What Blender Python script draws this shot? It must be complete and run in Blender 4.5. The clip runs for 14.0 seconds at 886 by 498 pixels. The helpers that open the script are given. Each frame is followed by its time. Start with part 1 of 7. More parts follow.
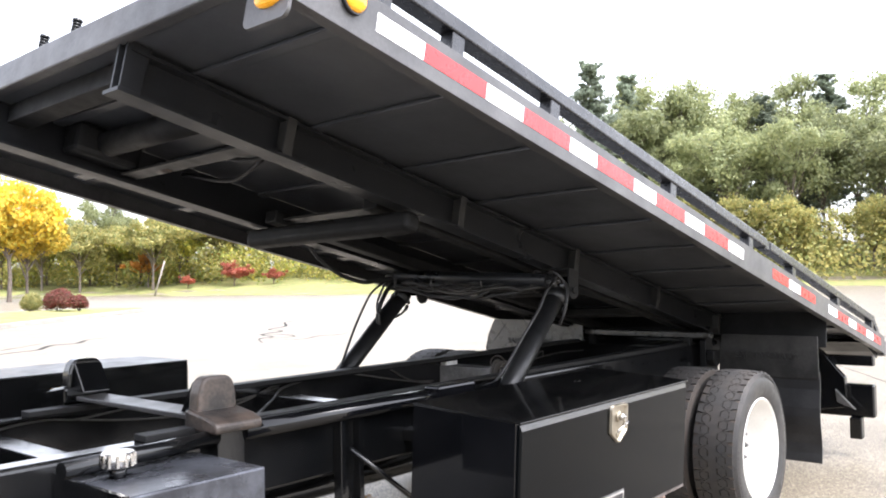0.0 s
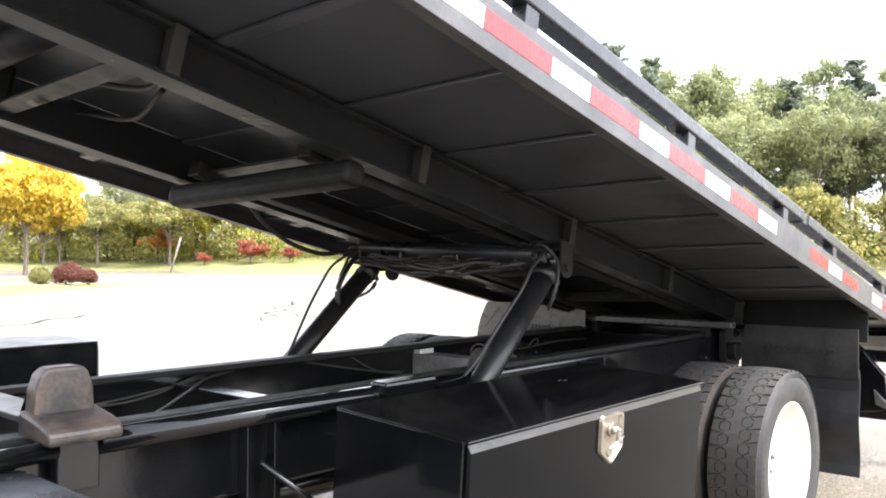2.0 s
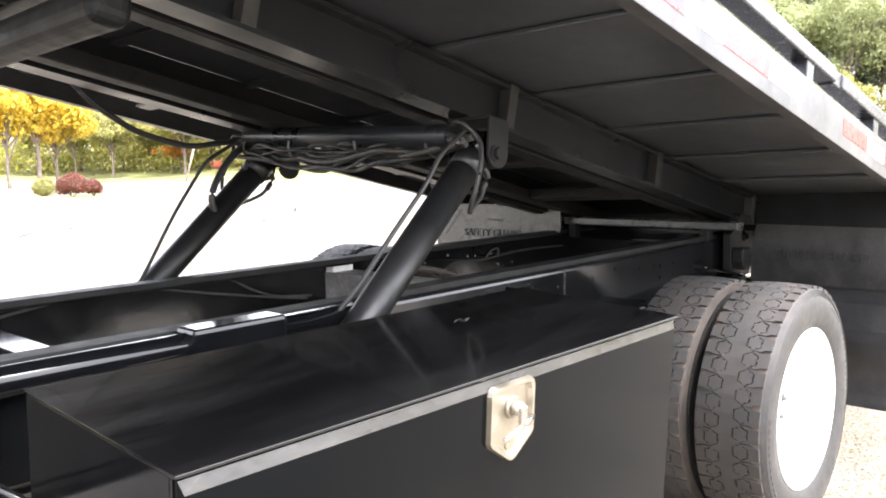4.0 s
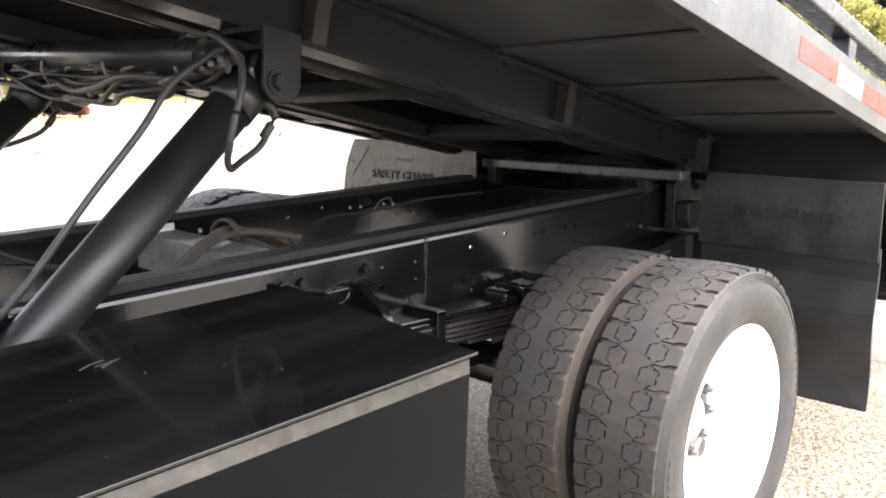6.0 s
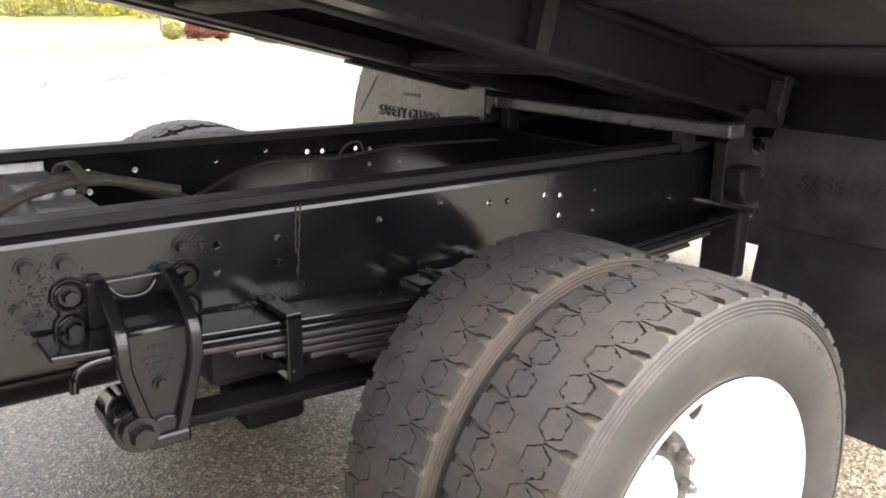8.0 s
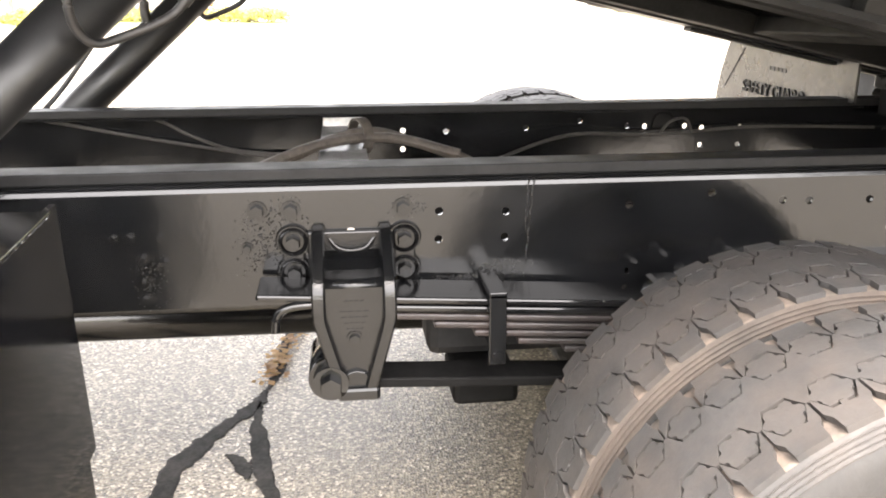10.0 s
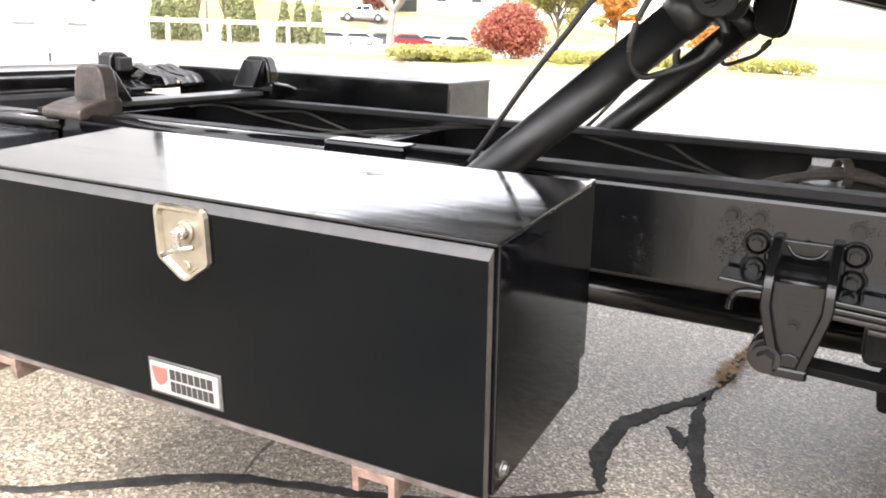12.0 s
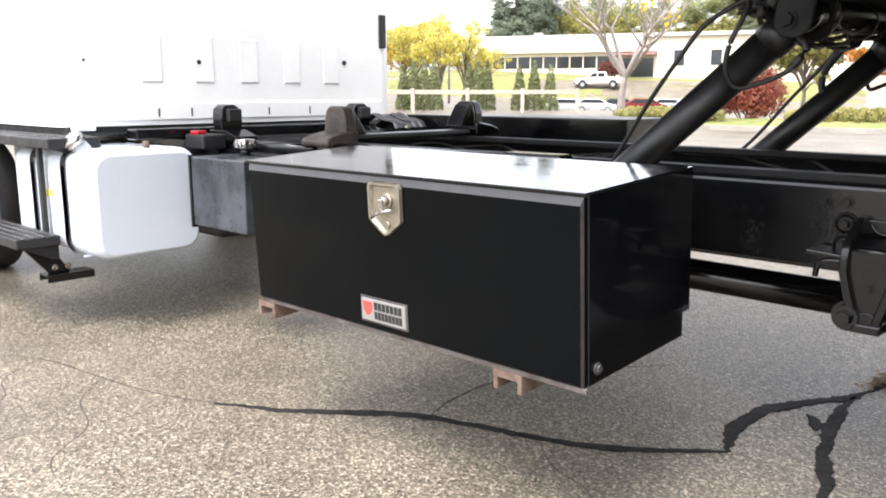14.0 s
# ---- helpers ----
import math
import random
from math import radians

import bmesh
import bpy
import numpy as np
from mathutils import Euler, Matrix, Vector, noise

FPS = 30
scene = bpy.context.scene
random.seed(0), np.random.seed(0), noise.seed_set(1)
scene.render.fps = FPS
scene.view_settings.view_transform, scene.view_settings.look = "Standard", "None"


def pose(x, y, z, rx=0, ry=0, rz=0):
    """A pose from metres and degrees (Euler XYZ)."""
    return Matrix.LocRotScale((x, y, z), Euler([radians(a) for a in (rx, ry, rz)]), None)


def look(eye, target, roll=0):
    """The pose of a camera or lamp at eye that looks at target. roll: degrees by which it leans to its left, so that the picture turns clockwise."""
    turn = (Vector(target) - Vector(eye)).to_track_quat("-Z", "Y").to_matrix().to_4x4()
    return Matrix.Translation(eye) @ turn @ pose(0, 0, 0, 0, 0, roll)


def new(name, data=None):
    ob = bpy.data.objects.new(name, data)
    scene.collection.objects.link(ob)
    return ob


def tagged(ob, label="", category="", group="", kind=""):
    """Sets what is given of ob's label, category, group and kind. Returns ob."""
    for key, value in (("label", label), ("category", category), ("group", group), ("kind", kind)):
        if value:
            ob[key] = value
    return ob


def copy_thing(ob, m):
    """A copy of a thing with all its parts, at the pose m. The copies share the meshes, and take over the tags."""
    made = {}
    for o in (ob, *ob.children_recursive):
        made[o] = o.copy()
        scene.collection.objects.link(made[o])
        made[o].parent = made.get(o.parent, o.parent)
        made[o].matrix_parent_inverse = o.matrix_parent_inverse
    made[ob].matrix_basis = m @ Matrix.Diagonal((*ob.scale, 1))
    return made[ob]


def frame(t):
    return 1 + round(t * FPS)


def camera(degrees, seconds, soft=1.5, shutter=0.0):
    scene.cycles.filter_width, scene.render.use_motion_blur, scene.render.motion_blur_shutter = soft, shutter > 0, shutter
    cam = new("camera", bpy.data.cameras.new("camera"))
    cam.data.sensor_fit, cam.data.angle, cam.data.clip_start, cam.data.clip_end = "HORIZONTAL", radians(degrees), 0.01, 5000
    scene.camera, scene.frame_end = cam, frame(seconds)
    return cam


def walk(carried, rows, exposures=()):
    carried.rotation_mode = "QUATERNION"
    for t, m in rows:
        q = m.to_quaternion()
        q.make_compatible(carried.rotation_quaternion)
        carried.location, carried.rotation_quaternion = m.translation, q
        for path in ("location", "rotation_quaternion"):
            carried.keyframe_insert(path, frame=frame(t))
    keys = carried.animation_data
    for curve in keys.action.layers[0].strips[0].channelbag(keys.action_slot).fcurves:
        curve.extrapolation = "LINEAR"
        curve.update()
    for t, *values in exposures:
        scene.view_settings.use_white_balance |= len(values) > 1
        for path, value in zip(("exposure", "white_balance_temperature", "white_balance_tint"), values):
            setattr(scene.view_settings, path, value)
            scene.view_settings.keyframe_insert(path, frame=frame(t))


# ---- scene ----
cam = camera(56.6, 14.0, soft=1.9)
PATH = [
    (0, (-3.286, -2.647, 1.301), (-1.75, -1.368, 1.371), -1.0),
    (0.5, (-3.152, -2.521, 1.295), (-1.632, -1.223, 1.342), -0.4),
    (1, (-3.011, -2.445, 1.285), (-1.494, -1.142, 1.317), 0.0),
    (1.5, (-2.811, -2.422, 1.282), (-1.296, -1.117, 1.322), 0.3),
    (2, (-2.62, -2.364, 1.256), (-1.113, -1.049, 1.284), 0.2),
    (2.2, (-2.536, -2.321, 1.244), (-1.036, -0.998, 1.258), -0.0),
    (4.3, (-1.539, -2.029, 1.206), (-0.083, -0.679, 0.966), -1.3),
    (4.5, (-1.452, -2.007, 1.211), (0.0, -0.656, 0.952), -1.4),
    (5, (-1.249, -1.977, 1.219), (0.198, -0.63, 0.916), -2.0),
    (5.5, (-1.025, -1.971, 1.227), (0.411, -0.622, 0.881), -1.2),
    (6, (-0.82, -1.933, 1.218), (0.608, -0.587, 0.831), -0.7),
    (6.5, (-0.594, -1.856, 1.212), (0.834, -0.524, 0.781), -0.3),
    (7, (-0.405, -1.826, 1.201), (1.009, -0.492, 0.729), 0.2),
    (7.2, (-0.318, -1.832, 1.196), (1.073, -0.478, 0.712), 0.3),
    (9.3, (0.348, -1.751, 1.134), (0.859, 0.083, 0.522), 0.5),
    (9.5, (0.368, -1.761, 1.135), (0.787, 0.095, 0.52), 0.3),
    (10, (0.364, -1.811, 1.144), (0.592, 0.083, 0.541), 0.0),
    (10.5, (0.337, -1.935, 1.152), (0.333, -0.019, 0.578), 1.1),
    (11, (0.305, -2.061, 1.166), (0.023, -0.158, 0.622), 2.3),
    (11.5, (0.345, -2.162, 1.163), (-0.233, -0.324, 0.627), 3.1),
    (12, (0.445, -2.262, 1.151), (-0.431, -0.54, 0.634), 2.0),
    (12.5, (0.527, -2.37, 1.163), (-0.574, -0.764, 0.706), 0.5),
    (13, (0.652, -2.5, 1.151), (-0.578, -0.971, 0.766), -0.3),
    (13.5, (0.798, -2.593, 1.123), (-0.511, -1.12, 0.779), 0.0),
    (14, (0.936, -2.63, 1.059), (-0.414, -1.203, 0.687), 0.0),
]
EXPOSURES = [(0, 2.68, 6250, 14), (2.2, 2.96, 6300, 14), (4.3, 3.6, 6440, 14), (5.5, 3.54, 6540, 14), (7.2, 3.06, 6690, 14), (9.3, 3.98, 7050, 14), (10.5, 4.22, 7050, 14), (11.5, 3.46, 6930, 14), (12, 3.14, 6720, 14), (12.5, 2.42, 6640, 13), (13.5, 2.0, 6440, 13), (14, 2.28, 6440, 13)]
walk(cam, [(t, look(eye, target, roll)) for t, eye, target, roll in PATH], EXPOSURES)

# ---- light ----
world = bpy.data.worlds.new("sky")
scene.world = world
world.use_nodes = True
wn, wl = world.node_tree.nodes, world.node_tree.links
sky = wn.new("ShaderNodeTexSky")
sky.sky_type = "NISHITA"
sky.sun_disc = False
sky.sun_elevation, sky.sun_rotation = radians(60), radians(170)
sky.air_density, sky.dust_density = 1.0, 3.0
veil = wn.new("ShaderNodeHueSaturation")
veil.inputs["Saturation"].default_value = 0.24
wl.new(sky.outputs[0], veil.inputs["Color"])
wl.new(veil.outputs[0], wn["Background"].inputs["Color"])
wn["Background"].inputs["Strength"].default_value = 0.14
sun = new("sun", bpy.data.lights.new("sun", "SUN"))
sun.data.energy, sun.data.angle, sun.data.color = 0.85, radians(30), (1.0, 0.985, 0.965)
sun.matrix_basis = look((2.4, -12.5, 22), (0, 0, 0))

# ---- materials ----
def mat(name, colour, rough=0.5, metal=0.0, vary=0.25, scale=6.0, fine=90.0, bump=0.0, bump_scale=200.0, dust=None, dust_amount=0.0, rough_vary=0.1, per_object=0.0, coat=0.0, spec=0.5, stretch=None):
    """A surface: base colour with broad and fine variation, uneven gloss, fine relief, and an optional film of dust."""
    m = bpy.data.materials.new(name)
    m.use_nodes = True
    n, l = m.node_tree.nodes, m.node_tree.links
    b = n["Principled BSDF"]
    co = n.new("ShaderNodeTexCoord").outputs["Object"]
    if stretch:
        mp = n.new("ShaderNodeMapping")
        mp.inputs["Scale"].default_value = stretch
        mp.inputs["Rotation"].default_value = (0, 0, radians(12))
        l.new(co, mp.inputs["Vector"])
        co = mp.outputs["Vector"]
    def noi(s, d=4.0, r=0.6):
        x = n.new("ShaderNodeTexNoise")
        x.inputs["Scale"].default_value, x.inputs["Detail"].default_value, x.inputs["Roughness"].default_value = s, d, r
        l.new(co, x.inputs["Vector"])
        return x.outputs["Fac"]
    def ramp(src, lo, hi, p0=0.3, p1=0.7):
        r = n.new("ShaderNodeMapRange")
        r.inputs["From Min"].default_value, r.inputs["From Max"].default_value = p0, p1
        r.inputs["To Min"].default_value, r.inputs["To Max"].default_value = lo, hi
        l.new(src, r.inputs["Value"])
        return r.outputs["Result"]
    def mul(a, c):
        x = n.new("ShaderNodeMath")
        x.operation = "MULTIPLY"
        l.new(a, x.inputs[0])
        l.new(c, x.inputs[1])
        return x.outputs[0]
    broad, grain = noi(scale), noi(fine, 3.0)
    v = mul(ramp(broad, 1 - vary, 1 + vary), ramp(grain, 1 - vary * 0.6, 1 + vary * 0.6))
    if per_object:
        info = n.new("ShaderNodeObjectInfo").outputs["Random"]
        v = mul(v, ramp(info, 1 - per_object, 1 + per_object, 0, 1))
    hsv = n.new("ShaderNodeHueSaturation")
    hsv.inputs["Color"].default_value = (*colour, 1)
    l.new(v, hsv.inputs["Value"])
    out = hsv.outputs[0]
    if dust:
        mix = n.new("ShaderNodeMix")
        mix.data_type = "RGBA"
        mix.inputs["B"].default_value = (*dust, 1)
        l.new(out, mix.inputs["A"])
        l.new(ramp(noi(scale * 0.7 + 1.3, 8.0, 0.7), 0, dust_amount, 0.42, 0.75), mix.inputs["Factor"])
        out = mix.outputs["Result"]
    l.new(out, b.inputs["Base Color"])
    l.new(ramp(noi(scale * 2.3, 6.0), max(0.02, rough - rough_vary), min(1, rough + rough_vary)), b.inputs["Roughness"])
    b.inputs["Metallic"].default_value = metal
    b.inputs["Coat Weight"].default_value = coat
    b.inputs["Specular IOR Level"].default_value = spec
    if bump:
        bp = n.new("ShaderNodeBump")
        bp.inputs["Strength"].default_value, bp.inputs["Distance"].default_value = 1.0, bump
        l.new(noi(bump_scale, 4.0), bp.inputs["Height"])
        l.new(bp.outputs[0], b.inputs["Normal"])
    return m


def leaf_mat(name, colours, rough=0.6):
    """Foliage: each leaf takes a colour of its own from a short range, and lets some light through."""
    m = bpy.data.materials.new(name)
    m.use_nodes = True
    n, l = m.node_tree.nodes, m.node_tree.links
    b = n["Principled BSDF"]
    geo = n.new("ShaderNodeNewGeometry")
    r = n.new("ShaderNodeValToRGB")
    el = r.color_ramp.elements
    while len(el) < len(colours):
        el.new(0.5)
    for i, c in enumerate(colours):
        el[i].position, el[i].color = i / max(1, len(colours) - 1), (*c, 1)
    l.new(geo.outputs["Random Per Island"], r.inputs[0])
    info = n.new("ShaderNodeObjectInfo")
    mr = n.new("ShaderNodeMapRange")
    mr.inputs["To Min"].default_value, mr.inputs["To Max"].default_value = 0.75, 1.3
    l.new(info.outputs["Random"], mr.inputs["Value"])
    h = n.new("ShaderNodeHueSaturation")
    l.new(r.outputs[0], h.inputs["Color"])
    l.new(mr.outputs[0], h.inputs["Value"])
    l.new(h.outputs[0], b.inputs["Base Color"])
    b.inputs["Roughness"].default_value = rough
    tr = n.new("ShaderNodeBsdfTranslucent")
    l.new(h.outputs[0], tr.inputs["Color"])
    mx = n.new("ShaderNodeMixShader")
    mx.inputs[0].default_value = 0.55
    l.new(b.outputs[0], mx.inputs[1])
    l.new(tr.outputs[0], mx.inputs[2])
    l.new(mx.outputs[0], n["Material Output"].inputs["Surface"])
    return m


def asphalt_mat():
    m = bpy.data.materials.new("worn_asphalt")
    m.use_nodes = True
    n, l = m.node_tree.nodes, m.node_tree.links
    b = n["Principled BSDF"]
    co = n.new("ShaderNodeTexCoord").outputs["Object"]
    stone = n.new("ShaderNodeTexVoronoi")
    stone.inputs["Scale"].default_value = 146
    l.new(co, stone.inputs["Vector"])
    ramp = n.new("ShaderNodeValToRGB")
    e = ramp.color_ramp.elements
    e[0].position, e[0].color = 0.0, (0.041, 0.033, 0.025, 1)
    e[1].position, e[1].color = 1.0, (0.439, 0.384, 0.298, 1)
    for p, c in ((0.28, (0.102, 0.086, 0.063, 1)), (0.62, (0.161, 0.137, 0.102, 1)), (0.86, (0.260, 0.224, 0.169, 1))):
        x = e.new(p)
        x.color = c
    sep = n.new("ShaderNodeSeparateColor")
    l.new(stone.outputs["Color"], sep.inputs[0])
    l.new(sep.outputs[0], ramp.inputs[0])
    broad = n.new("ShaderNodeTexNoise")
    broad.inputs["Scale"].default_value, broad.inputs["Detail"].default_value = 0.9, 9
    l.new(co, broad.inputs["Vector"])
    mr = n.new("ShaderNodeMapRange")
    mr.inputs["From Min"].default_value, mr.inputs["From Max"].default_value = 0.3, 0.7
    mr.inputs["To Min"].default_value, mr.inputs["To Max"].default_value = 0.70, 1.20
    l.new(broad.outputs["Fac"], mr.inputs["Value"])
    h = n.new("ShaderNodeHueSaturation")
    l.new(ramp.outputs[0], h.inputs["Color"])
    l.new(mr.outputs[0], h.inputs["Value"])
    l.new(h.outputs[0], b.inputs["Base Color"])
    b.inputs["Roughness"].default_value = 0.45
    b.inputs["Specular IOR Level"].default_value = 0.35
    bp = n.new("ShaderNodeBump")
    bp.inputs["Distance"].default_value = 0.0024
    l.new(stone.outputs["Distance"], bp.inputs["Height"])
    l.new(bp.outputs[0], b.inputs["Normal"])
    return m


M_ASPHALT = asphalt_mat()
M_GLOSS = mat("glossy_black_paint", (0.003, 0.0032, 0.004), 0.07, vary=0.3, scale=3, dust=(0.03, 0.029, 0.028), dust_amount=0.08, rough_vary=0.04, spec=0.40)
M_DOOR = mat("smooth_black_paint", (0.0012, 0.0017, 0.0022), 0.12, vary=0.2, scale=2, dust=(0.02, 0.019, 0.018), dust_amount=0.05, rough_vary=0.05, bump=0.0006, bump_scale=4, spec=0.10)
# black steel of the underside, with its shade put into a dark, dull colour
M_SHADED = mat("shade_darkened_steel", (0.0075, 0.0075, 0.0078), 0.6, vary=0.4, scale=7, dust=(0.02, 0.019, 0.018), dust_amount=0.12, spec=0.25, bump=0.0004, bump_scale=70)
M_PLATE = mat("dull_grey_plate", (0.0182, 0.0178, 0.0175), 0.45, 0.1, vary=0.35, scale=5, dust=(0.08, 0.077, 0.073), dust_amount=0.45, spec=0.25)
M_FRAME = mat("black_chassis_paint", (0.0036, 0.0039, 0.0044), 0.15, vary=0.35, scale=5, dust=(0.04, 0.037, 0.034), dust_amount=0.10, spec=0.5, rough_vary=0.05, bump=0.00025, bump_scale=60)
M_ARM = mat("dull_black_steel", (0.003, 0.003, 0.003), 0.75, vary=0.5, scale=9, spec=0.12, bump=0.0004, bump_scale=70)
# black lightened to stand in for glints on weld spatter; weld beads share it
M_GLINT = mat("glint_lightened_black", (0.008, 0.008, 0.0085), 0.26, vary=0.5, scale=30, spec=0.6, bump=0.0003, bump_scale=150)
M_CAST = mat("black_cast_iron_paint", (0.004, 0.0042, 0.0046), 0.17, vary=0.35, scale=9, dust=(0.04, 0.037, 0.034), dust_amount=0.15, rough_vary=0.06, bump=0.0004, bump_scale=220, spec=0.4)
# lighter than the sills: side light and flare put into the base, under thin dust
M_DECK = mat("side_lit_dusty_deck", (0.038, 0.040, 0.045), 0.40, vary=0.2, scale=1.5, dust=(0.05, 0.049, 0.048), dust_amount=0.18, bump=0.0003, bump_scale=60, spec=0.75)
M_BED = mat("black_bed_paint", (0.0100, 0.0106, 0.0120), 0.34, vary=0.3, scale=2, dust=(0.03, 0.029, 0.028), dust_amount=0.14, bump=0.0003, bump_scale=60, spec=0.22)
M_SIDE = mat("greyed_black_steel", (0.045, 0.044, 0.045), 0.42, vary=0.3, scale=4, dust=(0.12, 0.115, 0.11), dust_amount=0.35, bump=0.0006, bump_scale=80)
M_TUBE = mat("chipped_black_tube", (0.007, 0.0075, 0.010), 0.30, vary=0.3, scale=16, dust=(0.16, 0.155, 0.15), dust_amount=0.14, bump=0.0005, bump_scale=70)
M_LID = mat("polished_black_lid", (0.0014, 0.0015, 0.0017), 0.11, vary=0.3, scale=3, dust=(0.03, 0.029, 0.028), dust_amount=0.14, rough_vary=0.06, bump=0.0004, bump_scale=7, spec=0.55, coat=0.2, stretch=(0.35, 2.2, 1.0))
# near-white base stands in for sky light on one bracket
M_PALE = mat("sky_lit_pale_metal", (0.55, 0.54, 0.52), 0.5, vary=0.2, scale=20)
M_CABLE = mat("dusty_cable", (0.035, 0.032, 0.029), 0.5, vary=0.3, scale=20)
# door chamfers: base raised above the door's black for a sky highlight, plus chips
M_EDGE = mat("rubbed_highlit_edge", (0.010, 0.009, 0.009), 0.16, 0.0, vary=0.5, scale=22, fine=70, dust=(0.11, 0.08, 0.07), dust_amount=0.18, bump=0.0002, bump_scale=50, spec=0.7)
M_WORN = mat("bare_worn_steel", (0.11, 0.098, 0.094), 0.40, 0.2, vary=0.45, scale=13, fine=70, dust=(0.045, 0.026, 0.02), dust_amount=0.95, bump=0.0006, bump_scale=90)
M_RUST = mat("rusty_steel", (0.12, 0.074, 0.057), 0.8, vary=0.4, scale=14, dust=(0.24, 0.18, 0.14), dust_amount=0.6, bump=0.001, bump_scale=130)
M_LEAF = mat("worn_spring_steel", (0.022, 0.016, 0.015), 0.5, 0.1, vary=0.4, scale=12, dust=(0.02, 0.02, 0.02), dust_amount=0.8, bump=0.0006, bump_scale=90)
M_BROWN = mat("brown_worn_rubber", (0.021, 0.018, 0.0165), 0.42, vary=0.45, scale=14, dust=(0.11, 0.080, 0.063), dust_amount=0.9, bump=0.001, bump_scale=90)
M_BARREL = mat("satin_black_cylinder_paint", (0.006, 0.0063, 0.007), 0.42, vary=0.25, scale=6, dust=(0.04, 0.038, 0.036), dust_amount=0.2, bump=0.0002, bump_scale=80)
M_STEEL = mat("stainless_steel", (0.40, 0.365, 0.30), 0.40, 1.0, vary=0.08, scale=20, bump=0.0002, bump_scale=300)
M_CHROME = mat("chrome", (0.50, 0.48, 0.45), 0.25, 1.0, vary=0.1, scale=20)
M_RUBBER = mat("tyre_rubber", (0.022, 0.0212, 0.0208), 0.68, vary=0.25, scale=9, dust=(0.062, 0.047, 0.037), dust_amount=0.5, bump=0.0007, bump_scale=160)
M_WALLRUB = mat("smooth_dark_sidewall", (0.017, 0.0168, 0.0168), 0.50, vary=0.25, scale=7, dust=(0.045, 0.037, 0.031), dust_amount=0.4, bump=0.0004, bump_scale=120)
M_TYREDUST = mat("brown_dusty_rubber", (0.034, 0.027, 0.022), 0.8, vary=0.3, scale=12, dust=(0.062, 0.045, 0.034), dust_amount=0.7, bump=0.0006, bump_scale=160)
M_GROOVE = mat("dirty_tread_groove", (0.060, 0.050, 0.042), 0.9, vary=0.4, scale=20, dust=(0.17, 0.125, 0.095), dust_amount=0.7)
M_FLAP = mat("black_rubber_flap", (0.010, 0.010, 0.011), 0.42, vary=0.3, scale=6, dust=(0.05, 0.05, 0.05), dust_amount=0.35, bump=0.001, bump_scale=60)
M_GUARD = mat("grey_dusty_plate", (0.045, 0.044, 0.043), 0.38, 0.2, vary=0.35, scale=5, dust=(0.16, 0.155, 0.15), dust_amount=0.5)
M_DUSTY = mat("pale_dusty_plate", (0.20, 0.195, 0.19), 0.5, 0.1, vary=0.35, scale=9, dust=(0.06, 0.055, 0.05), dust_amount=0.8, bump=0.0006, bump_scale=120)
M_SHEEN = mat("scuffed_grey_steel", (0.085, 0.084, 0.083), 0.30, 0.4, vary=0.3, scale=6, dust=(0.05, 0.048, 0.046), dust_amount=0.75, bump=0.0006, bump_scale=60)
M_HOSE = mat("black_hose", (0.013, 0.013, 0.014), 0.5, vary=0.3, scale=20, dust=(0.05, 0.045, 0.04), dust_amount=0.4)
M_OLDHOSE = mat("dusty_brown_hose", (0.060, 0.050, 0.041), 0.8, vary=0.4, scale=15)
M_WHITE = mat("white_vehicle_paint", (0.88, 0.88, 0.875), 0.22, vary=0.04, scale=3, rough_vary=0.05, coat=0.3)
M_WHEEL = mat("white_wheel_paint", (0.62, 0.60, 0.56), 0.35, vary=0.06, scale=6)
M_TANK = mat("white_tank_paint", (0.56, 0.60, 0.66), 0.30, vary=0.02, scale=3, rough_vary=0.015)
M_RED = mat("red_reflective_tape", (0.42, 0.012, 0.012), 0.30, vary=0.12, scale=12, fine=150)
M_TAPEW = mat("white_reflective_tape", (0.82, 0.82, 0.82), 0.30, vary=0.06, scale=12, fine=150)
M_AMBER = mat("amber_lens", (0.85, 0.38, 0.02), 0.15, vary=0.1, scale=30)
M_REDLENS = mat("red_lens", (0.32, 0.012, 0.02), 0.15, vary=0.1, scale=30)
M_BADGE = mat("badge_white", (0.23, 0.22, 0.205), 0.4, vary=0.08, scale=30)
M_BADGER = mat("badge_red", (0.55, 0.06, 0.05), 0.4, vary=0.1, scale=30)
M_INK = mat("black_ink", (0.012, 0.012, 0.012), 0.5, vary=0.1)
M_DARK = mat("dark_plastic", (0.012, 0.012, 0.013), 0.5, vary=0.2, scale=10)
M_GLASS = mat("dark_window", (0.02, 0.025, 0.03), 0.06, vary=0.1)
M_TAR = mat("crack_tar", (0.014, 0.0135, 0.013), 0.88, vary=0.5, scale=14, spec=0.2, dust=(0.10, 0.09, 0.08), dust_amount=0.25, bump=0.002, bump_scale=110)
M_CRACK = mat("dusty_crack", (0.075, 0.066, 0.057), 0.95, vary=0.5, scale=30, spec=0.2, dust=(0.16, 0.14, 0.115), dust_amount=0.6)
M_GRASS = mat("mown_grass", (0.14, 0.17, 0.045), 0.9, vary=0.35, scale=0.25, fine=3, dust=(0.30, 0.20, 0.10), dust_amount=0.85, bump=0.02, bump_scale=20)
M_KERB = mat("kerb_concrete", (0.27, 0.25, 0.22), 0.85, vary=0.2, scale=2, bump=0.002, bump_scale=40)
M_BARK = mat("grey_bark", (0.13, 0.105, 0.085), 0.9, vary=0.35, scale=4, bump=0.01, bump_scale=20)
M_PALEBARK = mat("pale_bark", (0.24, 0.21, 0.185), 0.85, vary=0.25, scale=4, bump=0.01, bump_scale=20)
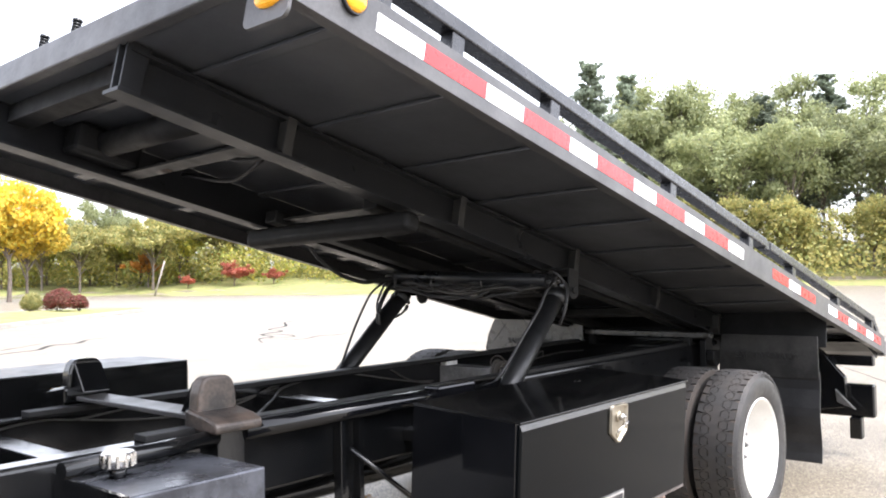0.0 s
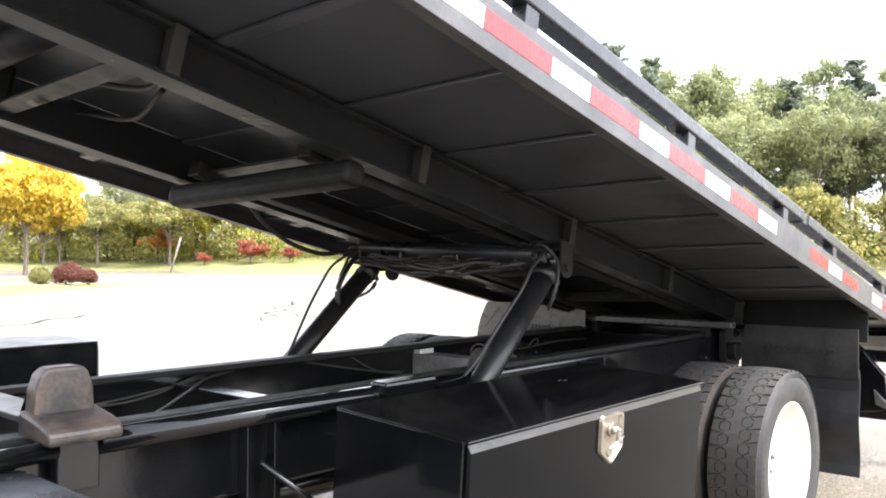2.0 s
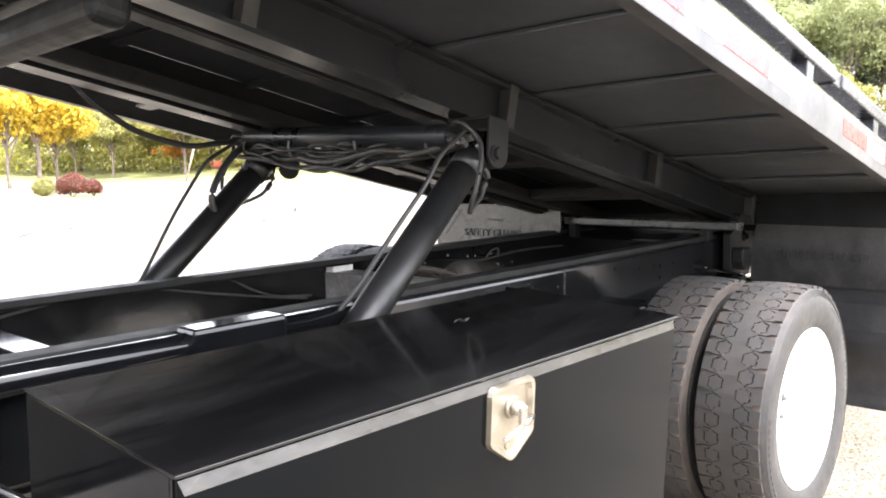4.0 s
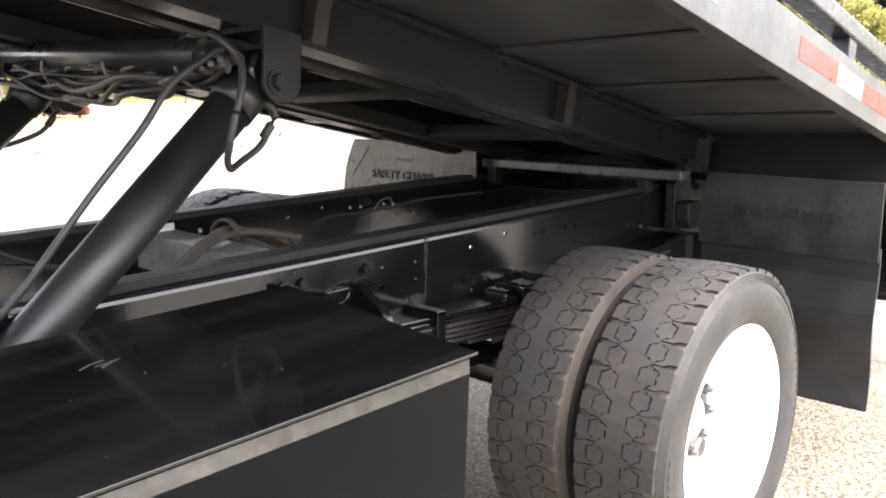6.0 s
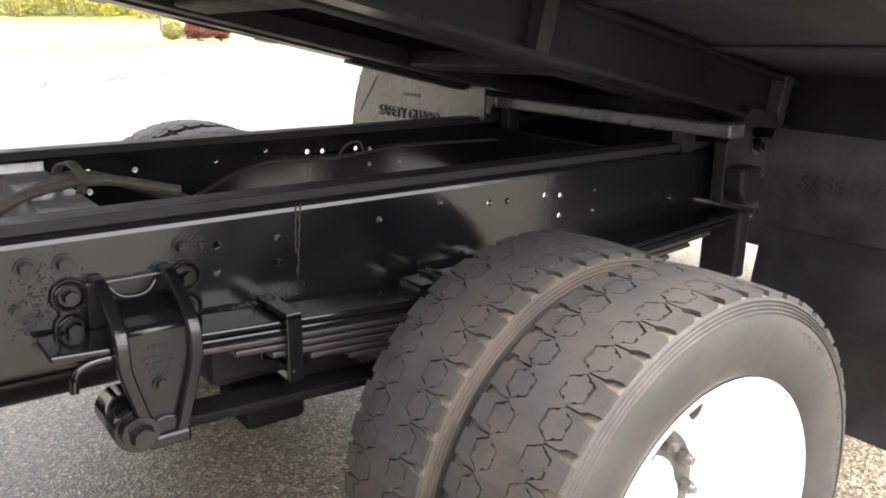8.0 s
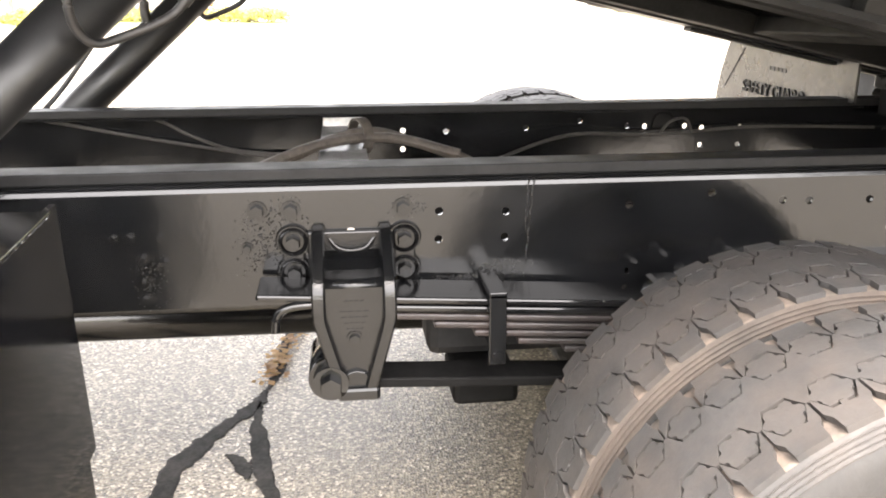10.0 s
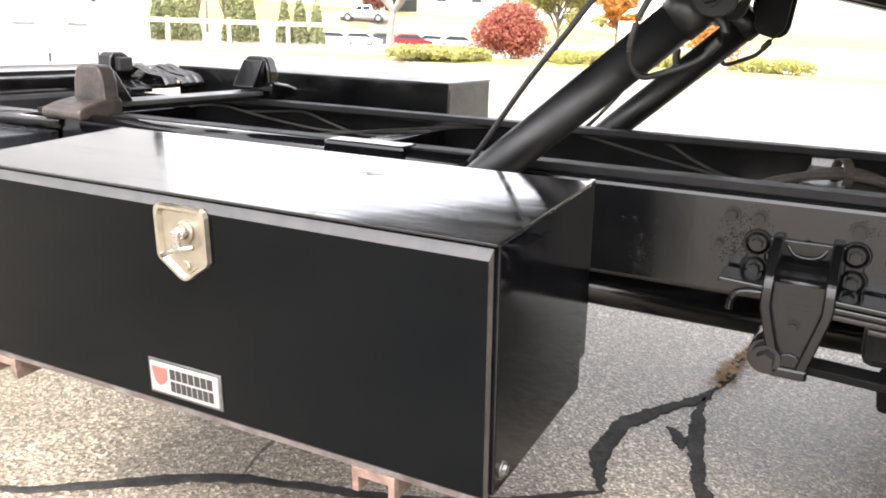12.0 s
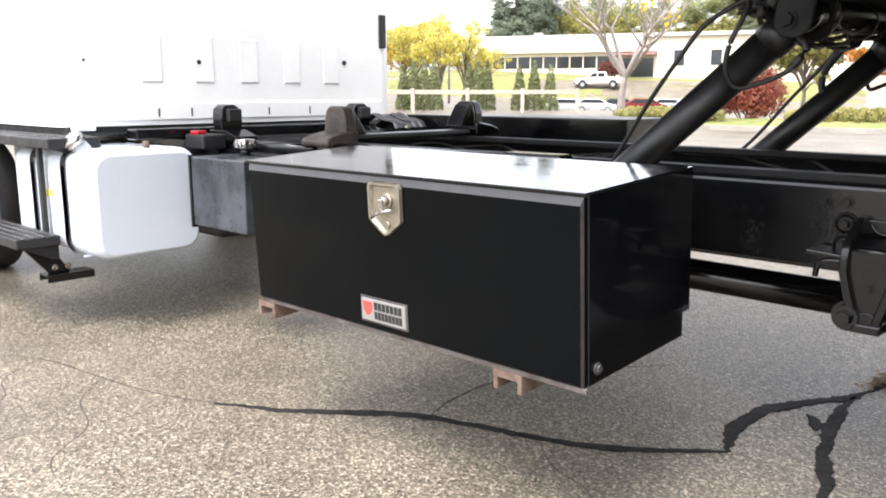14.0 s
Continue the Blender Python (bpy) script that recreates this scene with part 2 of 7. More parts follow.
M_WOOD = mat("weathered_fence_wood", (0.40, 0.335, 0.265), 0.8, vary=0.2, scale=3)
M_WALL = mat("cream_building_wall", (0.66, 0.60, 0.50), 0.8, vary=0.08, scale=0.4)
M_ROOF = mat("pale_roof", (0.42, 0.39, 0.36), 0.8, vary=0.12, scale=0.6)
M_AWNING = mat("brown_awning", (0.16, 0.085, 0.07), 0.7, vary=0.15, scale=1)
M_BRICK = mat("pale_brick", (0.45, 0.36, 0.30), 0.85, vary=0.25, scale=6)
M_CARW = mat("white_car_paint", (0.7, 0.7, 0.7), 0.2, vary=0.05)
M_CARD = mat("dark_car_paint", (0.05, 0.055, 0.065), 0.2, vary=0.05)
M_CARR = mat("red_car_paint", (0.15, 0.014, 0.02), 0.2, vary=0.05)
M_CARS = mat("silver_car_paint", (0.42, 0.43, 0.45), 0.25, 0.5, vary=0.05)
L_YELLOW = leaf_mat("yellow_leaves", [(0.55, 0.36, 0.03), (0.62, 0.44, 0.05), (0.40, 0.36, 0.05), (0.66, 0.50, 0.10)])
L_PALE = leaf_mat("pale_yellow_leaves", [(0.34, 0.36, 0.08), (0.56, 0.48, 0.10), (0.66, 0.56, 0.16), (0.40, 0.40, 0.12)])
L_YGREEN = leaf_mat("yellow_green_leaves", [(0.16, 0.22, 0.04), (0.38, 0.36, 0.06), (0.50, 0.42, 0.08), (0.22, 0.27, 0.06)])
# green and pine made paler and greyer, olive paler, to stand in for haze
L_GREEN = leaf_mat("hazed_green_leaves", [(0.19, 0.22, 0.11), (0.25, 0.275, 0.135), (0.32, 0.33, 0.155), (0.21, 0.24, 0.12)])
L_PINE = leaf_mat("hazed_pine_needles", [(0.15, 0.18, 0.135), (0.185, 0.22, 0.155), (0.225, 0.255, 0.18)])
L_OLIVE = leaf_mat("hazed_olive_leaves", [(0.204, 0.228, 0.072), (0.324, 0.312, 0.108), (0.432, 0.360, 0.120), (0.180, 0.216, 0.084)])
L_ORANGE = leaf_mat("orange_leaves", [(0.45, 0.17, 0.03), (0.52, 0.26, 0.05), (0.35, 0.13, 0.03)])
L_RED = leaf_mat("red_leaves", [(0.36, 0.075, 0.055), (0.44, 0.13, 0.08), (0.28, 0.065, 0.05), (0.40, 0.19, 0.10)])
L_MAROON = leaf_mat("maroon_leaves", [(0.16, 0.04, 0.035), (0.24, 0.06, 0.05), (0.12, 0.05, 0.035), (0.14, 0.10, 0.04)])
L_LITTER = leaf_mat("fallen_leaves", [(0.30, 0.16, 0.05), (0.38, 0.24, 0.09), (0.22, 0.11, 0.04)])

# ---- building helpers ----
def thing(name, loc=(0, 0, 0), label="", category="", group="", turn=0):
    e = new(name)
    e.empty_display_size = 0.1
    e.matrix_basis = loc if isinstance(loc, Matrix) else pose(*loc, 0, 0, turn)
    return tagged(e, label, category, group)


def mesh_of(bm, material, name, smooth=True, angle=48):
    me = bpy.data.meshes.new(name)
    bm.normal_update()
    if smooth:
        for e in bm.edges:
            if len(e.link_faces) == 2 and e.link_faces[0].smooth and e.link_faces[1].smooth and e.calc_face_angle() > radians(angle):
                e.smooth = False
    bm.to_mesh(me)
    bm.free()
    for x in material if isinstance(material, (list, tuple)) else [material]:
        me.materials.append(x)
    return me


def part(name, bm, material, parent, label="", local=False, smooth=True, kind=""):
    """Links bm, built in world metres (local: in the thing's own), as one mesh under its thing or part."""
    root = parent
    while root.parent:
        root = root.parent
    if not local:
        bm.transform(root.matrix_basis.inverted())
    ob = new(name, mesh_of(bm, material, name, smooth))
    ob.parent = parent
    return tagged(ob, label, kind=kind)


def shared(name, me, parent, m=None, label=""):
    ob = new(name, me)
    ob.parent = parent
    if m is not None:
        ob.matrix_basis = m
    return tagged(ob, label)


def single(name, bm, material, label, category, kind="", group="", smooth=True):
    return tagged(new(name, mesh_of(bm, material, name, smooth)), label, category, group, kind)


def box(bm, x0, x1, y0, y1, z0, z1, bev=0.0, seg=2, m=None):
    g = bmesh.ops.create_cube(bm, size=1.0, matrix=Matrix.LocRotScale(((x0 + x1) / 2, (y0 + y1) / 2, (z0 + z1) / 2), None, (abs(x1 - x0), abs(y1 - y0), abs(z1 - z0))))
    vs = g["verts"]
    if m is not None:
        bmesh.ops.transform(bm, matrix=m, verts=vs)
    if bev:
        es = list({e for v in vs for e in v.link_edges})
        bmesh.ops.bevel(bm, geom=es, offset=bev, segments=seg, profile=0.5, affect="EDGES")
    return bm


def cyl(bm, p0, p1, r, r2=None, seg=20):
    p0, p1 = Vector(p0), Vector(p1)
    d = p1 - p0
    m = Matrix.Translation((p0 + p1) / 2) @ d.to_track_quat("Z", "Y").to_matrix().to_4x4()
    g = bmesh.ops.create_cone(bm, cap_ends=True, segments=seg, radius1=r, radius2=r if r2 is None else r2, depth=d.length, matrix=m)
    for f in {f for v in g["verts"] for f in v.link_faces}:
        f.smooth = len(f.verts) == 4 and seg > 6
    return bm


def spline(pts, n=8):
    p = [Vector(q) for q in pts]
    p = [p[0] * 2 - p[1]] + p + [p[-1] * 2 - p[-2]]
    out = []
    for i in range(1, len(p) - 2):
        for k in range(n):
            t = k / n
            a, b, c, d = p[i - 1:i + 3]
            out.append(0.5 * (2 * b + (c - a) * t + (2 * a - 5 * b + 4 * c - d) * t * t + (3 * b - a - 3 * c + d) * t ** 3))
    return out + [p[-2]]


def sweep(bm, pts, r, seg=8, flat=1.0, r_end=None):
    """A tube along the points; flat squeezes it across the vertical."""
    pts = [Vector(p) for p in pts]
    rings = []
    for i, p in enumerate(pts):
        d = (pts[min(i + 1, len(pts) - 1)] - pts[max(i - 1, 0)]).normalized()
        a = d.cross(Vector((0, 0, 1)) if abs(d.z) < 0.95 else Vector((1, 0, 0))).normalized()
        b = a.cross(d)
        k = r if r_end is None else r + (r_end - r) * i / (len(pts) - 1)
        rings.append([bm.verts.new(p + a * math.cos(2 * math.pi * j / seg) * k + b * math.sin(2 * math.pi * j / seg) * k * flat) for j in range(seg)])
    for q, w in zip(rings, rings[1:]):
        for j in range(seg):
            bm.faces.new((q[j], q[(j + 1) % seg], w[(j + 1) % seg], w[j])).smooth = True
    bm.faces.new(rings[0][::-1])
    bm.faces.new(rings[-1])
    return bm


def prism(bm, poly, axis, a, b, bev=0.0):
    """A flat outline pulled from a to b along an axis. Outline pairs: x: (y, z); y: (x, z); z: (x, y)."""
    f = {"x": lambda p, k: (k, p[0], p[1]), "y": lambda p, k: (p[0], k, p[1]), "z": lambda p, k: (p[0], p[1], k)}[axis]
    lo, hi = [bm.verts.new(f(p, a)) for p in poly], [bm.verts.new(f(p, b)) for p in poly]
    n = len(poly)
    fs = [bm.faces.new(lo), bm.faces.new(hi[::-1])] + [bm.faces.new((lo[i], hi[i], hi[(i + 1) % n], lo[(i + 1) % n])) for i in range(n)]
    bmesh.ops.recalc_face_normals(bm, faces=fs)
    if bev:
        bmesh.ops.bevel(bm, geom=list({e for x in fs for e in x.edges}), offset=bev, segments=2, profile=0.5, affect="EDGES")
    return bm


def lathe(bm, prof, seg=48, closed=False):
    """Turns (along y, radius) pairs about the y axis."""
    rings = [[bm.verts.new((r * math.sin(2 * math.pi * j / seg), o, r * math.cos(2 * math.pi * j / seg))) for j in range(seg)] for o, r in prof]
    pairs = list(zip(rings, rings[1:])) + ([(rings[-1], rings[0])] if closed else [])
    for q, w in pairs:
        for j in range(seg):
            bm.faces.new((q[j], q[(j + 1) % seg], w[(j + 1) % seg], w[j])).smooth = True
    bmesh.ops.recalc_face_normals(bm, faces=bm.faces)
    return bm


def nut(bm, p, axis, r=0.014, h=0.012, washer=0.0):
    p, ax = Vector(p), Vector(axis).normalized()
    if washer:
        cyl(bm, p, p + ax * 0.004, washer, seg=16)
    cyl(bm, p, p + ax * (h + 0.004), r, r * 0.86, seg=6)
    return bm


def B():
    return bmesh.new()


def rounded(w, h, r, cx=0.0, cy=0.0, k=5):
    out = []
    for sx, sy, a0 in ((1, 1, 0), (-1, 1, 90), (-1, -1, 180), (1, -1, 270)):
        for i in range(k + 1):
            a = radians(a0 + 90 * i / k)
            out.append((cx + sx * (w / 2 - r) + r * math.cos(a), cy + sy * (h / 2 - r) + r * math.sin(a)))
    return out


def words(text, size, depth, m, material, parent, name="lettering"):
    cu = bpy.data.curves.new(name, "FONT")
    cu.body, cu.size, cu.extrude, cu.align_x, cu.align_y = text, size, depth, "CENTER", "CENTER"
    tmp = bpy.data.objects.new(name, cu)
    scene.collection.objects.link(tmp)
    me = bpy.data.meshes.new_from_object(tmp.evaluated_get(bpy.context.evaluated_depsgraph_get()))
    bpy.data.objects.remove(tmp)
    me.materials.clear()
    me.materials.append(material)
    root = parent
    while root.parent:
        root = root.parent
    me.transform(root.matrix_basis.inverted() @ m)
    ob = new(name, me)
    ob.parent = parent
    return ob


C = -0.034          # the truck's middle line
RAIL_OUT = -0.460   # outer face of the near chassis rail
RAIL_TOP, RAIL_LOW = 0.838, 0.612

# ---- ground ----
def lot_edge(az):
    """Distance from the truck to the edge of the paved lot in a direction (degrees)."""
    keys = [(0, 66), (14, 64), (30, 62), (48, 66), (66, 86), (80, 92), (95, 92), (110, 96), (135, 88), (150, 80), (180, 70), (270, 70), (360, 66)]
    for (a0, d0), (a1, d1) in zip(keys, keys[1:]):
        if a0 <= az <= a1:
            return d0 + (d1 - d0) * (az - a0) / (a1 - a0)


def bank(az):
    """How high the land rises beyond the lot."""
    keys = [(0, 4.5), (20, 4.5), (35, 3.0), (60, 2.2), (85, 1.6), (110, 3.0), (140, 3.0), (180, 3), (360, 4.5)]
    for (a0, d0), (a1, d1) in zip(keys, keys[1:]):
        if a0 <= az <= a1:
            return d0 + (d1 - d0) * (az - a0) / (a1 - a0)


def ease(t):
    t = min(1, max(0, t))
    return t * t * (3 - 2 * t)


def land(x, y):
    r, az = math.hypot(x, y), math.degrees(math.atan2(y, x)) % 360
    t = min(1, max(0, (r - lot_edge(az)) / 32))
    # a sunken lot beyond the fence, and a rise up to the building
    side = ease((az - 105) / 6) * ease((142 - az) / 6)
    dip = ease((r - 58) / 12) * ease((100 - r) / 12) * ease((127.5 - az) / 2)
    return bank(az) * t * t * (3 - 2 * t) + side * (1.5 * ease((r - 92) / 12) - 0.85 * dip)


def polar_sheet(rs, lift, start=None, steps=180):
    bm = B()
    rings = []
    for r in rs:
        ring = []
        for j in range(steps):
            az = 360 * j / steps
            q = r if start is None else start(az) + r
            x, y = q * math.cos(radians(az)), q * math.sin(radians(az))
            ring.append(bm.verts.new((x, y, land(x, y) + lift)))
        rings.append(ring)
    for a, b in zip(rings, rings[1:]):
        for j in range(steps):
            bm.faces.new((a[j], b[j], b[(j + 1) % steps], a[(j + 1) % steps])).smooth = True
    if start is None:
        bm.faces.new(rings[0])
    return bm


single("ground", polar_sheet([4, 12, 30, 50, 62, 68, 74, 80, 88, 96, 104, 114, 124, 160, 300, 900], 0.0), M_ASPHALT, "worn pale grey asphalt of a large parking lot", "ground", "structure")
single("grass", polar_sheet([0.0, 3, 8, 14, 20, 26, 34, 60, 200, 800], 0.03, lot_edge), M_GRASS, "mown grass bank strewn with brown leaves round the lot", "grass", "structure")


def ribbon(pts, width, lift=0.003, seed=1):
    """A strip of poured tar with ragged edges, a few millimetres thick."""
    rnd = random.Random(seed)
    p = spline([(x, y, 0) for x, y in pts], 14)
    bm = B()
    rows = []
    wob, drift = 0.5, 0.0
    for i, q in enumerate(p):
        d = (p[min(i + 1, len(p) - 1)] - p[max(i - 1, 0)]).normalized()
        s = Vector((-d.y, d.x, 0))
        wob = 0.75 * wob + 0.25 * rnd.random()
        drift = 0.8 * drift + 0.2 * (rnd.random() - 0.5)
        w = width * (0.35 + 1.2 * wob + 0.16 * rnd.random()) * min(1, 0.25 + 3 * i / len(p), 0.25 + 3 * (len(p) - 1 - i) / len(p)) / 2
        o = s * drift * width * 0.9
        rows.append([bm.verts.new(q + o + s * w * k + Vector((0, 0, z))) for k, z in ((-1, 0.0005), (-0.75, lift), (0.75, lift), (1, 0.0005))])
    for a, b in zip(rows, rows[1:]):
        for j in range(3):
            bm.faces.new((a[j], b[j], b[j + 1], a[j + 1]))
    bmesh.ops.recalc_face_normals(bm, faces=bm.faces)
    return bm


for i, (pts, w) in enumerate((
    ([(-1.50, -1.21), (-1.30, -1.10), (-1.08, -0.93), (-0.88, -0.785), (-0.60, -0.70), (-0.35, -0.603), (-0.10, -0.42), (-0.03, -0.35)], 0.040),
    ([(-0.03, -0.36), (-0.085, -0.22), (-0.082, 0.037), (-0.02, 0.20), (0.075, 0.35), (0.105, 0.45)], 0.060),
    ([(0.09, 0.38), (0.10, 0.20), (0.139, -0.034), (0.20, -0.22), (0.262, -0.379), (0.30, -0.60)], 0.045),
    ([(0.03, 0.10), (0.07, 0.06), (0.10, -0.02)], 0.035),
    ([(-2.60, -1.50), (-2.371, -1.408), (-2.082, -1.365), (-1.75, -1.30), (-1.48, -1.20)], 0.008),
    ([(-2.05, -1.36), (-1.86, -1.52), (-1.62, -1.60), (-1.45, -1.78), (-1.20, -1.84)], 0.005),
    ([(-2.45, -1.43), (-2.30, -1.62), (-2.08, -1.70), (-1.95, -1.92)], 0.004),
    ([(-0.52, -0.66), (-0.36, -0.80), (-0.20, -0.86), (-0.02, -1.02), (0.18, -1.08)], 0.005),
    ([(-1.62, -1.60), (-1.70, -1.78), (-1.66, -1.98)], 0.004),
    ([(-0.88, -0.785), (-0.93, -0.60), (-0.931, -0.36), (-0.80, -0.05), (-0.55, 0.25)], 0.0125),
    ([(0.105, 0.44), (0.13, 0.60), (0.14, 0.80), (0.22, 1.2)], 0.030),
    ([(2.2, -2.6), (3.0, -2.2), (4.2, -2.0), (6.0, -1.2), (9.0, 0.5)], 0.018),
    ([(7.6, 11.4), (8.33, 12.44), (8.9, 12.7), (9.3, 13.6), (10.4, 14.2), (10.7, 15.1), (11.9, 15.9), (13.2, 17.5), (14.9, 18.8)], 0.085),
    ([(8.33, 12.44), (9.2, 12.3), (9.57, 13.17), (9.3, 13.6)], 0.065),
    ([(8.3, 11.6), (8.82, 11.46), (9.6, 11.9), (10.1, 11.8), (10.9, 12.2)], 0.065),
    ([(2.3, 12.4), (3.0, 13.5), (3.59, 13.94), (4.2, 14.2), (4.88, 15.1), (5.5, 15.2), (6.03, 15.9), (6.9, 16.4)], 0.11),
    ([(3.0, 13.5), (3.4, 14.4), (4.4, 15.3), (5.2, 16.0)], 0.065),
)):
    if w > 0.0125:
        single("tar_seam", ribbon(pts, w, seed=i), M_TAR, "black tar poured along a crack in the asphalt", "tar seam", "structure")
    else:
        single("crack", ribbon(pts, w, 0.001, seed=i), M_CRACK, "thin open crack in the worn asphalt", "crack", "structure")

# fallen brown leaves caught in the crack
rnd = random.Random(4)
bm = B()
for k in range(170):
    s = rnd.random()
    x, y = 0.10 + 0.09 * s + rnd.gauss(0, 0.018), 0.50 + 0.45 * s + rnd.gauss(0, 0.03)
    a, q = rnd.random() * 6.3, 0.008 + 0.012 * rnd.random()
    z = 0.006 + 0.012 * rnd.random()
    vs = [bm.verts.new((x + q * math.cos(a + t) * (1 if j % 2 else 0.6), y + q * math.sin(a + t) * (1 if j % 2 else 0.6), z + rnd.random() * 0.006)) for j, t in enumerate((0, 1.57, 3.14, 4.71))]
    bm.faces.new(vs)
single("leaf_litter", bm, L_LITTER, "dry brown leaves lying in an asphalt crack", "fallen leaves", "stuff", smooth=False)

# ---- tow truck: chassis ----
truck = thing("tow_truck", (0, 0, 0), "black rollback tow truck chassis with a white cab", "truck")


def web(holes, y0, y1, x0, x1, z0, z1):
    """A steel web with round holes right through it."""
    bm = B()
    def loop(pts):
        vs = [bm.verts.new((x, y0, z)) for x, z in pts]
        return [bm.edges.new((vs[i], vs[(i + 1) % len(vs)])) for i in range(len(vs))]
    es = loop([(x0, z0), (x1, z0), (x1, z1), (x0, z1)])
    for x, z, r in holes:
        es += loop([(x + r * math.cos(2 * math.pi * k / 10), z + r * math.sin(2 * math.pi * k / 10)) for k in range(10)])
    bmesh.ops.triangle_fill(bm, use_beauty=True, use_dissolve=False, edges=es)
    g = bmesh.ops.extrude_face_region(bm, geom=list(bm.faces))
    bmesh.ops.translate(bm, verts=[v for v in g["geom"] if isinstance(v, bmesh.types.BMVert)], vec=(0, y1 - y0, 0))
    bmesh.ops.recalc_face_normals(bm, faces=bm.faces)
    return bm


HOLES = [(0.520, 0.782), (0.519, 0.732), (0.636, 0.778), (0.635, 0.732), (0.856, 0.783), (1.006, 0.800), (1.141, 0.783), (1.192, 0.781), (1.308, 0.780), (1.358, 0.774), (1.357, 0.726), (1.470, 0.775), (1.468, 0.725), (0.369, 0.751), (0.860, 0.66)]
X_FRONT, X_REAR = -5.3, 2.16
for side in (-1, 1):
    yo = C + side * 0.426
    yi = yo - side * 0.008
    label = "black steel C-section chassis rail"
    bm = web([(x, z, 0.0075 if z > 0.7 else 0.006) for x, z in HOLES], yo, yi, X_FRONT, X_REAR, RAIL_LOW + 0.012, RAIL_TOP - 0.014)
    rail = part("chassis_rail", bm, M_FRAME, truck, label, smooth=False)
    # rolled top and bottom flanges
    for z, s in ((RAIL_TOP, -1), (RAIL_LOW, 1)):
        bm = B()
        q = [(yo, z + s * 0.014), (yo - side * 0.002, z + s * 0.007), (yo - side * 0.006, z + s * 0.002), (yo - side * 0.014, z), (yo - side * 0.075, z), (yo - side * 0.075, z + s * 0.008), (yo - side * 0.016, z + s * 0.008), (yo - side * 0.008, z + s * 0.014)]
        part("flange", prism(bm, q, "x", X_FRONT, X_REAR), M_FRAME, rail)
    # liner strip on top of the rail
    bm = box(B(), -2.0, X_REAR, min(yo - side * 0.016, yo - side * 0.082), max(yo - side * 0.016, yo - side * 0.082), RAIL_TOP, RAIL_TOP + 0.020, 0.003)
    part("liner_strip", bm, M_SHADED, rail)

# bolts, studs and welds on the rail's outer face
for x, z in ((0.215, 0.792), (0.270, 0.791), (0.458, 0.791)):
    part("bolt", nut(B(), (x, RAIL_OUT, z), (0, -1, 0), 0.0130, 0.014, 0.0165), M_CAST, truck)
for x, z, r in ((0.005, 0.751, 0.010), (-0.02, 0.752, 0.008), (0.024, 0.715, 0.009), (0.059, 0.708, 0.009), (0.020, 0.674, 0.009), (0.020, 0.643, 0.009), (0.195, 0.728, 0.009), (0.055, 0.752, 0.007)):
    part("bolt", nut(B(), (x, RAIL_OUT, z), (0, -1, 0), r * 0.9, 0.008, r * 1.1), M_CAST, truck)
rnd = random.Random(7)
for zone in (((0.17, 0.31), (0.66, 0.82), 520), ((0.00, 0.07), (0.62, 0.73), 340), ((0.57, 0.69), (0.655, 0.695), 420), ((0.48, 0.66), (0.645, 0.668), 380), ((0.43, 0.50), (0.772, 0.815), 90)):
    bm = B()
    for k in range(zone[2]):
        (x0, x1), (z0, z1) = zone[0], zone[1]
        x, z, r = rnd.triangular(x0, x1), rnd.triangular(z0, z1), rnd.uniform(0.0007, 0.0019)
        bmesh.ops.create_icosphere(bm, subdivisions=1, radius=r, matrix=Matrix.Translation((x, RAIL_OUT, z)))
    part("weld_spatter", bm, M_GLINT, truck, "rough paint blisters and weld spatter", kind="stuff")
for x in (0.675, 0.684):
    bm = B()
    sweep(bm, [(x + 0.0012 * math.sin(k * 1.9) - (0.004 if x < 0.68 else 0.012) * k / 16, RAIL_OUT - 0.0004, 0.838 - k * (0.0062 if x < 0.68 else 0.0105)) for k in range(16)], 0.0012, 6)
    part("weld_bead", bm, M_GLINT, truck)

# cross members between the rails
def channel(bm, x, w, z0, z1, y0, y1, t=0.007):
    box(bm, x - w / 2, x + w / 2, y0, y1, z1 - t, z1, 0.002)
    box(bm, x - w / 2, x - w / 2 + t, y0, y1, z0, z1 - t)
    box(bm, x + w / 2 - t, x + w / 2, y0, y1, z0, z1 - t)
    return bm


YI = (C - 0.417, C + 0.417)
for x, w, z0, z1, m in ((0.36, 0.105, 0.70, 0.805, M_DUSTY), (-0.95, 0.08, 0.66, 0.80, M_FRAME), (-2.15, 0.09, 0.66, 0.80, M_FRAME), (-3.6, 0.09, 0.64, 0.80, M_FRAME)):
    part("cross_member", channel(B(), x, w, z0, z1, *YI), m, truck)
# bracket coloured pale as if the sky lit it
bm = box(B(), 0.31, 0.41, C + 0.37, C + 0.416, 0.73, 0.835, 0.006)
part("cross_member_bracket", bm, M_PALE, truck, "steel bracket with sky light put into its pale colour")
# tail end: hinge bar, wear plate and brackets
part("hinge_bar", box(B(), 1.80, 1.868, C - 0.56, C + 0.34, 0.888, 0.924, 0.006), M_SHEEN, truck, "pale dusty steel bar across the tail")
for y in (C - 0.40, C + 0.30):
    part("bar_post", box(B(), 1.81, 1.858, y - 0.02, y + 0.02, 0.822, 0.889, 0.003), M_SHADED, truck)
part("tail_plate", box(B(), 2.10, 2.16, C - 0.418, C + 0.418, 0.64, 0.86, 0.004), M_FRAME, truck)
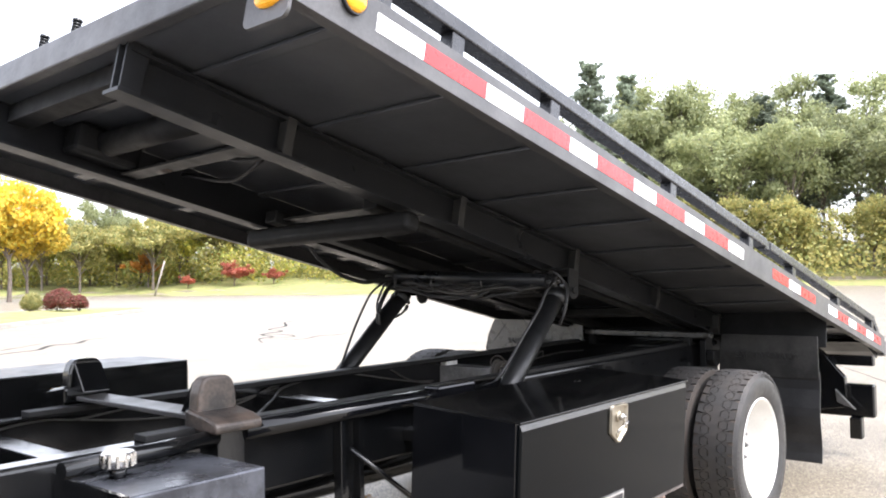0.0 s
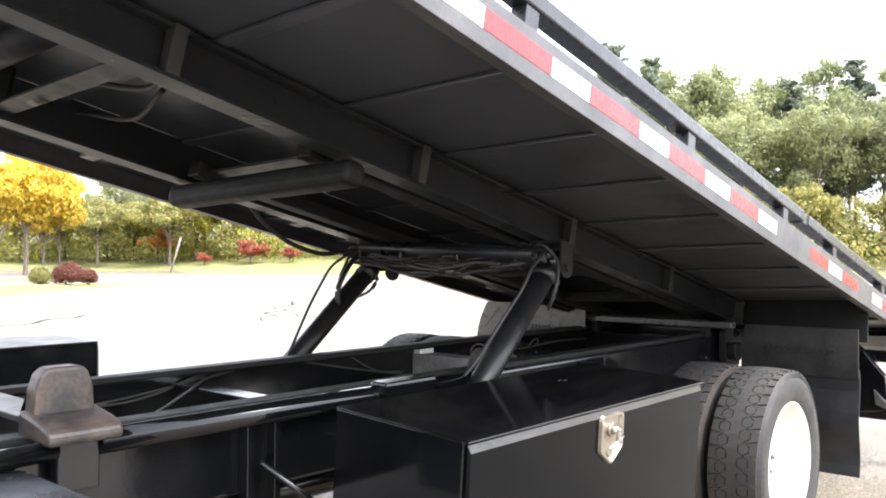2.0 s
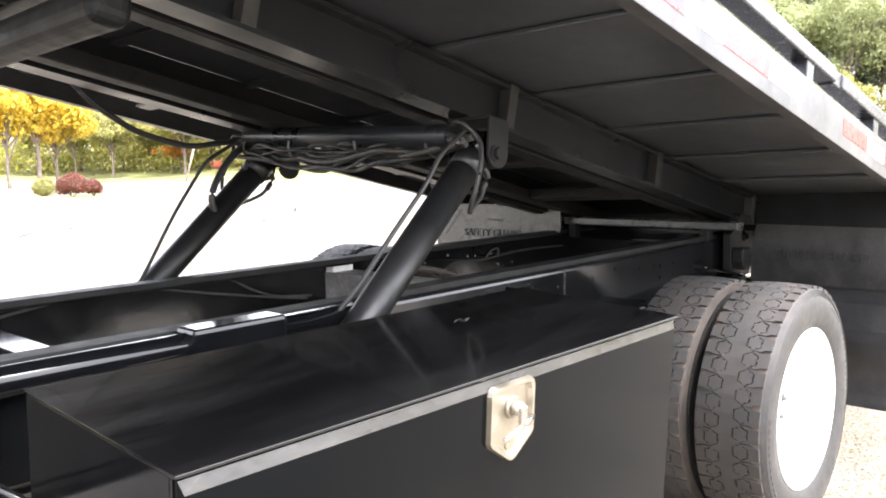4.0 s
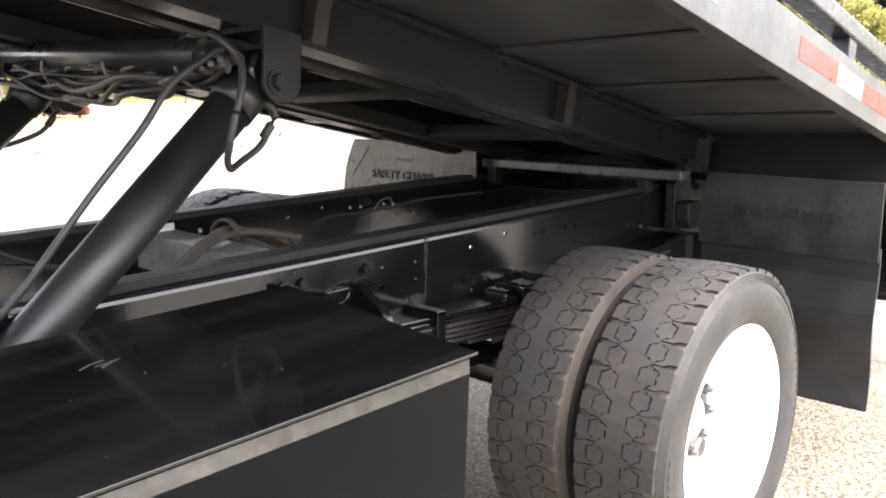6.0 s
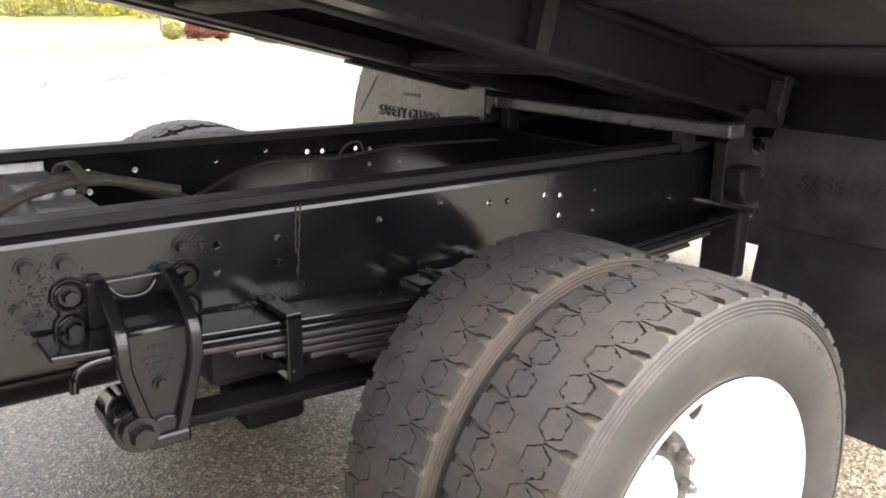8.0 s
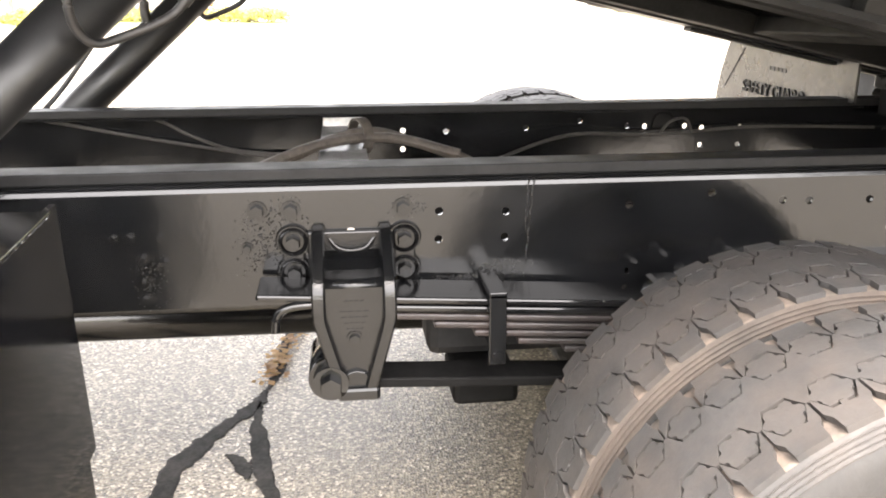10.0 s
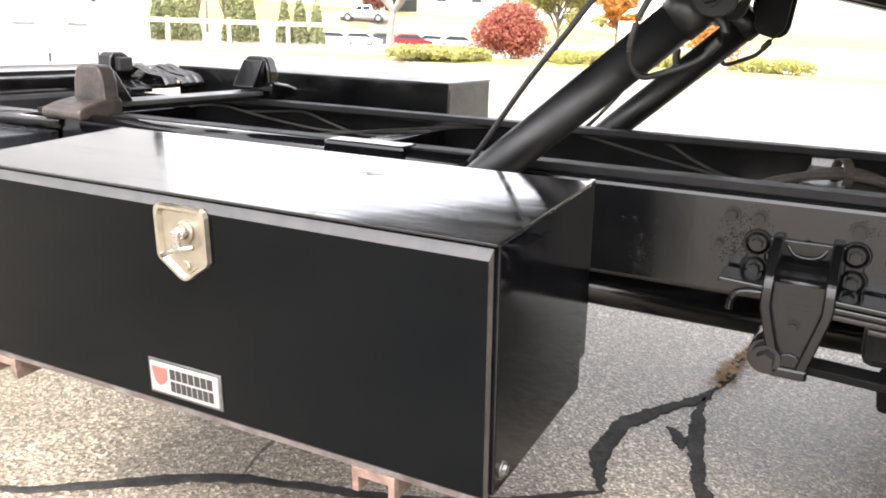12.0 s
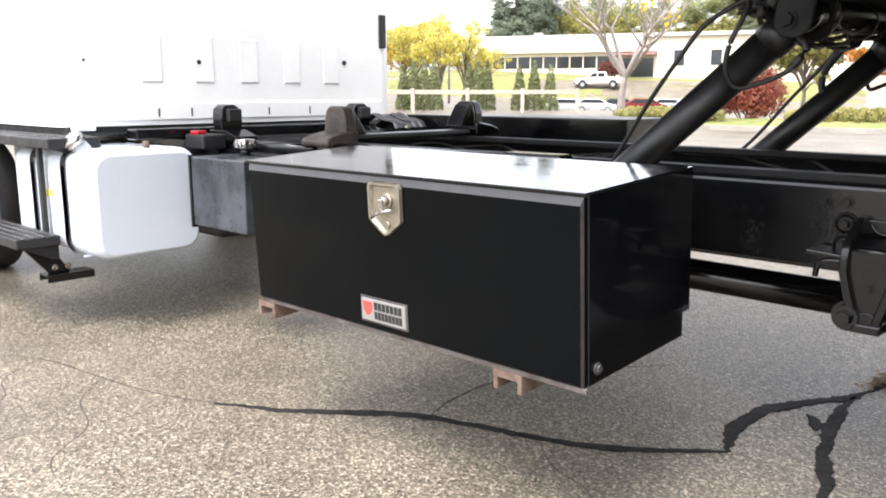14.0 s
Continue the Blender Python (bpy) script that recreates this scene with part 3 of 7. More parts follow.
bm = web([(C + a, z, r) for a, z, r in ((-0.30, 0.765, 0.008), (-0.24, 0.765, 0.008), (-0.12, 0.74, 0.022), (0.02, 0.77, 0.008), (0.10, 0.735, 0.03), (0.22, 0.77, 0.008), (0.28, 0.735, 0.010), (0.34, 0.77, 0.010))], 0.0, 0.008, C - 0.416, C + 0.416, 0.64, 0.815)
bm.transform(Matrix.Translation((1.86, 0, 0)) @ pose(0, 0, 0, 0, 0, 90))
part("tail_web", bm, M_FRAME, truck, smooth=False)
part("tail_flange", box(B(), 1.79, 1.868, C - 0.416, C + 0.416, 0.815, 0.823, 0.002), M_FRAME, truck)
part("rail_stud", nut(cyl(B(), (1.738, RAIL_OUT, 0.726), (1.738, RAIL_OUT - 0.03, 0.726), 0.012, seg=12), (1.738, RAIL_OUT, 0.726), (0, -1, 0), 0.022, 0.014, 0.026), M_CAST, truck)
for side in (-1, 1):
    y = C + side * 0.47
    bm = prism(B(), [(1.90, 0.70), (2.10, 0.66), (2.16, 0.80), (2.12, 0.93), (2.0, 0.95), (1.90, 0.86)], "y", y - 0.02, y + 0.02, 0.004)
    part("hinge_bracket", bm, M_SHADED, truck)
    part("shackle_plate", box(B(), 1.935, 1.985, y - 0.058, y + 0.058, 0.490, 0.675, 0.008), M_SHADED, truck)
    for x, z in ((2.03, 0.845), (2.08, 0.74)):
        part("bolt", nut(B(), (x, y + side * 0.02, z), (0, side, 0), 0.016, 0.016, 0.024), M_FRAME, truck)
    bm = prism(B(), [(1.90, 0.80), (1.99, 0.80), (2.0, 0.73), (1.985, 0.70), (1.93, 0.70), (1.90, 0.74)], "y", y + side * 0.021, y + side * 0.075, 0.008)
    part("spring_bracket", bm, M_SHADED, truck)

# upright angle and brace on the near rail
bm = B()
box(bm, -1.285, -1.262, -0.500, -0.460, 0.50, 0.822, 0.003)
box(bm, -1.195, -1.172, -0.500, -0.460, 0.50, 0.822, 0.003)
box(bm, -1.262, -1.195, -0.468, -0.460, 0.50, 0.822)
part("rail_upright", bm, M_FRAME, truck)
part("brace_rod", cyl(B(), (-1.24, -0.50, 0.70), (-0.95, -0.60, 0.44), 0.010, seg=10), M_FRAME, truck)

# ---- rear springs and hangers ----
def leaf_pack(side):
    y = C + side * 0.489
    top = lambda x: 0.682 - 0.061 * (x - 0.232) if x < 1.07 else 0.631 + 0.061 * (x - 1.07)
    drop = 0.0
    for k, (x0, x1, th) in enumerate(((0.215, 1.92, 0.0115), (0.30, 1.90, 0.0115), (0.432, 1.80, 0.0115), (0.499, 1.72, 0.0115), (0.566, 1.64, 0.0115), (0.640, 1.56, 0.0115), (0.72, 1.48, 0.0115))):
        xs = [x0 + (x1 - x0) * i / 12 for i in range(13)]
        q = [(x, top(x) - drop) for x in xs]
        bm = prism(B(), q + [(x, z - th) for x, z in reversed(q)], "y", y - 0.047, y + 0.047, 0.0035)
        part("spring_leaf", bm, M_FRAME if k < 2 else M_LEAF, truck)
        drop += th + 0.0024
    bm = B()
    for s in (-1, 1):
        box(bm, 0.588, 0.617, min(y + s * 0.053, y + s * 0.062), max(y + s * 0.053, y + s * 0.062), 0.548, 0.672, 0.002)
    box(bm, 0.588, 0.617, y - 0.062, y + 0.062, 0.664, 0.676, 0.002)
    cyl(bm, (0.603, y - 0.068, 0.565), (0.603, y + 0.068, 0.565), 0.008, seg=10)
    part("spring_clip", bm, M_FRAME, truck)
    # hooked end of the lower leaf
    bm = sweep(B(), spline([(0.36, y + side * 0.045, 0.660), (0.29, y + side * 0.045, 0.662), (0.258, y + side * 0.045, 0.656), (0.246, y + side * 0.045, 0.642), (0.243, y + side * 0.045, 0.618)], 5), 0.0075, 8)
    part("leaf_hook", bm, M_FRAME, truck)
    # radius arm below the spring
    bm = prism(B(), [(0.37, 0.524), (1.06, 0.490), (1.06, 0.472), (0.37, 0.505)], "y", y - 0.035, y + 0.035, 0.004)
    part("radius_arm", bm, M_ARM, truck)
    eye = part("arm_bush", cyl(B(), (0.328, y - 0.055, 0.534), (0.328, y + 0.060, 0.534), 0.037, seg=24), M_FRAME, truck)
    part("bush_ring", cyl(B(), (0.328, y + side * 0.05, 0.534), (0.328, y + side * 0.072, 0.534), 0.029, seg=24), M_FRAME, eye)
    part("bush_bolt", nut(B(), (0.328, y + side * 0.072, 0.534), (0, side, 0), 0.020, 0.016, 0.0), M_FRAME, eye)
    part("bump_stop", box(B(), 0.54, 0.66, min(y - side * 0.16, y - side * 0.02), max(y - side * 0.16, y - side * 0.02), 0.43, 0.485, 0.012), M_ARM, truck)
    part("axle_bracket", box(B(), 0.50, 0.86, y - side * 0.20, y - side * 0.08, 0.50, 0.60, 0.02), M_SHADED, truck)
    for x in (0.95, 1.08):
        bm = sweep(B(), spline([(x, y - 0.05, 0.42), (x, y - 0.05, 0.645), (x, y - 0.03, 0.665), (x, y + 0.03, 0.665), (x, y + 0.05, 0.645), (x, y + 0.05, 0.42)], 4), 0.011, 8)
        part("u_bolt", bm, M_FRAME, truck)
    part("spring_seat", box(B(), 0.92, 1.11, y - 0.05, y + 0.05, 0.45, 0.56, 0.01), M_FRAME, truck)
    part("spring_pad", box(B(), 0.88, 1.15, y - 0.045, y + 0.045, 0.628, 0.665, 0.012), M_FRAME, truck)


def strap(bm, pts, hw, ht):
    """Flat bar with rounded edges along a line; hw: half its width across x, ht: half its thickness."""
    rows = []
    for i, p in enumerate(pts):
        d = pts[min(i + 1, len(pts) - 1)] - pts[max(i - 1, 0)]
        n = Vector((0, -d.z, d.y)).normalized()
        rows.append([bm.verts.new(p + Vector((a * hw, 0, 0)) + n * b * ht) for a, b in ((1, 0.5), (0.7, 1), (-0.7, 1), (-1, 0.5), (-1, -0.5), (-0.7, -1), (0.7, -1), (1, -0.5))])
    for r, q in zip(rows, rows[1:]):
        for j in range(8):
            bm.faces.new((r[j], r[(j + 1) % 8], q[(j + 1) % 8], q[j]))
    bm.faces.new(rows[0])
    bm.faces.new(rows[-1])
    bmesh.ops.recalc_face_normals(bm, faces=bm.faces)
    return bm


def spring_hanger(side):
    """Cast front hanger: a plate on the rail, two curved arms that taper to the bush, a pocketed web between them."""
    y = C + side * 0.426
    o = side
    bm = B()
    box(bm, 0.296, 0.444, min(y, y + o * 0.012), max(y, y + o * 0.012), 0.672, 0.755, 0.003)
    host = part("spring_hanger", bm, M_CAST, truck, "cast black spring hanger")
    # web set back between the arms, rolled over at its top
    web_out = [(0.322, 0.692), (0.418, 0.692), (0.418, 0.645), (0.403, 0.590), (0.392, 0.545), (0.390, 0.508), (0.350, 0.508), (0.348, 0.545), (0.337, 0.590), (0.322, 0.645)]
    bm = prism(B(), web_out, "y", y + o * 0.098, y + o * 0.119)
    plate = part("face_plate", bm, M_CAST, host)
    part("face_roll", cyl(B(), (0.322, y + o * 0.1065, 0.6915), (0.418, y + o * 0.1065, 0.6915), 0.0125, seg=20), M_CAST, host)
    toe = [(0.352, 0.512), (0.388, 0.512), (0.390, 0.540), (0.384, 0.548), (0.370, 0.5515), (0.356, 0.548), (0.350, 0.540)]
    part("toe", prism(B(), toe, "y", y + o * 0.100, y + o * 0.1265, 0.002), M_CAST, host)
    for e in (-1, 1):
        arc = [(0.056, 0.002, 0.757), (0.056, 0.030, 0.752), (0.056, 0.062, 0.736), (0.056, 0.092, 0.718), (0.056, 0.112, 0.702), (0.0565, 0.122, 0.684), (0.0565, 0.125, 0.660), (0.0555, 0.1255, 0.640), (0.047, 0.1255, 0.606), (0.038, 0.1255, 0.573), (0.030, 0.1255, 0.545), (0.0245, 0.124, 0.524), (0.0235, 0.120, 0.508)]
        bm = strap(B(), spline([(0.370 + e * a, y + o * d, z) for a, d, z in arc], 4), 0.011, 0.0085)
        part("arm", bm, M_CAST, host)
        q = [(0.003, 0.750), (0.030, 0.746), (0.062, 0.730), (0.092, 0.712), (0.110, 0.698), (0.118, 0.682), (0.120, 0.640), (0.100, 0.632), (0.070, 0.648), (0.003, 0.662)]
        part("cheek", prism(B(), [(y + o * a, b) for a, b in q], "x", 0.370 + e * 0.049, 0.370 + e * 0.062), M_CAST, host)
    bm = prism(B(), [(y + o * a, b) for a, b in ((0.003, 0.728), (0.030, 0.712), (0.060, 0.703), (0.104, 0.701), (0.104, 0.686), (0.003, 0.665))], "x", 0.322, 0.418)
    part("saddle", bm, M_CAST, host)
    part("saddle_lip", sweep(B(), spline([(0.328, y + o * 0.006, 0.748), (0.345, y + o * 0.010, 0.727), (0.370, y + o * 0.011, 0.721), (0.395, y + o * 0.010, 0.727), (0.412, y + o * 0.006, 0.748)], 5), 0.0055, 8), M_CAST, host)
    # worn cast marks
    bm = B()
    for k, (w, zz) in enumerate(((0.034, 0.668), (0.050, 0.650), (0.044, 0.640), (0.036, 0.630), (0.030, 0.620))):
        for j in range(4):
            x0 = 0.371 - w / 2 + w * j / 4
            box(bm, x0, x0 + w / 4 - 0.003, min(y + o * 0.1185, y + o * 0.1208), max(y + o * 0.1185, y + o * 0.1208), zz - 0.003, zz + 0.003)
    part("casting_relief", bm, M_CAST, plate, kind="stuff")
    part("grease_plug", nut(B(), (0.369, y + o * 0.119, 0.606), (0, o, 0), 0.0105, 0.007, 0.013), M_CAST, plate)
    part("foot", box(B(), 0.338, 0.408, min(y + o * 0.070, y + o * 0.135), max(y + o * 0.070, y + o * 0.135), 0.500, 0.524, 0.006), M_CAST, host)
    for cx in (0.272, 0.459):
        bm = B()
        for zc in (0.739, 0.685):
            cyl(bm, (cx, y, zc), (cx, y + o * 0.010, zc), 0.030, 0.027, seg=28)
        box(bm, cx - 0.019, cx + 0.019, min(y, y + o * 0.009), max(y, y + o * 0.009), 0.685, 0.739, 0.003)
        boss = part("boss_plate", bm, M_CAST, host)
        for zc in (0.739, 0.685):
            bm = lathe(B(), [(0.0, 0.0255), (o * 0.0045, 0.0235), (o * 0.006, 0.021), (o * 0.0045, 0.0185), (0.0, 0.0175)], 28, True)
            bm.transform(Matrix.Translation((cx, y + o * 0.0095, zc)))
            part("washer_ring", bm, M_CAST, boss)
            part("bolt", nut(B(), (cx, y + o * 0.010, zc), (0, o, 0), 0.0135, 0.015), M_CAST, boss)


for side in (-1, 1):
    leaf_pack(side)
    spring_hanger(side)
part("axle", cyl(B(), (1.015, C - 0.62, 0.394), (1.015, C + 0.62, 0.394), 0.062, seg=24), M_FRAME, truck)
bm = B()
bmesh.ops.create_uvsphere(bm, u_segments=32, v_segments=20, radius=0.19, matrix=Matrix.Translation((1.0, C, 0.41)) @ Matrix.Diagonal((1, 0.75, 1, 1)))
part("differential", bm, M_FRAME, truck)
# gearbox and shaft, mostly hidden, added to block sky light under the truck
bm = cyl(B(), (-4.30, C, 0.56), (-3.75, C, 0.55), 0.25, 0.23, seg=28)
cyl(bm, (-3.75, C, 0.54), (-3.30, C, 0.50), 0.17, 0.12, seg=28)
cyl(bm, (-3.30, C, 0.485), (-3.18, C, 0.478), 0.075, seg=24)
part("gearbox", bm, M_SHADED, truck)
part("drive_shaft", cyl(B(), (-3.2, C - 0.01, 0.475), (0.90, C - 0.01, 0.443), 0.052, seg=28), M_FRAME, truck)

# ---- wheels ----
R_TYRE, Z_HUB, X_HUB = 0.400, 0.394, 1.015


def tyre_mesh():
    half = [(0.090, 0.254), (0.098, 0.262), (0.107, 0.284), (0.112, 0.318), (0.1125, 0.343), (0.109, 0.362)]
    # fine rings on the upper side wall
    for k in range(4):
        o, r = 0.1075 - k * 0.0022, 0.366 + k * 0.0055
        half += [(o, r), (o + 0.0026, r + 0.0008), (o + 0.0026, r + 0.0026), (o - 0.0010, r + 0.0034)]
    half += [(0.0975, 0.3885), (0.090, 0.3890)]
    prof = half + [(0.05, 0.3905), (0.0, 0.391), (-0.05, 0.3905)] + [(-o, r) for o, r in reversed(half)]
    bm = lathe(B(), prof, 72)
    for f in bm.faces:
        r = sum(math.hypot(v.co.x, v.co.z) for v in f.verts) / 4
        o = abs(f.calc_center_median().y)
        f.material_index = 1 if r > 0.3886 and o < 0.0975 else 2 if r < 0.364 else 0
    # worn raised lettering ring, too small to read
    rnd = random.Random(3)
    for a0 in (20, 200):
        a = a0
        while a < a0 + 70:
            w = rnd.uniform(1.6, 3.2)
            for s in (-1, 1):
                m = pose(0, 0, 0, 0, a, 0) @ Matrix.Translation((0, s * 0.1115, 0.347))
                bmesh.ops.create_cube(bm, size=1, matrix=m @ Matrix.Diagonal((radians(w) * 0.3, 0.002, 0.012, 1)))
            a += w + 1.3
    return mesh_of(bm, [M_RUBBER, M_GROOVE, M_WALLRUB], "tyre")


def tread_mesh(pitches=45):
    """Worn tread: staggered hexagonal blocks, a zigzag centre rib and notched shoulders, parted by narrow grooves."""
    a, h, g = 0.044, 0.043, 0.0021
    up = [(-0.5, a), (-0.455, a), (-0.25, a - h / 2 - g), (0.25, a - h / 2 - g), (0.455, a), (0.5, a)]
    lo = [(0.5, -a + h / 2 + g), (0.25, -a + h / 2 + g), (0.045, -a), (-0.045, -a), (-0.25, -a + h / 2 + g), (-0.5, -a + h / 2 + g)]
    hexa = [(-0.428, a), (-0.23, a + h / 2 - g), (0.23, a + h / 2 - g), (0.428, a), (0.23, a - h / 2 + g), (-0.23, a - h / 2 + g)]
    # scalloped outline: each side steps in and out once
    wavy, cs = [], 0.056
    for (s0, y0), (s1, y1) in zip(hexa, hexa[1:] + hexa[:1]):
        ln = math.hypot((s1 - s0) * cs, y1 - y0)
        nx, ny = -(y1 - y0) / ln, (s1 - s0) * cs / ln
        for f, d in ((0.0, 0.0006), (0.34, 0.0006), (0.44, -0.0016), (0.62, -0.0016), (0.72, 0.0004)):
            wavy.append((s0 + (s1 - s0) * f + nx * d / cs, y0 + (y1 - y0) * f + ny * d))
    hexa = wavy
    hexb = [(s + 0.5, y - 2 * a) for s, y in hexa]
    e = 0.098
    sh_a = [(-0.475, a + 0.0015), (-0.45, a + 0.0015), (-0.25, a + h / 2 + g), (0.25, a + h / 2 + g), (0.45, a + 0.0015), (0.475, a + 0.0015), (0.47, 0.070), (0.37, 0.080), (0.35, e), (-0.35, e), (-0.37, 0.080), (-0.47, 0.070)]
    sh_b = [(s + 0.5, -y) for s, y in sh_a][::-1]
    bm = B()
    step = 2 * math.pi / pitches
    rnd = random.Random(12)
    def put(poly, k, loose=0.0):
        # each worn block has one level face, set square to the tyre's radius
        top, low, n = [], [], len(poly)
        ds, dy = rnd.uniform(-0.02, 0.02) * loose, rnd.uniform(-0.0012, 0.0012) * loose
        s_mid, y_mid = (min(s for s, y in poly) + max(s for s, y in poly)) / 2, sum(y for s, y in poly) / n
        mid = (k + s_mid + ds) * step
        rad, tan = Vector((math.sin(mid), 0, math.cos(mid))), Vector((math.cos(mid), 0, -math.sin(mid)))
        r_mid, fall = R_TYRE - 0.0004 - 0.004 * (abs(y_mid) / 0.098) ** 2, 0.008 * y_mid / 0.098 ** 2
        for s, y in poly:
            s, y = s + ds + rnd.uniform(-0.010, 0.010) * loose, y + dy + rnd.uniform(-0.0005, 0.0005) * loose
            th = (s - s_mid - ds) * step
            c = rad * (r_mid - fall * (y - y_mid)) + tan * (r_mid * math.tan(th))
            top.append(bm.verts.new((c.x, y, c.z)))
            c = (rad * math.cos(th) + tan * math.sin(th)) * 0.3885
            low.append(bm.verts.new((c.x, y, c.z)))
        fs = [bm.faces.new(top)] + [bm.faces.new((top[i], low[i], low[(i + 1) % n], top[(i + 1) % n])) for i in range(n)]
        bmesh.ops.recalc_face_normals(bm, faces=fs)
    for k in range(pitches):
        for poly, loose in ((up + lo, 0.0), (hexa, 1.0), (hexb, 1.0), (sh_a, 0.35), (sh_b, 0.35)):
            put(poly, k, loose)
        # bridges worn level with the blocks, so that the outlines are broken here and there
        for sgn, off in ((1, 0.0), (-1, 0.5)):
            for q in range(3):
                if rnd.random() < 0.18:
                    s0, yy = off + rnd.choice((-0.33, 0.0, 0.12, 0.33)), sgn * (a + rnd.choice((-1, 1)) * h / 2 * (1 if q else 1))
                    put([(s0 - 0.07, yy - 0.0035), (s0 + 0.07, yy - 0.0035), (s0 + 0.07, yy + 0.0035), (s0 - 0.07, yy + 0.0035)], k)
    bm.normal_update()
    for f in bm.faces:
        c = f.calc_center_median()
        if len(f.verts) != 4 and f.normal.dot(Vector((c.x, 0, c.z))) < 0:
            f.normal_flip()
    return mesh_of(bm, M_RUBBER, "tread", smooth=False)


def rim_mesh(dish):
    """Painted steel disc wheel; dish: how far the disc lies inward of the tyre's middle."""
    prof = [(-0.100, 0.262), (-0.103, 0.258), (-0.100, 0.253), (-0.092, 0.250), (-0.070, 0.246), (-0.045, 0.242), (dish - 0.03, 0.236), (dish - 0.004, 0.226), (dish, 0.208), (dish - 0.012, 0.172), (dish - 0.020, 0.150), (dish - 0.020, 0.0005)]
    back = [(dish + 0.012, 0.0005), (dish + 0.012, 0.228), (0.09, 0.245), (0.100, 0.260)]
    bm = lathe(B(), prof + back, 56)
    return mesh_of(bm, M_WHEEL, "wheel")


TYRE = tyre_mesh()
TYRE_IN = TYRE.copy()
TYRE_IN.materials[0] = M_TYREDUST
TREAD, RIM_OUT, RIM_IN = tread_mesh(), rim_mesh(0.058), rim_mesh(-0.03)
NUT_ME = mesh_of(nut(cyl(B(), (0, 0, 0), (0, -0.034, 0), 0.008, seg=10), (0, 0, 0), (0, -1, 0), 0.0155, 0.020), M_GUARD, "lug_nut")
HUB_ME = mesh_of(lathe(B(), [(0.042, 0.080), (0.030, 0.076), (0.026, 0.060), (0.006, 0.054), (0.002, 0.046), (0.002, 0.0005)], 28), M_WHEEL, "hub")
FLANGE_ME = mesh_of(lathe(B(), [(0.0375, 0.126), (0.032, 0.124), (0.030, 0.118), (0.030, 0.078), (0.0375, 0.076)], 40, True), M_GUARD, "hub_flange")
hole = cyl(B(), (0, 0.0, 0), (0, -0.006, 0), 0.026, seg=16)
HAND_ME = mesh_of(hole, M_DARK, "hand_hole")
for y, out, side in ((-1.066, 1, -1), (-0.816, 0, -1), (0.750, 0, 1), (1.000, 1, 1)):
    flip = 0 if (side < 0) == bool(out) else 180
    m = Matrix.Translation((X_HUB, y, Z_HUB + (0.024 if side > 0 else 0))) @ pose(0, 0, 0, 0, 0, flip) @ pose(0, 0, 0, 0, 11 if out else 4, 0)
    wheel = shared("wheel", RIM_OUT if out else RIM_IN, truck, m, "white painted steel dual wheel")
    shared("tyre", TYRE if out else TYRE_IN, wheel, None, "grey dusty worn rubber tyre")
    tagged(shared("tread", TREAD, wheel), kind="stuff")
    if out:
        for k in range(10):
            a = math.pi * k / 5 + 0.2
            shared("lug_nut", NUT_ME, wheel, Matrix.Translation((0.102 * math.sin(a), 0.038, 0.102 * math.cos(a))))
        for k in range(4):
            a = math.pi * k / 2 + 0.6
            shared("hand_hole", HAND_ME, wheel, Matrix.Translation((0.182 * math.sin(a), 0.049, 0.182 * math.cos(a))))
        shared("hub_flange", FLANGE_ME, wheel, None, "grey bare steel hub flange")
        shared("hub", HUB_ME, wheel, None, "white painted hub")

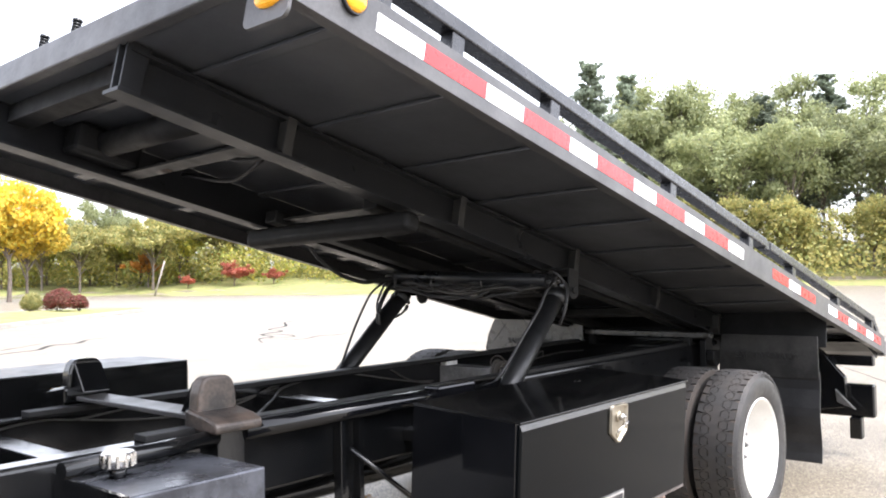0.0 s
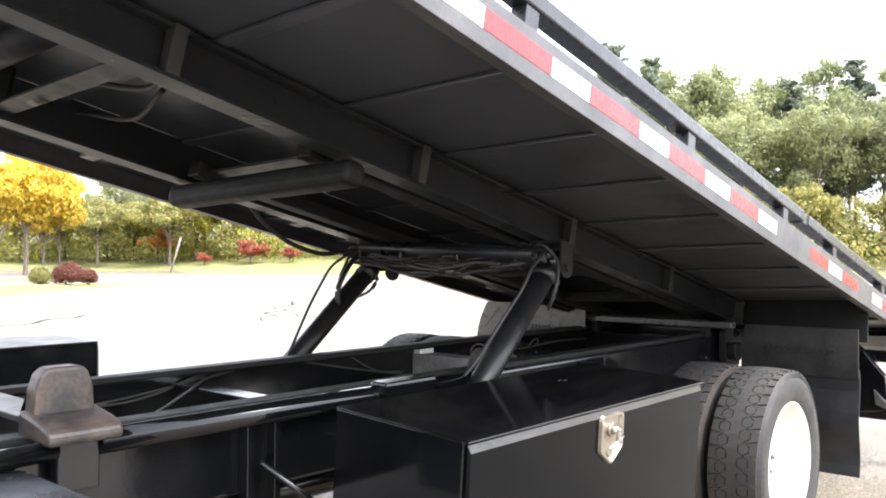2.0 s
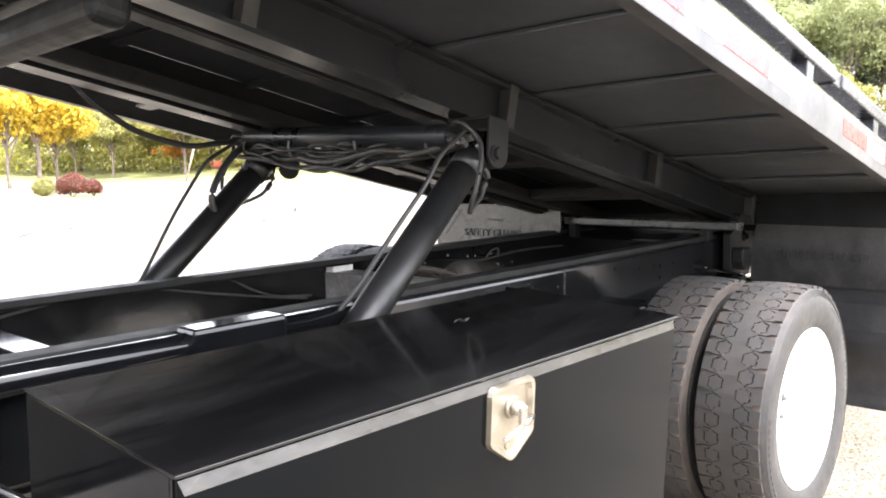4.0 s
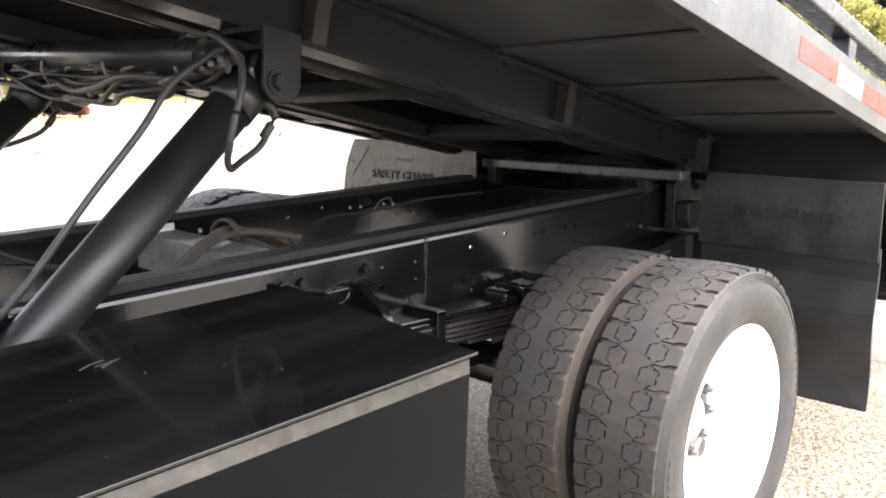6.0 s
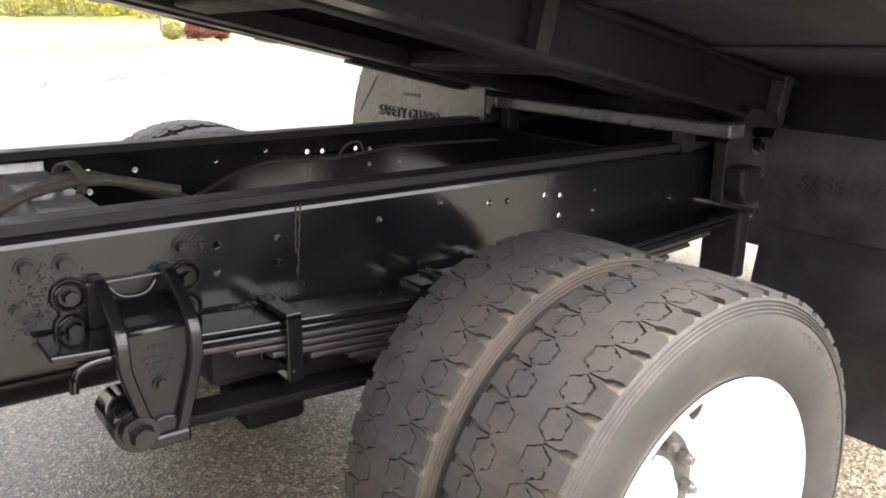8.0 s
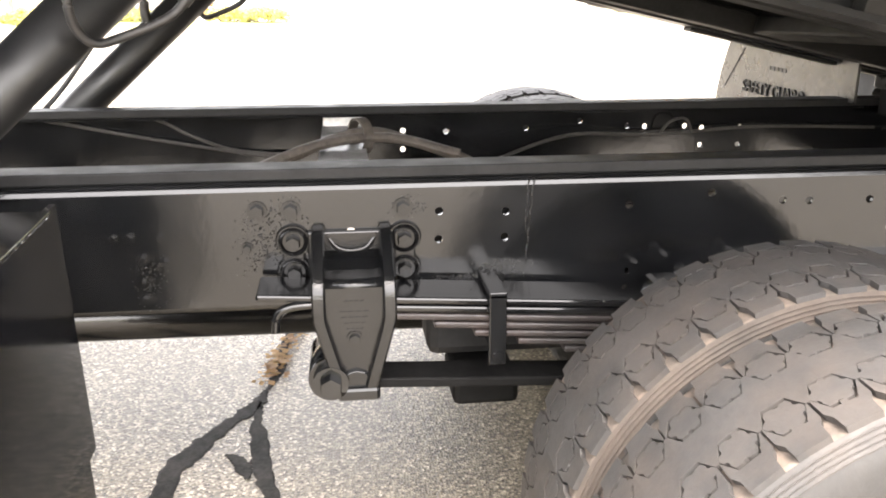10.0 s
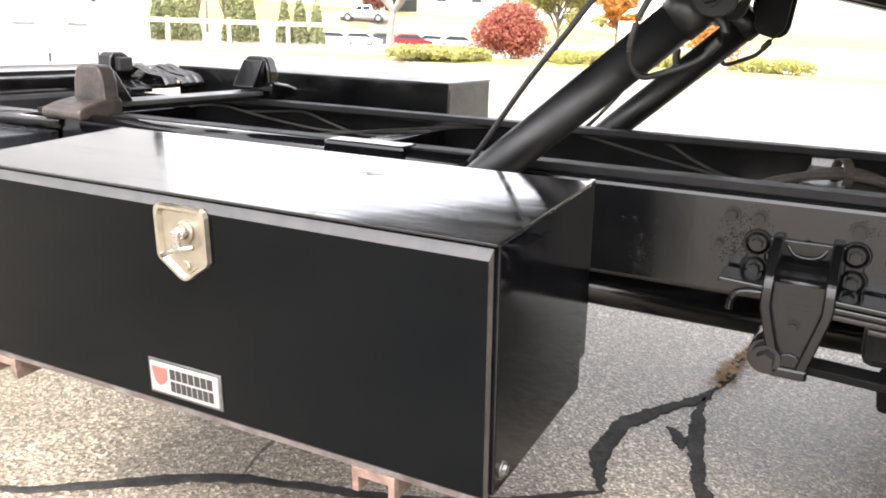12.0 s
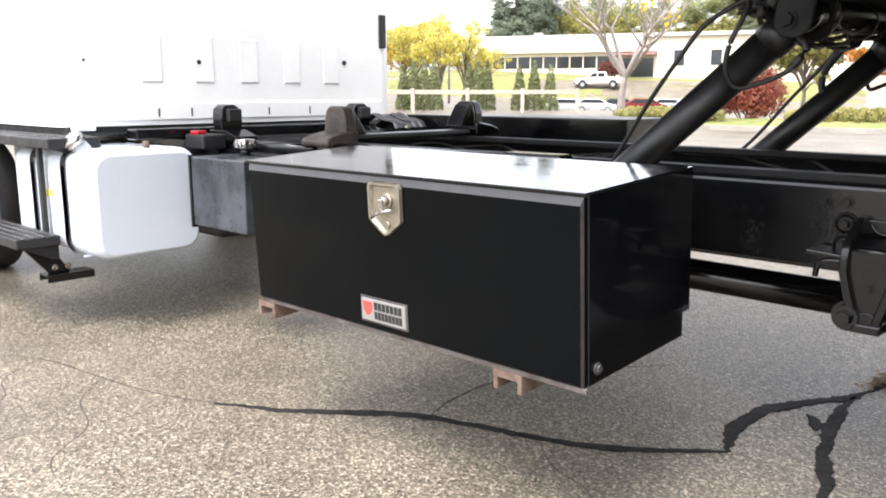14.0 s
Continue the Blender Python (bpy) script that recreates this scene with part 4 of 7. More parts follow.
# ---- mud flaps ----
for side, x, zt in ((-1, 2.0, 0.905), (1, 1.74, 0.983)):
    y0, y1 = C + side * (0.540 if side < 0 else 0.46), C + side * (1.150 if side < 0 else 1.165)
    lo, hi = min(y0, y1), max(y0, y1)
    flap = thing("mud_flap", (x, (lo + hi) / 2, 0.14), "black rubber mud flap under a grey steel plate with raised words", "mud flap", "mud flaps")
    bm = B()
    n = 10
    low = zt - 0.255
    q = [(x + 0.010 + 0.012 * math.sin(i * 0.9), 0.14 + (low - 0.10) * i / n) for i in range(n + 1)]
    prism(bm, q + [(a + 0.010, z) for a, z in reversed(q)], "y", lo, hi)
    part("rubber_sheet", bm, M_FLAP, flap)
    bm = prism(B(), [(lo, low), (hi, low), (hi - 0.002, low + 0.10), (hi - 0.008, low + 0.18), (hi - 0.022, zt - 0.006), (hi - 0.030, zt), (lo, zt)] if side < 0 else [(lo, low), (hi, low), (hi - 0.008, low + 0.06), (hi - 0.030, low + 0.14), (hi - 0.066, low + 0.215), (hi - 0.086, zt - 0.006), (hi - 0.098, zt), (0.285, zt), (0.285, 0.848), (lo, 0.848)], "x", x - 0.004, x + 0.004)
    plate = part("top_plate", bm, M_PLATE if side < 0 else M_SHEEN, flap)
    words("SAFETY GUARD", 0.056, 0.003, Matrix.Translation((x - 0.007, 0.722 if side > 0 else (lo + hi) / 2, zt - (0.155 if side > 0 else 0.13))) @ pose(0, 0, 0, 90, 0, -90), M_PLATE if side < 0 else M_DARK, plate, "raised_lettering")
    if side > 0:
        bm = box(B(), -0.0015, 0.0015, -0.002, 0.002, -0.095, 0.095, m=Matrix.Translation((x - 0.0045, hi - 0.135, zt - 0.10)) @ pose(0, 0, 0, 42, 0, 0))
        part("bent_crease", bm, M_SHADED, plate)
        bm = B()
        for k in range(5):
            box(bm, x - 0.006, x - 0.004, 0.745 - k * 0.024, 0.763 - k * 0.024, zt - 0.088, zt - 0.076)
        part("stamped_relief", bm, M_DARK, plate, kind="stuff")
    for k in range(5 if side > 0 else 0):
        part("bolt", nut(B(), (x - 0.004, lo + 0.06 + k * (hi - lo - 0.12) / 4, low + 0.025), (-1, 0, 0), 0.008, 0.006, 0.012), M_GUARD, flap)
    part("hanger_bar", cyl(B(), (x + 0.02, C + side * 0.40, zt - 0.02), (x + 0.02, C + side * (1.13 if side < 0 else 1.04), zt - 0.02), 0.014, seg=12), M_FRAME, flap)

# ---- tilting flat bed ----
ANGLE, LEAN = 12.55, -1.72
bed = thing("flatbed", pose(0, C, 1.4483, LEAN, ANGLE, 0), "tilted black steel rollback flat bed with red and white tape", "truck bed")
HALF, U0, U1 = 1.192, -2.107, 3.68


def bpart(name, bm, material, parent=bed, label="", kind="", smooth=True):
    return part(name, bm, material, parent, label, True, smooth, kind)


bpart("deck_plate", box(B(), U0 - 0.034, U1 - 0.02, -HALF + 0.012, HALF - 0.012, 0.062, 0.072), M_DECK)
for s in (-1, 1):
    # side beam: rolled channel, open to the inside
    y = s * HALF
    q = [(y, -0.015), (y, 0.112), (y - s * 0.075, 0.112), (y - s * 0.075, 0.104), (y - s * 0.010, 0.104), (y - s * 0.010, -0.007), (y - s * 0.040, -0.007), (y - s * 0.040, -0.015)]
    beam = bpart("side_beam", prism(B(), q, "x", U0 - 0.033, U1 - 0.05, 0.0015), M_SIDE, label="greyed black steel edge beam")
    # conspicuity tape, one strip after another
    if s < 0:
        edges = [(-1.885, -1.70, 0), (-1.70, -1.42, 1), (-1.42, -1.225, 0), (-1.225, -0.945, 1), (-0.945, -0.76, 0), (-0.76, -0.475, 1), (-0.475, -0.285, 0), (-0.285, -0.005, 1), (-0.005, 0.20, 0), (0.20, 0.485, 1), (0.485, 0.68, 0), (1.105, 1.375, 1), (1.375, 1.575, 0), (1.575, 1.86, 1), (2.14, 2.33, 0), (2.33, 2.61, 1), (2.61, 2.80, 0), (2.80, 3.08, 1), (3.08, 3.27, 0), (3.27, 3.50, 1)]
    else:
        edges = [(-1.8 + 0.47 * k + (0.19 if r else 0), -1.8 + 0.47 * k + (0.47 if r else 0.19), r) for k in range(10) for r in (0, 1)]
    for a, b, red in edges:
        bm = box(B(), a + 0.001, b - 0.001, min(y, y + s * 0.0012), max(y, y + s * 0.0012), 0.028, 0.079)
        bpart("tape_strip", bm, M_RED if red else M_TAPEW, beam, "red reflective tape" if red else "white reflective tape", smooth=False)
    # low guard rail on posts
    posts = (-1.86, -1.555, -1.035, -0.108, 0.806, 1.49, 2.40, 3.30)
    rail = bpart("guard_rail", box(B(), U0 + 0.30, 1.02, min(y - s * 0.062, y - s * 0.002), max(y - s * 0.062, y - s * 0.002), 0.170, 0.218, 0.006), M_TUBE, label="chipped black square rail")
    bpart("guard_rail", box(B(), 1.08, 3.34, min(y - s * 0.062, y - s * 0.002), max(y - s * 0.062, y - s * 0.002), 0.168, 0.216, 0.006), M_TUBE, label="chipped black square rail")
    bm = box(B(), 0, 0.30, min(y - s * 0.058, y - s * 0.006), max(y - s * 0.058, y - s * 0.006), -0.05, 0.0, 0.005, m=Matrix.Translation((3.34, 0, 0.214)) @ pose(0, 0, 0, 0, 28, 0))
    bpart("rail_end", bm, M_TUBE)
    for u in posts:
        bpart("rail_post", box(B(), u - 0.028, u + 0.028, min(y - s * 0.056, y - s * 0.008), max(y - s * 0.056, y - s * 0.008), 0.110, 0.172, 0.003), M_TUBE)
    # rail cap joints
    bpart("rail_sleeve", box(B(), 1.01, 1.09, min(y - s * 0.056, y - s * 0.008), max(y - s * 0.056, y - s * 0.008), 0.166, 0.214, 0.003), M_TUBE)
    # main sill: I-section under the deck
    v = s * 0.440
    q = [(v - 0.004, 0.06), (v + 0.004, 0.06), (v + 0.004, -0.084), (v + 0.042, -0.084), (v + 0.042, -0.096), (v - 0.042, -0.096), (v - 0.042, -0.084), (v - 0.004, -0.084)]
    bm = prism(B(), q, "x", U0 - 0.05, U1 - 0.25)
    sill = bpart("main_sill", bm, M_BED)
    bpart("sill_top_angle", box(B(), U0 - 0.03, U1 - 0.25, min(v, v + s * 0.045), max(v, v + s * 0.045), 0.030, 0.040), M_BED, sill)
    for k in range(6):
        u = 0.330 + 0.940 * (k - 2)
        bm = prism(B(), [(v + s * 0.004, 0.045), (v + s * 0.048, 0.045), (v + s * 0.042, -0.084), (v + s * 0.004, -0.084)], "x", u - 0.020, u + 0.020, 0.002)
        bpart("rib", bm, M_PLATE, sill, "dusty steel rib")
    # tilt frame rail, below the sill
    w = s * 0.345
    bpart("tilt_frame_rail", box(B(), -0.98, 2.30, min(w, w - s * 0.075), max(w, w - s * 0.075), -0.094, -0.040, 0.006), M_SHADED)
    # cylinder pin bracket: two cheeks below the sill, with the pin between them
    br = bpart("pin_bracket", box(B(), 0.140, 0.230, min(s * 0.40, s * 0.546), max(s * 0.40, s * 0.546), -0.108, -0.096, 0.002), M_SHADED)
    for v0, v1 in ((0.400, 0.411), (0.546, 0.557)):
        bm = prism(B(), [(0.140, -0.096), (0.230, -0.096), (0.240, -0.196), (0.236, -0.216), (0.224, -0.230), (0.204, -0.238), (0.182, -0.238), (0.164, -0.228), (0.153, -0.213)], "y", s * v0, s * v1, 0.003)
        bpart("cheek_plate", bm, M_SHADED, br)
    for u, w, r in ((0.184, -0.199, 0.019),):
        bpart("pin_bolt", nut(B(), (u, s * 0.557, w), (0, s, 0), r, r * 0.6, r * 1.3), M_SHADED, br)

# cross bearers under the deck
for k in range(12):
    u = U0 + 0.20 + k * 0.476
    bm = B()
    box(bm, u - 0.020, u + 0.020, -HALF + 0.045, HALF - 0.045, 0.047, 0.061, 0.004, 2)
    bpart("cross_bearer", bm, M_DECK)
for k in range(2):
    u = U0 + 0.45 + k * 0.72
    bm = box(B(), u, u + 0.07, -0.39, 0.39, -0.075, -0.066, 0.002)
    bpart("sill_tie", bm, M_PLATE)
for k in range(9):
    u = U0 + 0.35 + k * 0.476
    bpart("wear_tab", box(B(), u, u + 0.05, 0.482, 0.56, -0.094, -0.086, 0.002), M_SIDE)
bm = B()
rnd = random.Random(19)
for k in range(9):
    u, v = -1.24 + rnd.uniform(-0.06, 0.06), -0.445 + rnd.uniform(-0.03, 0.03)
    cyl(bm, (u, v, -0.0958), (u, v, -0.0972), rnd.uniform(0.006, 0.016), seg=7)
bpart("chipped_patch", bm, M_GUARD, label="bare chipped patch")
# head board and its lamps
bpart("head_beam", box(B(), U0 - 0.075, U0 - 0.035, -HALF, HALF, 0.050, 0.150, 0.006), M_SIDE, label="greyed steel front beam")
for s in (-1, 1):
    bpart("end_gusset", prism(B(), [(U0 - 0.045, 0.06), (U0 + 0.030, 0.06), (U0 + 0.020, -0.083), (U0 - 0.045, -0.083)], "y", s * 0.470, s * 0.478, 0.002), M_BED)
# clutter of the winch gear between the sills
bpart("winch_bed", box(B(), U0 + 0.02, U0 + 0.10, -0.43, 0.43, -0.010, 0.058, 0.004), M_SHADED)
bpart("winch_gearbox", box(B(), U0 + 0.22, U0 + 0.48, 0.30, 0.42, -0.060, 0.055, 0.02), M_SHADED)
bpart("winch_bracket", prism(B(), [(U0 + 0.20, 0.06), (U0 + 0.50, 0.06), (U0 + 0.44, -0.05), (U0 + 0.28, -0.05)], "y", -0.372, -0.362, 0.002), M_SHADED)
for u, v0, v1, w in ((U0 + 0.62, -0.40, 0.10, 0.018), (U0 + 0.74, -0.10, 0.40, 0.012)):
    bpart("winch_line", sweep(B(), spline([(u, v0, w), (u + 0.05, (v0 + v1) / 2, w - 0.035), (u - 0.02, v1, w)], 8), 0.009, 8), M_HOSE)
bpart("winch_drum", cyl(B(), (U0 + 0.34, -0.36, 0.0), (U0 + 0.34, 0.30, 0.0), 0.048, seg=24), M_SHADED)
bpart("winch_motor", cyl(B(), (U0 + 0.50, 0.12, -0.060), (U0 + 0.50, 0.20, -0.060), 0.022, seg=20), M_BROWN, label="rust-streaked winch motor")
for s in (-1, 1):
    lamp = bpart("marker_lamp", cyl(B(), (U0 + 0.135, s * HALF, 0.070), (U0 + 0.135, s * (HALF + 0.012), 0.070), 0.040, seg=24), M_DARK)
    bm = B()
    bmesh.ops.create_uvsphere(bm, u_segments=20, v_segments=10, radius=0.036, matrix=Matrix.Translation((U0 + 0.135, s * (HALF + 0.010), 0.070)) @ Matrix.Diagonal((1, 0.5, 1, 1)))
    bpart("lens", bm, M_AMBER, lamp, "amber lens")
    lamp = bpart("front_lamp", prism(B(), [(s * 1.110 + a, -0.006 + b) for a, b in rounded(0.16, 0.108, 0.022)], "x", U0 - 0.050, U0 - 0.040), M_SIDE)
    bm = B()
    bmesh.ops.create_uvsphere(bm, u_segments=20, v_segments=10, radius=0.04, matrix=Matrix.Translation((U0 - 0.052, s * 1.120, 0.004)) @ Matrix.Diagonal((0.5, 1.3, 0.7, 1)))
    bpart("lens", bm, M_AMBER, lamp, "amber lens")
for v in (-0.15, 0.068):
    bolt = bpart("chain_peg", cyl(B(), (U0 - 0.055, v, 0.13), (U0 - 0.055, v, 0.196), 0.010, seg=10), M_FRAME)
    bpart("peg_head", cyl(B(), (U0 - 0.055, v, 0.192), (U0 - 0.055, v, 0.200), 0.016, seg=12), M_FRAME, bolt)
    for k in range(4):
        bpart("peg_coil", cyl(B(), (U0 - 0.055, v, 0.152 + k * 0.010), (U0 - 0.055, v, 0.157 + k * 0.010), 0.014, seg=12), M_FRAME, bolt)
# tilt frame ties and the cross tube that carries the hoses
bpart("tilt_frame_head", box(B(), -0.96, -0.87, -0.50, 0.50, -0.186, -0.104, 0.030, 4), M_SHADED, label="dull black steel cross tube")
for u in (0.75, 1.45, 2.15):
    bpart("tilt_frame_tie", box(B(), u, u + 0.09, -0.26, 0.26, -0.090, -0.045, 0.006), M_SHADED)
bpart("lift_cross_tube", cyl(B(), (0.07, -0.49, -0.172), (0.07, 0.49, -0.108), 0.034, seg=24), M_BED)
bpart("wear_strip", box(B(), 1.36, 2.20, 0.425, 0.478, -0.106, -0.0965, 0.002), M_SHADED)
# dark plate added across the bed to stop light coming through at the tail
bpart("rear_apron", box(B(), 2.28, 2.29, -1.14, 1.14, -0.165, 0.062, 0.002), M_SHADED)
bpart("tail_beam", box(B(), U1 - 0.07, U1, -HALF, HALF, -0.03, 0.085, 0.006), M_SIDE)
bpart("tail_ramp", prism(B(), [(U1 - 0.45, 0.01), (U1 - 0.06, 0.01), (U1 - 0.06, -0.05), (U1 - 0.25, -0.03)], "y", -HALF + 0.05, HALF - 0.05), M_BED)

# ---- wheel lift at the tail ----
lift = thing("wheel_lift", (2.6, C, 0), "black steel wheel lift and tail bar below the bed", "wheel lift")
part("boom", box(B(), 2.05, 3.10, C - 0.10, C + 0.10, 0.52, 0.68, 0.012), M_FRAME, lift)
part("tail_bar", box(B(), 3.05, 3.13, C - 1.22, C + 1.22, 0.27, 0.50, 0.012), M_FRAME, lift)
part("upper_beam", box(B(), 3.05, 3.12, C - 1.22, C + 1.22, 0.63, 0.70, 0.008), M_FRAME, lift)
for side in (-1, 1):
    bm = prism(B(), [(C + side * a, b) for a, b in ((0.66, 0.82), (0.80, 0.82), (0.93, 0.70), (0.99, 0.62), (1.05, 0.55), (1.06, 0.42), (1.04, 0.34), (0.80, 0.30), (0.66, 0.36))], "x", 2.98, 3.04, 0.005)
    part("drop_arm", bm, M_FRAME, lift)
    bm = prism(B(), [(C + side * a, b) for a, b in ((0.99, 0.47), (1.00, 0.38), (1.12, 0.335))], "x", 2.955, 2.978, 0.003)
    part("corner_plate", bm, M_GUARD, lift, "pale scuffed corner plate")
    part("foot_block", box(B(), 3.02, 3.10, C + side * 1.06, C + side * 1.14, 0.12, 0.27, 0.008), M_FRAME, lift)

# ---- lift cylinders and hoses ----
def lift_cylinder(side):
    y = C + side * 0.480
    x = -0.13 if side < 0 else -0.150
    top, low = Vector((x + 0.280, y + side * 0.012, 1.250)), Vector((x - 0.561, C + side * 0.530, 0.500))
    d = (top - low).normalized()
    host = thing("lift_cylinder", (low.x, y, low.z), "black painted hydraulic lift cylinder under the bed", "hydraulic cylinder", "lift cylinders")
    part("barrel", cyl(B(), low, top - d * 0.05, 0.0445, seg=32), M_BARREL, host)
    part("gland", cyl(B(), top - d * 0.105, top - d * 0.045, 0.048, seg=32), M_BARREL, host)
    part("clevis", cyl(B(), top - Vector((0, 0.045, 0)), top + Vector((0, 0.045, 0)), 0.046, seg=24), M_FRAME, host)
    part("pin", cyl(B(), top - Vector((0, 0.060, 0)), top + Vector((0, 0.060, 0)), 0.018, seg=16), M_FRAME, host)
    part("foot_bracket", box(B(), low.x - 0.09, low.x + 0.09, min(y + side * 0.06, C + side * 0.427), max(y + side * 0.06, C + side * 0.427), low.z - 0.08, low.z + 0.08, 0.01), M_FRAME, host)
    perp = Vector((d.z, 0, -d.x))
    # hoses, as distances out from the middle line
    def run(pts):
        return spline([(q[0] + (0.0 if side < 0 else -0.02), C + side * q[1], q[2]) for q in pts], 8)
    # bowed hose from the rail up to the cross tube
    part("hose", sweep(B(), run([(-0.43, 0.455, 0.80), (-0.345, 0.496, 0.892), (-0.232, 0.531, 1.04), (-0.14, 0.552, 1.15), (-0.08, 0.552, 1.225), (-0.01, 0.546, 1.270), (0.05, 0.53, 1.298), (0.10, 0.49, 1.300)]), 0.0065, 10), M_HOSE, host)
    # slack hose: over the head, down its outer face, under the barrel and back up to the port
    q = run([(0.06, 0.46, 1.305), (0.025, 0.53, 1.318), (0.048, 0.572, 1.275), (0.042, 0.592, 1.235), (0.020, 0.602, 1.180), (0.008, 0.595, 1.128), (0.010, 0.578, 1.092), (0.028, 0.558, 1.072), (0.066, 0.535, 1.082), (0.125, 0.516, 1.108), (0.158, 0.506, 1.146)])
    part("hose", sweep(B(), q, 0.0068, 10), M_HOSE, host)
    e = q[-1]
    part("elbow", sweep(B(), [e - Vector((0.018, 0, 0.022)), e, e + Vector((0.012, 0, 0.016)), e + Vector((0.006, 0, 0.034)), e + Vector((-0.030, -side * 0.004, 0.062))], 0.0100, 10), M_HOSE, host)
    if side > 0:
        e = top + Vector((-0.085, 0.015, 0.045))
        q = [e, e + Vector((-0.10, -0.02, -0.07)), e + Vector((-0.17, -0.03, -0.17)), e + Vector((-0.16, -0.03, -0.24)), e + Vector((-0.10, -0.03, -0.20)), e + Vector((-0.02, -0.02, -0.09)), e + Vector((0.02, 0, 0.01))]
        part("hose", sweep(B(), spline(q, 8), 0.0125, 10), M_HOSE, host)


for side in (-1, 1):
    lift_cylinder(side)

bundle = thing("hose_bundle", (0.07, C, 1.28), "bundle of dusty black hydraulic hoses along a cross tube", "hoses")
rnd = random.Random(11)
for k in range(11):
    y0, y1 = -0.56, 0.50
    q = [(0.05 + rnd.uniform(-0.05, 0.04), y0 + (y1 - y0) * i / 7, 1.272 + rnd.uniform(-0.025, 0.02) - 0.03 * math.sin(math.pi * i / 7) * (k % 3)) for i in range(8)]
    part("hose", sweep(B(), spline(q, 6), rnd.choice((0.0045, 0.006, 0.008)), 8), M_CABLE if k % 3 == 1 else M_HOSE, bundle)
for y in (-0.45, -0.15, 0.18, 0.44):
    bm = B()
    lathe(bm, [(-0.006, 0.052), (0.006, 0.052), (0.006, 0.055), (-0.006, 0.055)], 20, True)
    bm.transform(Matrix.Translation((0.06, y, 1.275)))
    part("tie", bm, M_CABLE, bundle)
q = [(0.08, 0.44, 1.310), (0.03, 0.50, 1.303), (-0.06, 0.50, 1.293), (-0.18, 0.50, 1.285), (-0.335, 0.50, 1.323), (-0.43, 0.50, 1.372), (-0.505, 0.50, 1.425), (-0.555, 0.50, 1.475), (-0.63, 0.50, 1.545)]
part("hose", sweep(B(), spline(q, 8), 0.0105, 8), M_HOSE, bundle)

for q in ([(0.50, 0.40, 1.262), (0.62, 0.42, 1.215), (0.75, 0.43, 1.178), (0.88, 0.43, 1.142), (1.02, 0.42, 1.125), (1.16, 0.40, 1.112)],
          [(0.72, 0.38, 1.205), (0.86, 0.40, 1.158), (1.00, 0.40, 1.120), (1.12, 0.40, 1.098), (1.24, 0.38, 1.092)]):
    part("hose", sweep(B(), spline(q, 6), 0.009, 8), M_HOSE, bundle)

# hoses and an old strap lying between the chassis rails
lines = thing("chassis_lines", (0.4, C, 0.70), "dusty brown hoses and cables lying between chassis rails", "hoses")
for k, q in enumerate((
    [(-0.05, -0.25, 0.70), (0.15, -0.10, 0.775), (0.35, 0.02, 0.825), (0.50, 0.08, 0.812), (0.64, 0.12, 0.76), (0.74, 0.14, 0.70)],
    [(0.0, -0.20, 0.70), (0.20, -0.06, 0.78), (0.40, 0.05, 0.835), (0.55, 0.12, 0.79), (0.70, 0.16, 0.72), (0.80, 0.18, 0.67)],
    [(-0.1, -0.28, 0.69), (0.12, -0.14, 0.765), (0.30, -0.03, 0.82), (0.46, 0.03, 0.825), (0.62, 0.0, 0.79)],
)):
    part("hose", sweep(B(), spline(q, 8), 0.016, 10, 0.7), M_OLDHOSE, lines)
bm = lathe(B(), [(-0.012, 0.036), (0.012, 0.036), (0.012, 0.041), (-0.012, 0.041)], 20, True)
bm.transform(Matrix.Translation((0.40, 0.045, 0.828)) @ pose(0, 0, 0, 0, 0, -62))
part("band", bm, M_OLDHOSE, lines)
for q, r in (
    ([(0.70, 0.20, 0.72), (0.95, 0.30, 0.775), (1.2, 0.34, 0.765), (1.5, 0.35, 0.78), (1.9, 0.35, 0.77)], 0.006),
    ([(1.22, 0.35, 0.76), (1.24, 0.33, 0.80), (1.28, 0.32, 0.81), (1.31, 0.34, 0.77)], 0.005),
    ([(-2.27, 0.35, 0.762), (-2.07, 0.36, 0.806), (-1.92, 0.36, 0.815), (-1.81, 0.36, 0.802), (-1.66, 0.36, 0.812), (-1.52, 0.36, 0.82), (-1.39, 0.36, 0.786), (-1.245, 0.36, 0.756), (-1.06, 0.365, 0.772), (-0.89, 0.372, 0.818), (-0.72, 0.372, 0.832), (-0.52, 0.372, 0.830), (-0.40, 0.370, 0.828), (-0.18, 0.368, 0.785), (0.075, 0.368, 0.738), (0.20, 0.36, 0.72)], 0.006),
    ([(-0.60, 0.376, 0.826), (-0.28, 0.376, 0.828), (-0.131, 0.376, 0.828), (-0.029, 0.375, 0.780), (0.075, 0.372, 0.742), (0.22, 0.36, 0.728)], 0.006),
    ([(-1.80, 0.35, 0.80), (-1.64, 0.362, 0.776), (-1.43, 0.362, 0.758), (-1.245, 0.362, 0.766), (-1.05, 0.366, 0.785), (-0.86, 0.37, 0.812)], 0.006),
    ([(-1.8, -0.30, 0.78), (-1.4, -0.10, 0.775), (-1.1, 0.12, 0.80), (-0.9, 0.30, 0.815), (-0.72, 0.37, 0.826)], 0.006),
):
    part("cable", sweep(B(), spline(q, 8), r * 0.75, 6), M_CABLE, lines)

# clamped pipe along the near rail, in front of the cylinder's foot
pipe = thing("rail_pipe", (-0.9, -0.505, 0.84), "glossy black pipe and clamp along the chassis rail", "pipe")
part("pipe", cyl(B(), (-1.70, -0.497, 0.832), (-0.36, -0.497, 0.832), 0.030, seg=20), M_GLOSS, pipe)
